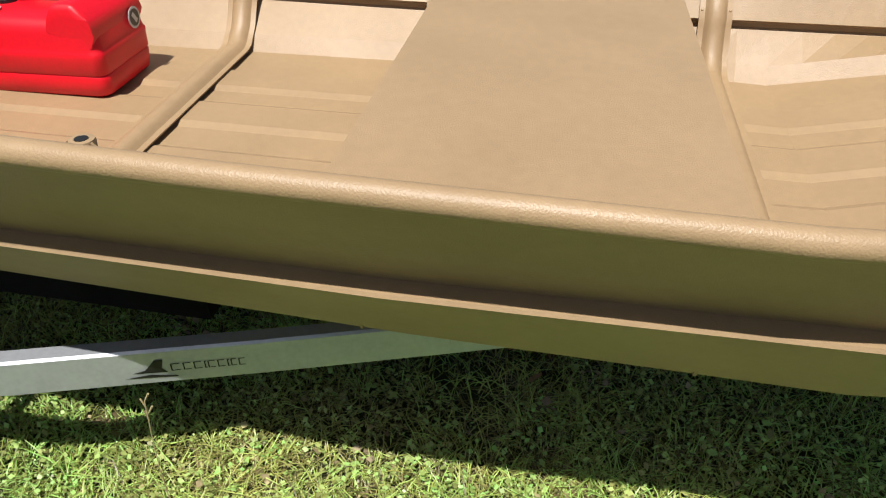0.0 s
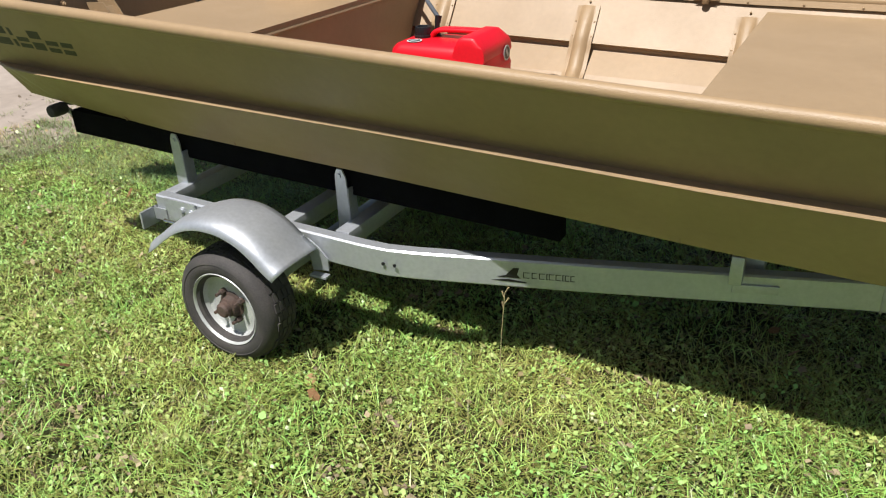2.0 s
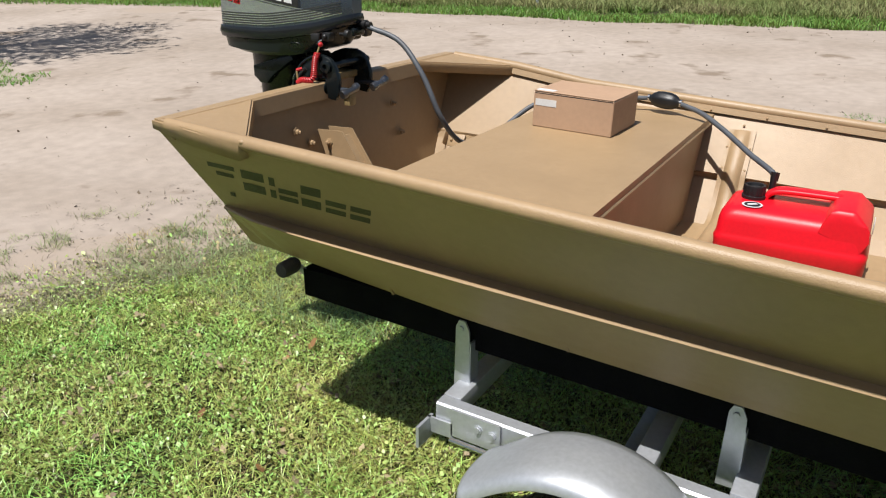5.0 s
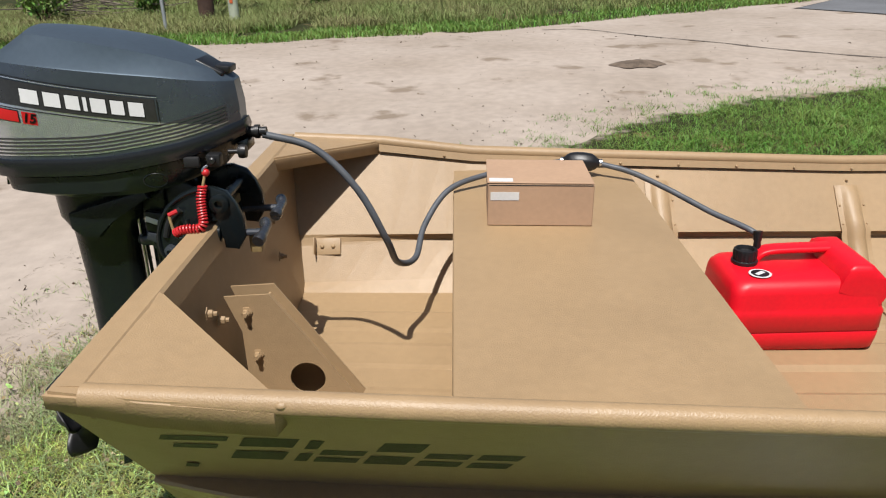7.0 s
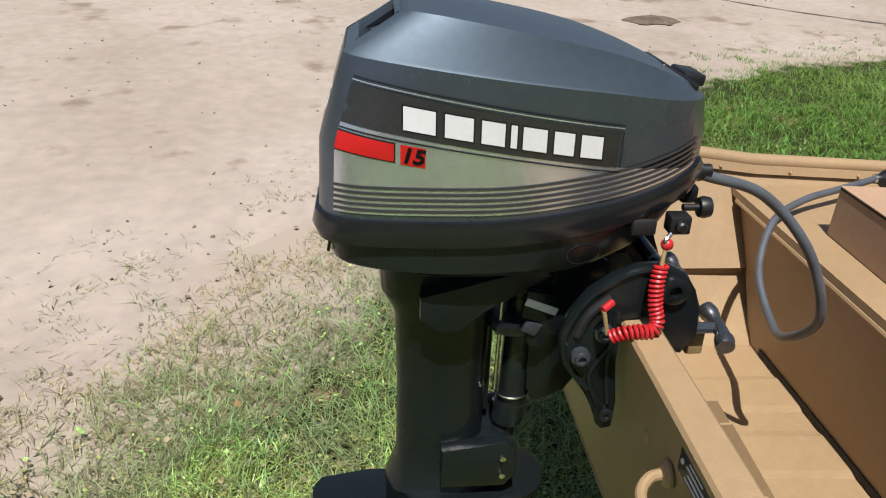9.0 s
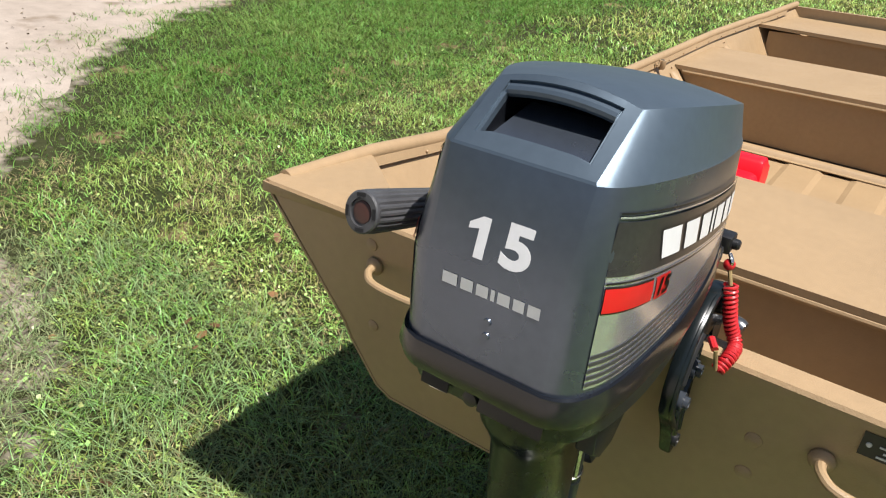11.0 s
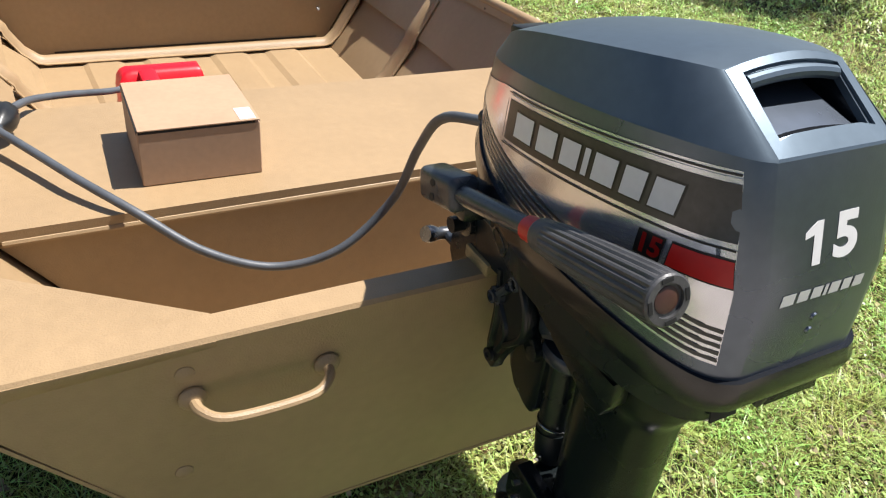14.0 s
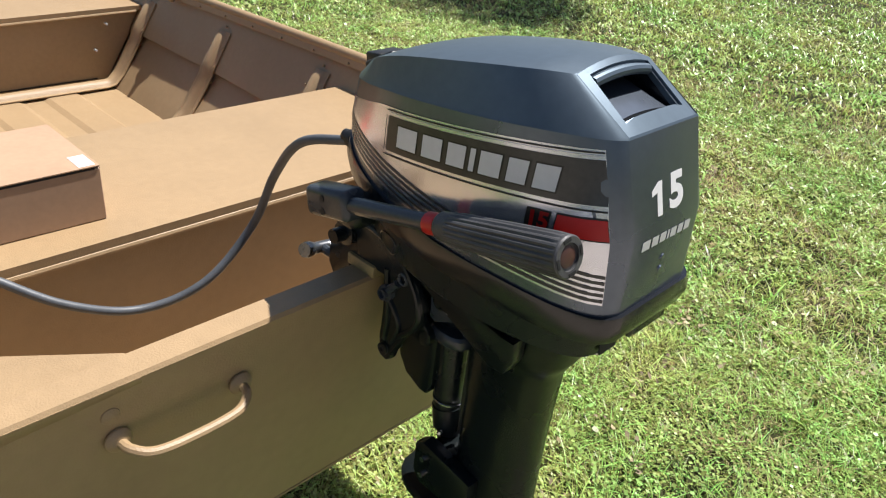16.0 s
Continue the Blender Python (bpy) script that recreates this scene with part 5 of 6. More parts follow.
for k in range(3):
    a0 = math.radians(120 * k + 35)
    rows = []
    for r in np.linspace(0.03, 0.118, 8):
        f = (r - 0.03) / 0.088
        span = 0.62 * (1 - (abs(f - 0.5) * 1.75) ** 2.4 * 0.9) + 0.12
        row = []
        for v in np.linspace(-1, 1, 7):
            a = a0 + span * v * 0.75 - 0.25 * f
            row.append((-0.492 + 0.034 * v * (1 - 0.3 * f), CY + r * math.cos(a), 0.640 + r * math.sin(a)))
        rows.append(row)
    b = part("blade", loft(rows, closed=False), BLACKP, prop)
    s = b.modifiers.new("thick", "SOLIDIFY")
    s.thickness = 0.005
# water intake boss and lower clamp blocks on the leg
for sd in (-1, 1):
    part("lower_mount_cover", prism([(-0.285, 0.885), (-0.165, 0.885), (-0.145, 0.91), (-0.145, 0.975), (-0.165, 0.99), (-0.285, 0.972)], CY + sd * 0.062 - 0.016, CY + sd * 0.062 + 0.016, bevel=0.006), LEGM, motor)
    arm = [(-0.33, 1.31), (-0.13, 1.365), (-0.12, 1.345), (-0.23, 1.285), (-0.26, 1.245), (-0.30, 1.245), (-0.33, 1.27)] if sd < 0 else [(-0.345, 1.340), (-0.316, 1.331), (-0.21, 1.353), (-0.13, 1.372), (-0.12, 1.347), (-0.24, 1.298), (-0.300, 1.268), (-0.330, 1.272), (-0.345, 1.300)]
    part("upper_mount_arm", prism(arm, CY + sd * 0.088 - 0.014, CY + sd * 0.088 + 0.014, bevel=0.004), LEGM, motor)
for mx, mz in ((-0.172, 0.955), (-0.172, 0.915)):
    part("mount_bolt", tube([(mx, CY - 0.084, mz), (mx, CY + 0.084, mz)], 0.006, 8), CHROME, motor)
# shift rods between bracket and leg
part("shift_rod", tube([(-0.183, CY - 0.035, 1.34), (-0.188, CY - 0.035, 1.08)], 0.004, 8), CHROME, motor)
part("shift_rod", tube([(-0.194, CY + 0.012, 1.30), (-0.196, CY + 0.012, 1.00)], 0.005, 8), BLACKP, motor)
# swivel bracket and steering tube
def round_bar(x0, z0, x1, z1, r0, r1, n=18):
    return tube([(x0, CY, z0), ((x0 + x1) / 2, CY, (z0 + z1) / 2), (x1, CY, z1)], [r0, (r0 + r1) / 2, r1], n)


sw = part("swivel_bracket", round_bar(-0.138, 1.30, -0.148, 1.03, 0.031, 0.028), TRAYM, motor, "dark grey steering tube")
part("swivel_tube", round_bar(-0.148, 1.032, -0.156, 0.985, 0.0305, 0.030), TRAYM, sw)
part("swivel_bushing", round_bar(-0.156, 0.986, -0.162, 0.955, 0.023, 0.023), BLACKP, sw)
part("swivel_band", tube([(-0.150 + 0.031 * math.cos(2 * math.pi * k / 20), CY + 0.031 * math.sin(2 * math.pi * k / 20), 1.052) for k in range(21)], 0.0022, 6), CHROME, sw, "bright band round the steering tube")
part("swivel_web", prism([(0.0, 1.33), (-0.05, 1.372), (-0.11, 1.368), (-0.135, 1.24), (-0.132, 1.08), (-0.118, 1.052), (-0.10, 1.052), (-0.06, 1.07), (-0.04, 1.10), (-0.02, 1.20)], CY - 0.036, CY + 0.036, bevel=0.008), LEGM, sw)
part("swivel_head", prism([(-0.10, 1.355), (-0.160, 1.338), (-0.168, 1.285), (-0.160, 1.268), (-0.13, 1.262), (-0.10, 1.29)], CY - 0.046, CY + 0.046, bevel=0.008), LEGM, sw)
# side cheeks of the head, with their through bolt
port_cheek = [(-0.133, 1.322), (-0.186, 1.336), (-0.197, 1.322), (-0.214, 1.286), (-0.150, 1.252), (-0.136, 1.258)]
# the port cheek's lighter colour holds the sheen of the sky
cheek = part("head_cheek", prism(port_cheek, CY + 0.050, CY + 0.068, bevel=0.004), SHEEN_GREY, sw, "cast cheek with a bolt hole, coloured paler for sky sheen")
part("cheek_rib", prism([(-0.180, 1.330), (-0.192, 1.328), (-0.200, 1.290), (-0.188, 1.284)], CY + 0.066, CY + 0.076, bevel=0.003), SHEEN_GREY, cheek)
part("cheek_bolt", lathe([(0.0165, 0), (0.0165, 0.004), (0.0130, 0.005), (0.0120, 0.001), (0.0085, 0.001), (0.0085, 0.009), (0.003, 0.010)], pose(-0.160, CY + 0.068, 1.302, -90, 0, 0), 18), LEGM, cheek)
star_cheek = [(-0.150, 1.300), (-0.095, 1.290), (-0.080, 1.240), (-0.096, 1.212), (-0.128, 1.216), (-0.156, 1.250)]
cheek = part("head_cheek", prism(star_cheek, CY - 0.068, CY - 0.050, bevel=0.004), LEGM, sw)
part("cheek_notch", prism([(-0.150, 1.246), (-0.120, 1.236), (-0.132, 1.214), (-0.156, 1.226)], CY - 0.074, CY - 0.066, bevel=0.003), SHEEN_GREY, cheek)
part("data_plate", block((-0.029, -0.0695, -0.007), (0.029, -0.0680, 0.007), 0.0005, pose(-0.124, CY, 1.270, 0, 22, 0)), PAPER, sw, "small pale data plate")
# clamp round the tube with its pinch bolts; its paler grey imitates sky sheen
part("yoke_ring", loft([oval_ring(-0.156, 0.044, 0.050, 1.226), oval_ring(-0.156, 0.048, 0.054, 1.220), oval_ring(-0.156, 0.048, 0.054, 1.206), oval_ring(-0.156, 0.044, 0.050, 1.200)]), SHEEN_GREY, sw, "clamp ring coloured paler for sky sheen")
part("pinch_bolt", tube([(-0.188, CY + 0.030, 1.232), (-0.206, CY + 0.022, 1.236)], 0.005, 8), CHROME, sw)
for sd in (-1, 1):
    part("yoke_bolt", lathe([(0.016, 0), (0.016, 0.016), (0.010, 0.018)], pose(-0.128, CY + sd * 0.050, 1.206, -90 * sd, 0, 0), 12), LEGM, sw)
    part("side_arm", prism([(-0.095, 1.26), (-0.075, 1.24), (-0.122, 1.185), (-0.142, 1.195), (-0.136, 1.22)], CY + sd * 0.058 - 0.008, CY + sd * 0.058 + 0.008, bevel=0.003), LEGM, sw)
part("lower_yoke", block((-0.24, CY - 0.05, 0.925), (-0.155, CY + 0.05, 0.972), 0.012, seg=3), LEGM, sw)
part("grease_nipple", lathe([(0.005, 0), (0.005, 0.014), (0.003, 0.018)], pose(-0.165, CY + 0.03, 0.992, -70, 0, 30), 8), CHROME, sw)
for sd in (-1, 1):
    y = -0.005 + sd * 0.100
    def shift(p, q, sd=sd):
        """The two brackets differ: the port one is shorter and set further aft."""
        if sd < 0 or p > 0.03:
            return p, q
        return p - 0.020 - 0.06 * (1.378 - q), 1.378 + (q - 1.378) * 0.82
    outline = [(0.105, 1.335), (0.085, 1.366), (0.05, 1.380), (0.01, 1.378), (-0.03, 1.362), (-0.066, 1.335), (-0.094, 1.295), (-0.106, 1.25), (-0.100, 1.205), (-0.078, 1.172), (-0.052, 1.145), (-0.034, 1.11), (-0.026, 1.072), (-0.016, 1.062), (0.002, 1.066), (0.004, 1.12), (-0.012, 1.20), (-0.012, 1.285), (0.060, 1.300), (0.066, 1.22), (0.10, 1.215), (0.122, 1.25), (0.12, 1.30)]
    cb = part("clamp_bracket", prism([shift(*p) for p in outline], y - 0.010, y + 0.010, bevel=0.004), LEGM, motor)
    for rim in ([(0.05, 1.374), (0.0, 1.368), (-0.055, 1.335), (-0.088, 1.285), (-0.098, 1.24), (-0.090, 1.20), (-0.05, 1.15)], [(-0.018, 1.30), (-0.022, 1.20), (-0.012, 1.12)], [(-0.02, 1.235), (-0.05, 1.18), (-0.03, 1.12)]):
        part("bracket_rib", tube(smooth_path([(p0, y + sd * 0.010, q0) for p0, q0 in (shift(*p) for p in rim)], 4), 0.006, 8), LEGM, cb)
    part("pivot_boss", lathe([(0.024, 0), (0.024, 0.012), (0.019, 0.014), (0.010, 0.0145), (0.009, 0.004)], pose(0.068, y + sd * 0.008, 1.338, -90 * sd, 0, 0), 20), LEGM, cb)
    if sd > 0:
        # ring and lever get the paler grey as painted sky sheen
        part("bracket_hole", tube([(-0.084 + 0.010 * math.cos(a), y + 0.012, 1.312 + 0.010 * math.sin(a)) for a in np.linspace(0, 2 * math.pi, 17)], 0.0035, 8), SHEEN_GREY, cb, "raised ring round a hole, coloured paler for sky sheen")
        part("bracket_lever", tube([(-0.054, y + 0.015, 1.276), (-0.076, y + 0.015, 1.302)], [0.009, 0.0075], 10), SHEEN_GREY, cb)
    else:
        slot = tube(smooth_path([(-0.030, y + sd * 0.0095, 1.325), (-0.062, y + sd * 0.0095, 1.295), (-0.078, y + sd * 0.0095, 1.255)], 4), 0.0085, 10)
        part("bracket_slot", slot, DARK, cb, "dark curved slot")
    for bx, bz in ((-0.036, 1.262), (-0.070, 1.218)) if sd < 0 else ((-0.050, 1.270),):
        # bolt heads lightened in colour to look sky-lit
        part("bracket_bolt", lathe([(0.016, 0), (0.016, 0.010), (0.011, 0.011), (0.011, 0.018), (0.007, 0.0185), (0.006, 0.012)], pose(bx, y + sd * 0.010, bz, -90 * sd, 0, 0), 14), SHEEN_GREY, cb)
    part("foot_bolt", lathe([(0.012, 0), (0.012, 0.006), (0.006, 0.0065), (0.005, 0.003)], pose(shift(-0.012, 1.094)[0], y + sd * 0.010, shift(-0.012, 1.094)[1], -90 * sd, 0, 0), 14), BLACKP, cb)
    # clamp screw with its folding handle
    ys = y - sd * 0.005
    cs = part("clamp_screw", tube([(0.050, ys, 1.255), (0.165, ys, 1.255)], 0.0095, 10), SHEEN_GREY, motor, "dark clamp screw")
    part("screw_handle", tube(smooth_path([(0.158, ys - 0.046, 1.246), (0.163, ys - 0.018, 1.253), (0.163, ys + 0.018, 1.258), (0.157, ys + 0.046, 1.266)], 4), [0.015, 0.0165, 0.0165, 0.015] + [0.012] * 5 + [0.0145, 0.016, 0.016, 0.0145], 12), HANDLEM, cs, "dull steel folding handle")
    part("screw_pad", lathe([(0.022, 0), (0.022, 0.006), (0.01, 0.009)], pose(0.052, ys, 1.255, 0, 90, 0), 16), LEGM, cs)
part("clamp_pad", block((0.120, CY - 0.11, 1.195), (0.150, CY - 0.07, 1.245), 0.004), BRASS, motor, "worn brass-coloured block")
part("transom_pad", block((-0.014, CY - 0.10, 1.278), (0.060, CY + 0.092, 1.302), 0.004), BRASS, motor, "tan wooden pad under the clamp")
part("bracket_shaft", tube([(0.068, CY - 0.12, 1.338), (0.068, CY + 0.12, 1.338)], 0.014, 12), LEGM, motor)

# tiller arm with its throttle grip
A, B, C = Vector((0.026, CY + 0.170, 1.444)), Vector((-0.225, CY + 0.184, 1.515)), Vector((-0.455, CY + 0.196, 1.577))
tiller = part("tiller_arm", tube([A, A.lerp(B, 0.5), B], [0.0155, 0.0145, 0.0135], 14), SHEEN_GREY, motor, "dark tubular steering arm")
bm = block((-0.066, -0.025, -0.026), (0.040, 0.025, 0.026), 0.012, Matrix.Translation(A) @ pose(-0.012, 0, 0.004, 0, 14, 0), seg=4)
part("tiller_hinge", bm, SHEEN_GREY, tiller)
part("tiller_bracket", block((-0.04, CY + 0.06, 1.405), (0.02, CY + 0.165, 1.455), 0.014), LEGM, tiller)
part("hinge_pin", lathe([(0.006, 0), (0.006, 0.004)], pose(0.006, CY + 0.192, 1.460, -90, 0, 0), 10), DARK, tiller)
part("hinge_pin", lathe([(0.006, 0), (0.006, 0.004)], pose(0.004, CY + 0.192, 1.438, -90, 0, 0), 10), DARK, tiller)
d = (C - B).normalized()
part("throttle_mark", tube([B - d * 0.004, B + d * 0.018], 0.0165, 14), DECALRED, tiller, "red throttle mark band")
u = Vector((0, 1, 0))
w = d.cross(u)
rings = []
n = 60
for f, r in ((0.0, 0.018), (0.02, 0.0205), (0.12, 0.022), (0.2, 0.0240), (0.6, 0.0262), (0.94, 0.0278), (1.0, 0.0270)):
    p = B + d * 0.02 + (C - B - d * 0.02) * f
    ribbed = 0.0022 if 0.15 < f < 0.97 else 0.0
    rings.append([p + (u * math.cos(2 * math.pi * k / n) + w * math.sin(2 * math.pi * k / n)) * (r - (ribbed if k % 3 == 0 else 0)) for k in range(n)])
grip = part("throttle_grip", loft(rings), GRIPM, tiller, "ribbed black rubber throttle grip", smooth=20)
m = Matrix.Translation(C) @ d.to_track_quat("Z", "Y").to_matrix().to_4x4()
part("grip_cap", lathe([(0.0270, -0.001), (0.0270, 0.003), (0.025, 0.005), (0.0175, 0.005), (0.0175, 0.0015), (0.002, 0.0012)], m, 32), GRIPM, grip)
part("grip_plug", lathe([(0.0150, 0.0), (0.0140, 0.0020), (0.011, 0.0030), (0.002, 0.0032)], m, 24), material("brown_plug", (0.075, 0.028, 0.020), 0.45, vary=0.1), grip, "dark reddish-brown end plug")
for k in range(4):
    a = math.radians(90 * k + 10)
    part("cap_slot", block((-0.0065, -0.0022, 0.0035), (0.0065, 0.0022, 0.0058), 0, m @ pose(0.0215 * math.cos(a), 0.0215 * math.sin(a), 0, 0, 0, math.degrees(a) + 90)), DARK, grip)


# ---- safety lanyard ----
def lanyard():
    ly = thing("safety_lanyard", "red coiled plastic safety cord hanging on the motor", "lanyard")
    path = smooth_path([(0.037, -0.126, 1.388), (0.031, -0.134, 1.358), (0.031, -0.142, 1.326), (0.034, -0.152, 1.302), (0.026, -0.160, 1.290), (0.004, -0.162, 1.290), (-0.018, -0.160, 1.287), (-0.037, -0.154, 1.277)], 14)
    L = [0]
    for a, b in zip(path, path[1:]):
        L.append(L[-1] + (b - a).length)
    turns, n = 24, 24 * 12
    pts = []
    up = Vector((0, 1, 0))
    for k in range(n):
        s = L[-1] * k / (n - 1)
        i = min(int(np.searchsorted(L, s)), len(path) - 1) or 1
        f = (s - L[i - 1]) / max(L[i] - L[i - 1], 1e-9)
        p = path[i - 1].lerp(path[i], f)
        t = (path[i] - path[i - 1]).normalized()
        a = (up - t * up.dot(t)).normalized()
        b = t.cross(a)
        ang = 2 * math.pi * turns * k / n
        pts.append(p + (a * math.cos(ang) + b * math.sin(ang)) * 0.0094)
    part("coil", tube(pts, 0.0031, 6), REDCORD, ly)
    part("end_clip", tube([(0.043, -0.116, 1.412), (0.037, -0.126, 1.386)], 0.0035, 8), BRASS, ly, "brass clip")
    part("collar", ball((0.045, -0.114, 1.416), 0.010), REDCORD, ly)
    part("tail", tube([(-0.042, -0.152, 1.280), (-0.050, -0.146, 1.318)], 0.0035, 8), BRASS, ly)
    part("collar", tube([(-0.052, -0.145, 1.320), (-0.034, -0.132, 1.326)], 0.006, 8), REDCORD, ly)


lanyard()


# ---- fuel tank ----
def fuel_tank():
    tk = thing("fuel_tank", "red plastic portable fuel tank standing on the boat floor", "fuel tank")
    x0, x1, y0, y1, zb, zt = 1.452, 1.922, 0.172, 0.474, floor_z(1.7) - 0.004, 0.945

    def ring(z, inset, r=0.035, n=6):
        pts = []
        for cx, cy, a0 in ((x1 - inset - r, y1 - inset - r, 0), (x0 + inset + r, y1 - inset - r, 90), (x0 + inset + r, y0 + inset + r, 180), (x1 - inset - r, y0 + inset + r, 270)):
            for k in range(n + 1):
                a = math.radians(a0 + 90 * k / n)
                pts.append((cx + r * math.cos(a), cy + r * math.sin(a), z))
        return pts
    zm = zb + 0.070
    body = part("tank_body", loft([ring(zb, 0.024), ring(zb + 0.010, 0.011), ring(zb + 0.04, 0.006), ring(zm - 0.005, 0.004), ring(zm, 0.0075), ring(zm + 0.005, 0.003), ring(zm + 0.050, 0.0015), ring(zm + 0.062, 0.0), ring(zm + 0.070, 0.004), ring(zm + 0.082, 0.006), ring(zt - 0.045, 0.009), ring(zt - 0.024, 0.013, 0.04), ring(zt - 0.008, 0.024, 0.045), ring(zt, 0.042, 0.05)]), RED, tk, smooth=60)
    # sloping shoulder at the front, running out into the moulded handle over its recess
    side = [(x1 - 0.152, zt - 0.03), (x1 - 0.140, zt + 0.004), (x1 - 0.126, zt + 0.034), (x1 - 0.116, zt + 0.043), (x1 - 0.104, zt + 0.046), (x1 - 0.066, zt + 0.046), (x1 - 0.054, zt + 0.042), (x1 - 0.018, zt + 0.004), (x1 - 0.010, zt - 0.008), (x1 - 0.006, zt - 0.045), (x1 - 0.024, zt - 0.08)]
    bm = bmesh.new()
    rows = []
    for f, q in ((0.0, 0.0), (0.004, 0.5), (0.014, 0.78), (0.032, 0.93), (0.055, 0.985), (0.09, 1.0), (0.82, 1.0), (0.89, 0.97), (0.945, 0.86), (0.98, 0.62), (1.0, 0.0)):
        y = y0 + 0.0085 + (y1 - y0 - 0.018) * f
        rows.append([(a, y, min(c, zt - 0.034 + 0.080 * q)) for a, c in side])
    loft(rows, bm, closed=True)
    part("front_shoulder", bm, RED, body, smooth=40)
    yh = (y0 + y1) / 2 + 0.045
    spine = smooth_path([(x0 + 0.128, yh, zt - 0.012), (x0 + 0.140, yh, zt + 0.016), (x0 + 0.172, yh, zt + 0.031), (x0 + 0.24, yh, zt + 0.035), (x1 - 0.105, yh, zt + 0.036)], 6)
    rings = []
    for i, p in enumerate(spine):
        t = (spine[min(i + 1, len(spine) - 1)] - spine[max(i - 1, 0)]).normalized()
        n = Vector((-t.z, 0, t.x))
        rings.append([p + Vector((0, 0.029 * math.copysign(abs(math.cos(q)) ** 0.5, math.cos(q)), 0)) + n * 0.0105 * math.copysign(abs(math.sin(q)) ** 0.6, math.sin(q)) for q in np.linspace(0, 2 * math.pi, 16, endpoint=False)])
    part("handle", loft(rings), RED, body, smooth=60)
    # cap and pick-up fitting
    cx, cy = 1.545, 0.345
    n = 40
    rings = []
    for r, h in ((0.040, 0.0), (0.040, 0.014), (0.036, 0.016), (0.037, 0.043), (0.034, 0.050), (0.027, 0.050), (0.025, 0.040), (0.008, 0.039)):
        rings.append([(cx + (r - (0.002 if k % 2 and 0.015 < h < 0.049 else 0)) * math.cos(2 * math.pi * k / n), cy + (r - (0.002 if k % 2 and 0.015 < h < 0.049 else 0)) * math.sin(2 * math.pi * k / n), zt - 0.004 + h) for k in range(n)])
    part("filler_cap", loft(rings), BLACKP, tk, "black ribbed filler cap", smooth=25)
    part("fuel_fitting", tube([(cx + 0.050, cy + 0.040, zt - 0.004), (cx + 0.050, cy + 0.040, zt + 0.055), (cx + 0.052, cy + 0.045, zt + 0.085)], [0.014, 0.011, 0.013], 10), BLACKP, tk)
    # round maker's badges as plain shapes
    for m in (pose(x0 + 0.105, y0 + 0.072, zt + 0.0045), pose(x1 - 0.001, y1 - 0.075, zt - 0.055, 0, 90, 0)):
        b = part("badge", lathe([(0.033, 0), (0.033, 0.0012)], m, 32), PAPER, tk, "white and black round badge")
        part("badge_disc", lathe([(0.026, 0.0013), (0.026, 0.0020)], m, 32), DECALBLACK, b)
        part("badge_bar", block((-0.017, -0.007, 0.0021), (0.017, 0.007, 0.0027), 0, m @ pose(0, 0, 0, 0, 0, 35)), PAPER, b)


fuel_tank()


# ---- cardboard box ----
def carton():
    bx = thing("cardboard_box", "plain brown cardboard carton with white labels on the bench", "box")
    za = 1.120
    m = pose(0.735, 0.268, za, 0, 0, -1.5) @ pose(0, 0, 0, 0, 1.6, 0)
    L, W, H = 0.312, 0.265, 0.128
    bm = block((0, 0, 0), (L, W, H), 0.0025, m, seg=1)
    bd = part("carton_body", bm, CARD, bx)
    # the lid lies a little open along two edges; dark strips paint the shade below
    lid = m @ pose(0, 0, H + 0.0045, -0.5, 0.35, 0)
    part("top_flap", block((-0.002, 0.001, -0.001), (L - 0.001, W - 0.002, 0.0025), 0.0008, lid, seg=1), CARD, bd, "loose top flap")
    part("tuck_shadow", block((0.004, -0.0005, H - 0.004), (L - 0.004, 0.001, H - 0.001), 0, m), DARK, bd)
    part("lid_gap_shade", prism([(0.012, H - 0.0025), (W - 0.003, H - 0.0050), (W - 0.003, H + 0.003), (0.012, H + 0.001)], -0.0007, 0.004, "x"), DARK, bd, "dark strip for the shade under the lid").matrix_local = m
    part("lid_gap_shade", prism([(0.004, H - 0.0060), (L * 0.8, H - 0.0015), (L * 0.8, H + 0.001), (0.004, H + 0.003)], W - 0.004, W + 0.0007), DARK, bd, "dark strip for the shade under the lid").matrix_local = m
    part("label", block((0.008, -0.0012, 0.080), (0.092, 0.0002, 0.105), 0, m), PAPER, bx, "white paper label")
    part("label", block((0.004, 0.008, 0.0026), (0.074, 0.044, 0.0032), 0, lid), PAPER, bx, "white paper label")


carton()


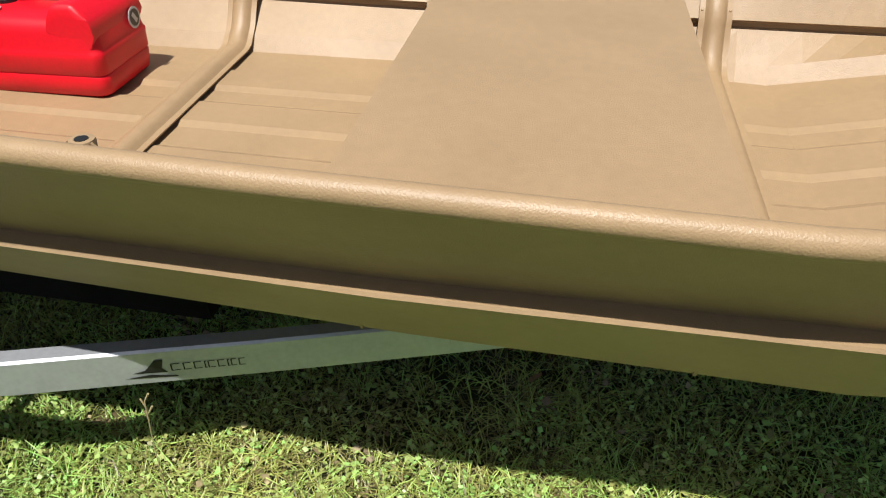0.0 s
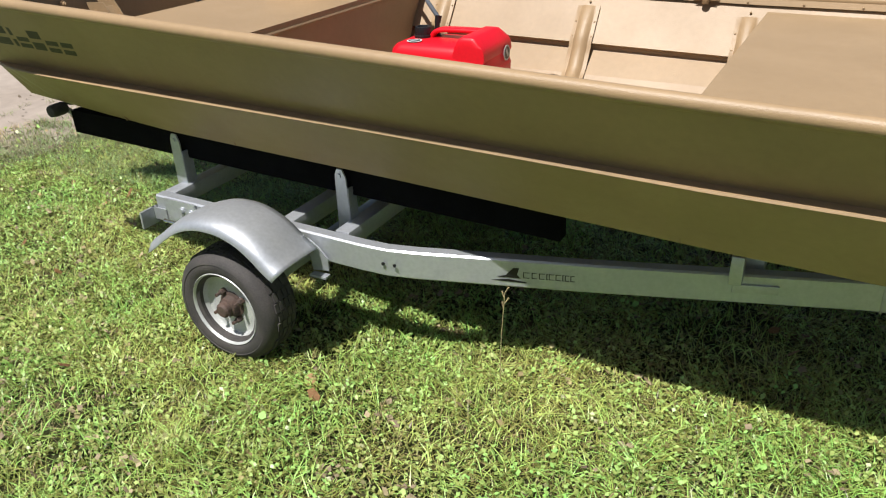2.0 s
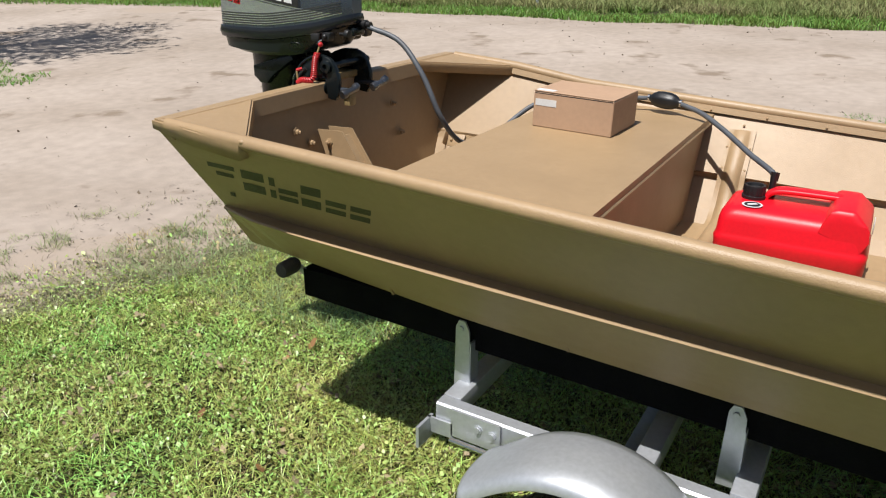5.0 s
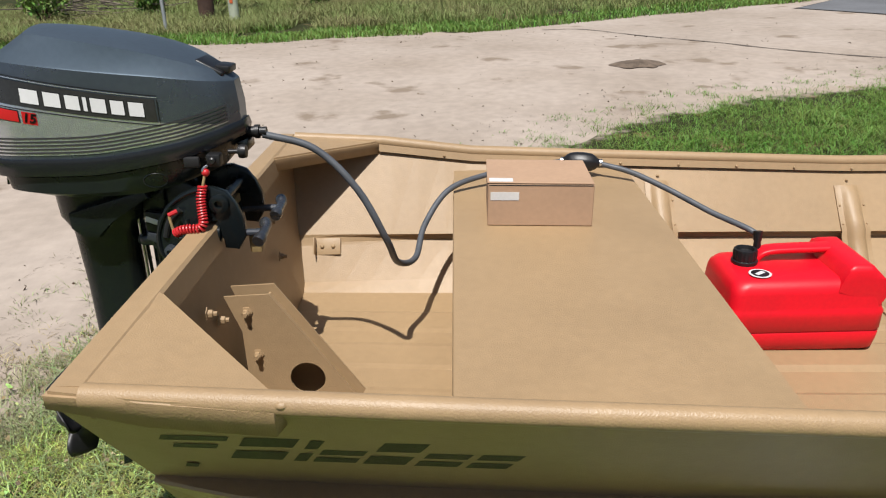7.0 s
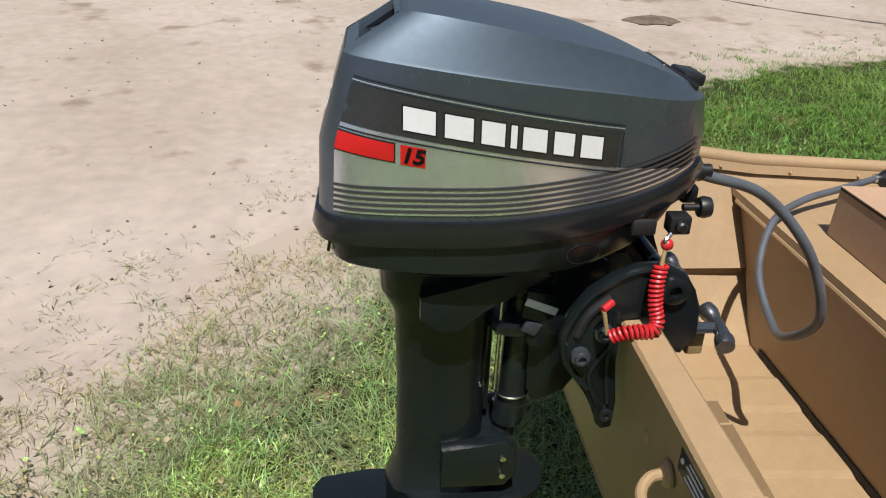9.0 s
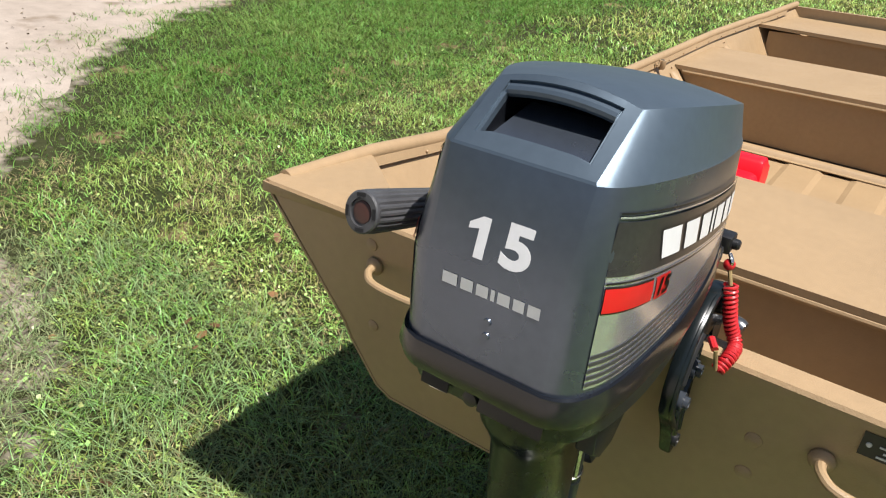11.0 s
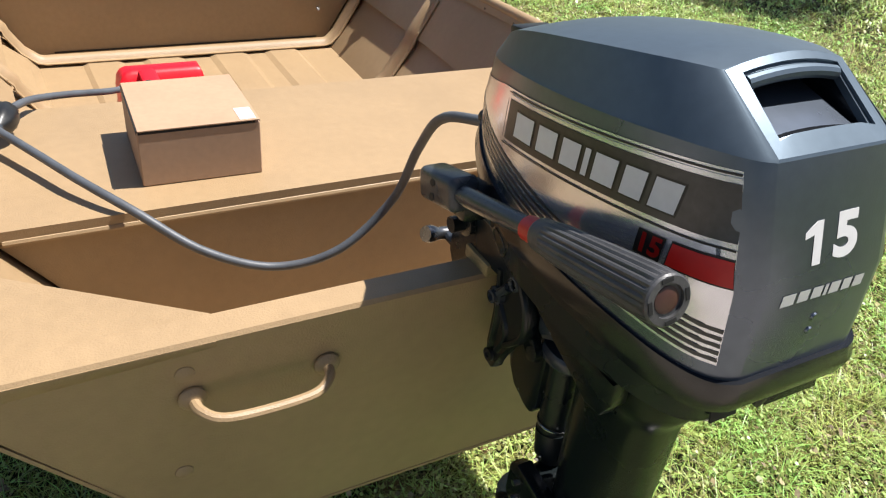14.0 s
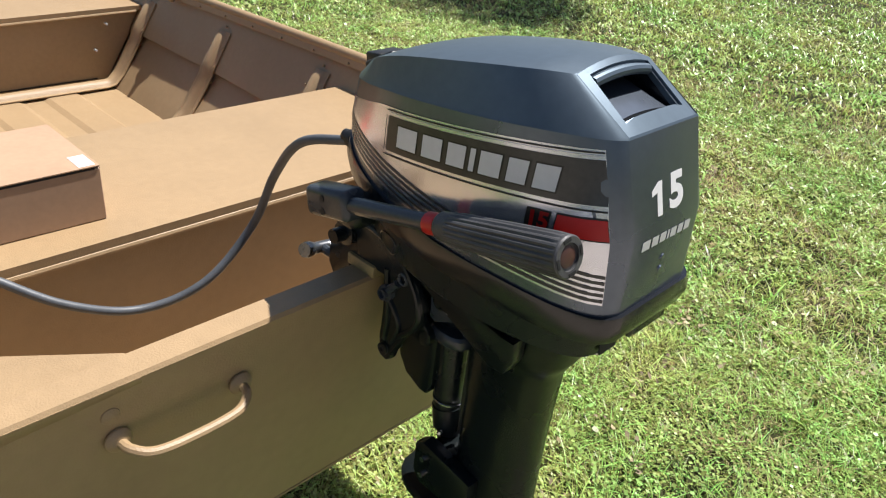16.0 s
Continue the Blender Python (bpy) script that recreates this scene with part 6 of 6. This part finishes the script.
# ---- fuel hose with its primer bulb ----
def hose():
    hs = thing("fuel_hose", "grey rubber fuel hose with a black primer bulb", "hose")
    first = smooth_path([(0.154, 0.039, 1.471), (0.281, 0.055, 1.424), (0.386, 0.044, 1.313), (0.452, 0.063, 1.162), (0.469, 0.178, 1.047), (0.512, 0.312, 1.005), (0.538, 0.453, 1.061), (0.615, 0.571, 1.137), (0.735, 0.657, 1.160), (0.88, 0.729, 1.163), (1.029, 0.802, 1.164)], 10)
    part("hose", tube(first, 0.0098, 12), HOSE, hs)
    second = smooth_path([(1.165, 0.775, 1.156), (1.26, 0.724, 1.138), (1.36, 0.64, 1.104), (1.42, 0.584, 1.080), (1.49, 0.512, 1.052), (1.565, 0.428, 1.032), (1.597, 0.395, 1.018)], 10)
    part("hose", tube(second, 0.0098, 12), HOSE, hs)
    a, b = Vector((1.03, 0.80, 1.166)), Vector((1.16, 0.778, 1.160))
    fr = [0, 0.05, 0.12, 0.22, 0.4, 0.6, 0.78, 0.88, 0.95, 1]
    rr = [0.013, 0.015, 0.024, 0.031, 0.0345, 0.0345, 0.031, 0.024, 0.015, 0.013]
    n = 32
    dd = (b - a).normalized()
    uu = Vector((0, 0, 1))
    ww = dd.cross(uu)
    rings = [[a.lerp(b, f) + (uu * math.cos(2 * math.pi * k / n) + ww * math.sin(2 * math.pi * k / n)) * (r - (0.0016 if k % 4 == 0 and 0.1 < f < 0.9 else 0)) for k in range(n)] for f, r in zip(fr, rr)]
    part("primer_bulb", loft(rings), BLACKP, hs, "black ribbed primer bulb")
    for p in (a, b):
        part("hose_clamp", tube([p - dd * 0.008, p + dd * 0.008], 0.0135, 14), CHROME, hs)
    part("tank_connector", tube([(1.597, 0.396, 1.030), (1.596, 0.388, 1.000)], [0.015, 0.013], 12), BLACKP, hs)


hose()


# ---- lawn, weeds and the far side of the road ----
def blades(name, label, mat, x, y, height, width, lean, rng, category="grass"):
    n = len(x)
    z = gz(x, y)
    a = rng.uniform(0, 2 * math.pi, n)
    b = a + rng.uniform(0.8, 2.4, n)
    h = height * rng.uniform(0.5, 1.25, n) * (0.6 + 0.8 * fold(x + 30, y + 30, 91, 0.11))
    w = width * rng.uniform(0.7, 1.3, n)
    le = lean * rng.uniform(0.3, 1.4, n) * h
    dx, dy = np.cos(a), np.sin(a)
    lx, ly = np.cos(b), np.sin(b)
    v = np.empty((n, 5, 3))
    v[:, 0] = np.stack([x - dx * w / 2, y - dy * w / 2, z - 0.004], -1)
    v[:, 1] = np.stack([x + dx * w / 2, y + dy * w / 2, z - 0.004], -1)
    v[:, 2] = np.stack([x + dx * w * 0.42 + lx * le * 0.35, y + dy * w * 0.42 + ly * le * 0.35, z + h * 0.6], -1)
    v[:, 3] = np.stack([x - dx * w * 0.42 + lx * le * 0.35, y - dy * w * 0.42 + ly * le * 0.35, z + h * 0.6], -1)
    v[:, 4] = np.stack([x + lx * le, y + ly * le, z + h * rng.uniform(0.75, 1.0, n)], -1)
    k = np.arange(n)[:, None] * 5
    me = bpy.data.meshes.new(name)
    loops = np.concatenate([k + [0, 1, 2, 3], k + [3, 2, 4]], 1).ravel()
    me.vertices.add(5 * n)
    me.vertices.foreach_set("co", v.ravel())
    me.loops.add(len(loops))
    me.loops.foreach_set("vertex_index", loops.astype(np.int32))
    me.polygons.add(2 * n)
    st = np.stack([np.arange(n) * 7, np.arange(n) * 7 + 4], 1).ravel()
    me.polygons.foreach_set("loop_start", st.astype(np.int32))
    me.update(calc_edges=True)
    me.validate()
    me.materials.append(mat)
    return tagged(new(name, me), label, category, kind="stuff")


def leaves(name, label, mat, x, y, size, up, rng, lift=0.0, category="weeds", sides=5):
    n = len(x)
    z = gz(x, y) + (0.004 + rng.rand(n) ** 0.7 * up) * (0.5 + fold(x + 30, y + 30, 91, 0.11)) + lift
    a = rng.uniform(0, 2 * math.pi, n)
    s = size * rng.uniform(0.5, 1.4, n)
    tx, ty = rng.normal(0, 0.5, n), rng.normal(0, 0.5, n)
    k = np.arange(sides) * 2 * math.pi / sides
    cx = np.cos(a[:, None] + k) * s[:, None]
    cy = np.sin(a[:, None] + k) * s[:, None] * 0.8
    v = np.stack([x[:, None] + cx, y[:, None] + cy, z[:, None] + cx * tx[:, None] + cy * ty[:, None]], -1)
    me = bpy.data.meshes.new(name)
    me.vertices.add(sides * n)
    me.vertices.foreach_set("co", v.ravel())
    me.loops.add(sides * n)
    me.loops.foreach_set("vertex_index", np.arange(sides * n, dtype=np.int32))
    me.polygons.add(n)
    me.polygons.foreach_set("loop_start", (np.arange(n) * sides).astype(np.int32))
    me.update(calc_edges=True)
    me.validate()
    me.materials.append(mat)
    return tagged(new(name, me), label, category, kind="stuff")


def scatter(x0, x1, y0, y1, density, rng):
    n = int((x1 - x0) * (y1 - y0) * density)
    return rng.uniform(x0, x1, n), rng.uniform(y0, y1, n)


def soft(x, y, x0, x1, y0, y1, rng, band=0.9):
    """Thins a patch towards its border, so that patches melt into each other."""
    e = np.minimum(np.minimum(x - x0, x1 - x), np.minimum(y - y0, y1 - y)) + 0.5 * (fold(x + 70, y + 70, 45, 0.6) - 0.5)
    return rng.rand(len(x)) < np.clip(e / band, 0.0, 1)


def lawn():
    rng = np.random.RandomState(11)
    x, y = scatter(-20, 24, -18, 12, 330, rng)
    keep = (road_depth(x, y) < -0.6 - 0.6 * rng.rand(len(x))) & (rng.rand(len(x)) < 0.35 + 0.8 * fold(x + 20, y + 20, 3, 0.45)) & ~((x > -1.8) & (x < 4.8) & (y > -1.8) & (y < 3.5))
    for mat, near in ((BLADE, y <= 2.6), (LUSH, y > 2.6)):
        blades("lawn_grass", "short mown green grass of mixed lengths", mat, x[keep & near], y[keep & near], 0.055, 0.013, 1.7, rng)
    x, y = scatter(-20, 24, -18, 12, 140, rng)
    keep = (road_depth(x, y) < -0.6 - 0.6 * rng.rand(len(x))) & (fold(x + 20, y + 20, 8, 0.35) > 0.4) & (y < 2.6) & ~((x > -1.8) & (x < 4.8) & (y > -1.8) & (y < 3.5))
    leaves("clover", "small round clover and broad-leaved weeds in the lawn", CLOVER, x[keep], y[keep], 0.018, 0.03, rng, sides=4)
    zones = [(-2.9, 5.8, -2.8, 1.6, 8600, 0.046, 0.0041), (-3.4, 6.8, 0.6, 4.6, 3800, 0.042, 0.0046), (4.8, 11.4, -6.4, 1.4, 1300, 0.055, 0.008), (-2.4, 5.8, -6.6, -1.8, 3600, 0.045, 0.0052),
             (-0.2, 9.4, 3.8, 8.6, 4200, 0.050, 0.0052), (6.2, 14.4, 0.6, 8.4, 700, 0.06, 0.010), (-3.6, -0.8, -4.6, -1.8, 900, 0.05, 0.006), (-0.6, 11.4, -12, -6.0, 500, 0.06, 0.014)]
    for x0, x1, y0, y1, dens, h, w in zones:
        x, y = scatter(x0, x1, y0, y1, dens, rng)
        f = fold(x + 20, y + 20, 3, 0.45) * 0.6 + fold(x + 20, y + 20, 5, 0.16) * 0.4
        d = -road_depth(x, y)
        # thin straggling grass at the edge of the sand
        keep = rng.rand(len(x)) < np.clip((d + 0.05 + 0.5 * (fold(x + 20, y + 20, 6, 0.3) - 0.5)) / 0.95, 0, 1) ** 1.3 * (0.25 + 1.1 * f)
        keep &= soft(x, y, x0, x1, y0, y1, rng)
        keep |= (d > -0.5) & (d < 0.5) & (fold(x + 20, y + 20, 9, 0.13) > 0.68) & (rng.rand(len(x)) < 0.3)
        thin = (d < 0.55 + 0.9 * fold(x + 20, y + 20, 44, 0.5)) & (x < 0.5)
        far = y > 3.3 + 0.8 * fold(x + 20, y + 20, 49, 0.5)
        near_mat = PORTG if y0 > 0.5 and x0 < 0 else BLADE
        for mat, pick in ((near_mat, keep & ~thin & ~far), (LUSH, keep & ~thin & far), (EDGEG, keep & thin)):
            if pick.any():
                blades("lawn_grass", "short mown green grass of mixed lengths", mat, x[pick], y[pick], h, w, 1.9, rng)
    for x0, x1, y0, y1, dens, s in ((-2.8, 5.8, -2.8, 1.4, 5200, 0.0072), (-3.4, 6.9, 0.6, 4.4, 2700, 0.0083), (-2.4, 5.8, -6.4, -1.8, 3300, 0.0100), (4.8, 10.4, -6.4, 1.4, 900, 0.014), (-0.4, 11.4, -12, -5.6, 350, 0.018)):
        x, y = scatter(x0, x1, y0, y1, dens, rng)
        f = fold(x + 20, y + 20, 8, 0.35) * 0.6 + fold(x + 20, y + 20, 18, 0.09) * 0.4
        keep = (road_depth(x, y) < -0.25 - 0.7 * rng.rand(len(x))) & (f > 0.36) & soft(x, y, x0, x1, y0, y1, rng)
        keep &= rng.rand(len(x)) < np.where((x < 0.7) & (y > 0.2), 0.16, np.where(y > 2.6, 0.06, np.where(y > 0.8, 0.32, 1.0)))
        leaves("clover", "small round clover and broad-leaved weeds in the lawn", CLOVER, x[keep], y[keep], s, 0.036, rng, sides=4)
    # longer soft blades behind the motor
    x, y = scatter(-2.4, 0.9, 0.1, 3.2, 2600, rng)
    d = -road_depth(x, y)
    keep = (d > 0.25) & (rng.rand(len(x)) < np.clip((d - 0.1) / 1.2, 0, 1) * (0.3 + 0.9 * fold(x + 20, y + 20, 47, 0.3)))
    blades("long_grass", "longer soft green blades lying over in the lawn", LUSH2, x[keep], y[keep], 0.075, 0.0042, 2.1, rng)
    # pale dry patches in the open lawn
    x, y = scatter(-0.6, 6.0, -7.0, -1.5, 1500, rng)
    keep = fold(x + 20, y + 20, 57, 0.33) * 0.6 + fold(x + 20, y + 20, 58, 0.12) * 0.4 > 0.49
    blades("dry_straw", "dry straw-coloured blades among the grass", DRY, x[keep], y[keep], 0.040, 0.0050, 2.4, rng)
    # broad weeds, and yellowing and brown leaves
    x, y = scatter(-2.2, 5.4, -2.6, 1.2, 70, rng)
    keep = (road_depth(x, y) < -0.1) & (fold(x + 20, y + 20, 28, 0.3) > 0.5)
    leaves("broad_weeds", "larger pale green weed leaves in the lawn", CLOVER, x[keep], y[keep], 0.011, 0.040, rng, sides=6)
    x, y = scatter(-2.2, 5.4, -3.2, 1.2, 110, rng)
    f = fold(x + 20, y + 20, 13, 0.3)
    keep = ~inside(x, y, ROAD_POLY) & (f > 0.5)
    leaves("dry_leaves", "scattered dry brown leaves and bits in the grass", DRY, x[keep], y[keep], 0.011, 0.035, rng, category="leaves", sides=4)
    x, y = scatter(-2.2, 5.4, -3.2, 3.0, 2.2, rng)
    keep = road_depth(x, y) < -0.4
    leaves("fallen_leaves", "a few fallen orange and red-brown leaves in the grass", material("orange_brown_leaves", (0.40, 0.19, 0.09), 0.6, vary=0.2, island=0.4, leaf=0.3), x[keep], y[keep], 0.022, 0.03, rng, 0.012, "leaves", 5)
    # worn brownish spots
    x, y = scatter(-2.2, 5.4, -4.5, 1.2, 700, rng)
    keep = (road_depth(x, y) < -0.3) & (fold(x + 20, y + 20, 23, 0.12) > 0.74)
    leaves("dry_bits", "brown bits and dead clippings in worn spots", material("brown_clippings", (0.40, 0.30, 0.19), 0.8, vary=0.2, island=0.5), x[keep], y[keep], 0.012, 0.03, rng, 0.006, "leaves", 4)
    x, y = scatter(-2.2, 5.4, -4.5, 4, 1700, rng)
    keep = ~inside(x, y, ROAD_POLY) & (fold(x + 20, y + 20, 17, 0.28) * 0.65 + fold(x + 20, y + 20, 19, 0.1) * 0.35 > 0.51)
    blades("dry_straw", "dry straw-coloured blades among the grass", DRY, x[keep], y[keep], 0.026, 0.004, 2.6, rng)


lawn()


def road_island():
    """A thin patch of grass growing out of the sandy road."""
    rng = np.random.RandomState(31)
    n = 2600
    r, a = rng.rand(n) ** 0.6, rng.uniform(0, 2 * math.pi, n)
    x, y = -9.6 + 2.0 * r * np.cos(a) - 0.5 * r * np.sin(a), 3.3 + 0.75 * r * np.sin(a) + 0.35 * r * np.cos(a)
    keep = fold(x + 40, y + 40, 33, 0.4) > 0.3
    blades("road_grass", "thin patch of green grass growing in the sandy road", LUSH, x[keep], y[keep], 0.07, 0.014, 1.4, rng)


road_island()


def roadside():
    rng = np.random.RandomState(21)
    # low green verge beyond the road, then tall weeds and brush
    fe = np.array(FAR_EDGE)
    for lo, hi, dens, h, w, mat, nm, lab in ((0.1, 2.6, 420, 0.12, 0.016, LUSH, "verge_grass", "green grass verge along the far side of the road"), (1.4, 12.0, 360, 0.24, 0.014, TALL, "tall_weeds", "tall pale green and straw weeds past the road")):
        n = int(40 * (hi - lo) * dens)
        u = rng.uniform(0, 1, n)
        t = np.linspace(0, 1, len(fe))
        bx, by = np.interp(u, t, fe[:, 0]), np.interp(u, t, fe[:, 1])
        d = rng.uniform(lo, hi, n)
        x, y = bx - 0.4 * d, by + 0.92 * d
        keep = fold(x + 60, y + 20, 31, 0.9) > 0.25
        blades(nm, lab, mat, x[keep], y[keep], h, w, 0.9, rng)


def posts():
    """The pole, the grey stake and the pale marker across the road."""
    def up(name, label, cat, x, y, r, h, mat, top=None):
        z = float(gz(x, y))
        return tagged(part(name, tube([(x, y, z - 0.05), (x, y, z + h * 0.5), (x, y, z + h)], [r, r * 0.97, top or r * 0.9], 14), mat), label, cat)
    up("utility_pole", "dark brown wooden utility pole standing in the verge", "pole", -5.05, 16.2, 0.18, 7.5, BARK)
    up("sign_stake", "thin grey metal stake in the verge grass", "post", -5.2, 13.9, 0.035, 2.6, GALV)
    mk = up("marker_post", "pale green plastic marker post with an orange patch", "post", -4.2, 15.4, 0.115, 0.72, POSTW)
    z = float(gz(-4.2, 15.4))
    part("cap", lathe([(0.125, 0), (0.125, 0.03), (0.09, 0.045)], pose(-4.2, 15.4, z + 0.71), 16), POSTW, mk)
    part("orange_patch", block((-4.24, 15.282, z + 0.48), (-4.17, 15.287, z + 0.58)), material("orange_mark", (0.75, 0.16, 0.05), 0.6), mk)


def litter():
    """Dry bits strewn on the sand, and a dark damp heap."""
    rng = np.random.RandomState(5)
    x, y = scatter(-8, 9, -3, 12, 14, rng)
    d = road_depth(x, y)
    keep = (d > -0.1) & (rng.rand(len(x)) < np.where(d < 1.0, 0.9, 0.22))
    x, y = x[keep], y[keep]
    leaves("road_litter", "dark dry bits and stalks lying on the sandy road", material("dark_dry_litter", (0.22, 0.165, 0.12), 0.9, vary=0.2, island=0.4), x, y, 0.013, 0.004, rng, 0.012, "litter", 4)
    x, y = scatter(-4, 3, -2, 6, 160, rng)
    d = road_depth(x, y)
    keep = (d > -0.3) & (d < 0.9) & (fold(x + 9, y + 9, 71, 0.3) > 0.5)
    blades("dead_stalks", "thin dead grass stalks at the sandy edge", material("grey_brown_stalks", (0.25, 0.19, 0.13), 0.9, vary=0.2, island=0.4), x[keep], y[keep], 0.03, 0.004, 3.2, rng)
    bm = bmesh.new()
    cx, cy = 3.1, 8.30
    z = float(gz(cx, cy))
    rings = []
    for r, h in ((1.0, 0.004), (0.75, 0.03), (0.4, 0.05), (0.05, 0.055)):
        rings.append([(cx - 0.05 + (0.31 + 0.16 * max(0, -math.cos(a)) ** 6) * r * (1 + 0.2 * math.sin(3 * a + 1)) * math.cos(a), cy + 0.24 * r * (1 + 0.25 * math.sin(5 * a)) * math.sin(a), z + h * 1.3 + 0.008) for a in np.linspace(0, 2 * math.pi, 22, endpoint=False)])
    loft(rings, bm)
    tagged(part("dirt_mound", bm, material("dark_damp_dirt", (0.17, 0.125, 0.09), 0.9, vary=0.25, scale=9, bump=0.6, bump_scale=60)), "small dark heap of damp dirt on the road", "dirt")


roadside()
posts()
litter()


def seed_stalk(x, y, h, lean):
    """A single dry grass stalk with a small forked head."""
    z = float(gz(x, y))
    bm = tube(smooth_path([(x, y, z - 0.01), (x + lean * 0.3, y, z + h * 0.5), (x + lean, y + 0.01, z + h)], 4), 0.0014, 5)
    top = Vector((x + lean, y + 0.01, z + h))
    for k in range(4):
        tube([top - Vector((lean * 0.1 * k, 0, 0.022 * k)), top + Vector((0.012 * (-1) ** k, 0.004, 0.022 - 0.020 * k))], [0.0014, 0.0026], 5, bm)
    tagged(part("grass_stalk", bm, DRY), "thin pale dry grass stalk standing above the lawn", "grass", "stalks in the lawn")


for sx, sy, sh, sl in ((2.365, -0.68, 0.39, 0.015), (2.9, -1.15, 0.13, -0.02), (3.4, -1.2, 0.12, 0.03), (2.1, -1.05, 0.11, 0.02), (3.9, -0.9, 0.13, 0.02)):
    seed_stalk(sx, sy, sh, sl)


def bush(x, y, r, h, seed):
    rng = np.random.RandomState(seed)
    b = thing("roadside_bush", "leafy green bush among weeds beyond the road", "bush", "bushes past the road")
    z = float(gz(x, y))
    bm = bmesh.new()
    tips = []
    for k in range(9):
        a, e = rng.uniform(0, 2 * math.pi), rng.uniform(0.3, 1.0)
        tip = Vector((x + r * e * math.cos(a), y + r * e * math.sin(a), z + h * rng.uniform(0.6, 1.0)))
        tube([(x, y, z - 0.02), Vector((x, y, z)).lerp(tip, 0.5) + Vector((0, 0, 0.1 * h)), tip], [0.02, 0.012, 0.004], 5, bm)
        tips.append(tip)
    part("stems", bm, BARK, b)
    v, f = [], []
    for k in range(900):
        tip = tips[rng.randint(len(tips))]
        c = Vector((x, y, z + 0.1 * h)).lerp(tip, rng.uniform(0.45, 1.05)) + Vector(rng.normal(0, 0.13 * r, 3))
        s = rng.uniform(0.03, 0.075)
        m = Euler(rng.uniform(0, 6.28, 3)).to_matrix()
        i = len(v)
        v += [c + m @ Vector(q) * s for q in ((-1, 0, 0), (0, -0.5, 0.1), (1.2, 0, 0), (0, 0.5, 0.1))]
        f.append((i, i + 1, i + 2, i + 3))
    me = bpy.data.meshes.new("foliage")
    me.from_pydata(v, [], f)
    me.materials.append(BUSH)
    o = new("foliage", me)
    o.parent = b


for k, (bx, by, r, h) in enumerate(((-11.5, 17.5, 0.9, 0.8), (-9.4, 17.2, 0.8, 0.9), (-13.5, 16.0, 1.0, 0.9), (-7.2, 18.5, 0.5, 0.7), (-5.8, 19.2, 0.6, 0.8), (-3.0, 19.5, 0.5, 0.6), (-15.5, 15.0, 1.1, 1.1))):
    bush(bx, by, r, h, 40 + k)


def brush_pile():
    rng = np.random.RandomState(77)
    bm = bmesh.new()
    for k in range(70):
        x, y = -8.6 + rng.normal(0, 1.0), 18.6 + rng.normal(0, 0.5)
        z = float(gz(x, y)) + rng.uniform(0.02, 0.5)
        a, l = rng.uniform(0, 3.14), rng.uniform(0.5, 1.6)
        d = Vector((math.cos(a) * l, math.sin(a) * l * 0.6, rng.normal(0, 0.15)))
        tube([Vector((x, y, z)) - d / 2, Vector((x, y, z)) + d / 2], [rng.uniform(0.012, 0.03), 0.008], 5, bm)
    tagged(part("brush_pile", bm, material("grey_dead_wood", (0.20, 0.165, 0.125), 0.9, vary=0.25, island=0.3)), "heap of grey dead branches in the weeds", "brush", kind="stuff")


brush_pile()


def tree(x, y, cx, cy, cz, r, seed):
    """A tree beyond the edge of the scene: leaning trunk, limbs and an open crown of leaf sprays."""
    rng = np.random.RandomState(seed)
    t = thing("shade_tree", "leafy tree whose broken shade falls on the ground", "tree", "trees round the place")
    top = Vector((cx, cy, cz))
    root = Vector((x, y, float(gz(x, y)) - 0.1))
    fork = root.lerp(top, 0.62) + Vector((0, 0, 0.6))
    part("trunk", tube(smooth_path([root, root.lerp(fork, 0.5) + Vector((0.1, 0.1, 0.4)), fork], 5), list(np.linspace(0.20, 0.11, 11)), 10), BARK, t)
    bm = bmesh.new()
    ends = []
    for k in range(16):
        d = Vector(rng.normal(0, 1, 3)).normalized()
        e = top + Vector((d.x * r, d.y * r, d.z * r * 0.6)) * rng.uniform(0.5, 1)
        tube(smooth_path([fork, fork.lerp(e, 0.5) + Vector((0, 0, 0.3)), e], 3), list(np.linspace(0.07, 0.015, 7)), 6, bm)
        ends += [fork.lerp(e, 0.7), e, e + Vector(rng.normal(0, 0.3, 3))]
    part("limbs", bm, BARK, t)
    v, f = [], []
    for k in range(5200):
        c = ends[rng.randint(len(ends))] + Vector(rng.normal(0, 0.32, 3))
        s = rng.uniform(0.05, 0.11)
        m = Euler(rng.uniform(0, 6.28, 3)).to_matrix()
        i = len(v)
        v += [c + m @ Vector(q) * s for q in ((-1, 0, 0), (0, -0.5, 0.1), (1.2, 0, 0), (0, 0.5, 0.1))]
        f.append((i, i + 1, i + 2, i + 3))
    me = bpy.data.meshes.new("crown")
    me.from_pydata(v, [], f)
    me.materials.append(BUSH)
    new("crown", me).parent = t


tree(-12.4, 0.6, -11.0, 2.2, 7.2, 2.0, 3)
tree(6.6, -13.4, 5.3, -10.6, 8.2, 1.35, 4)
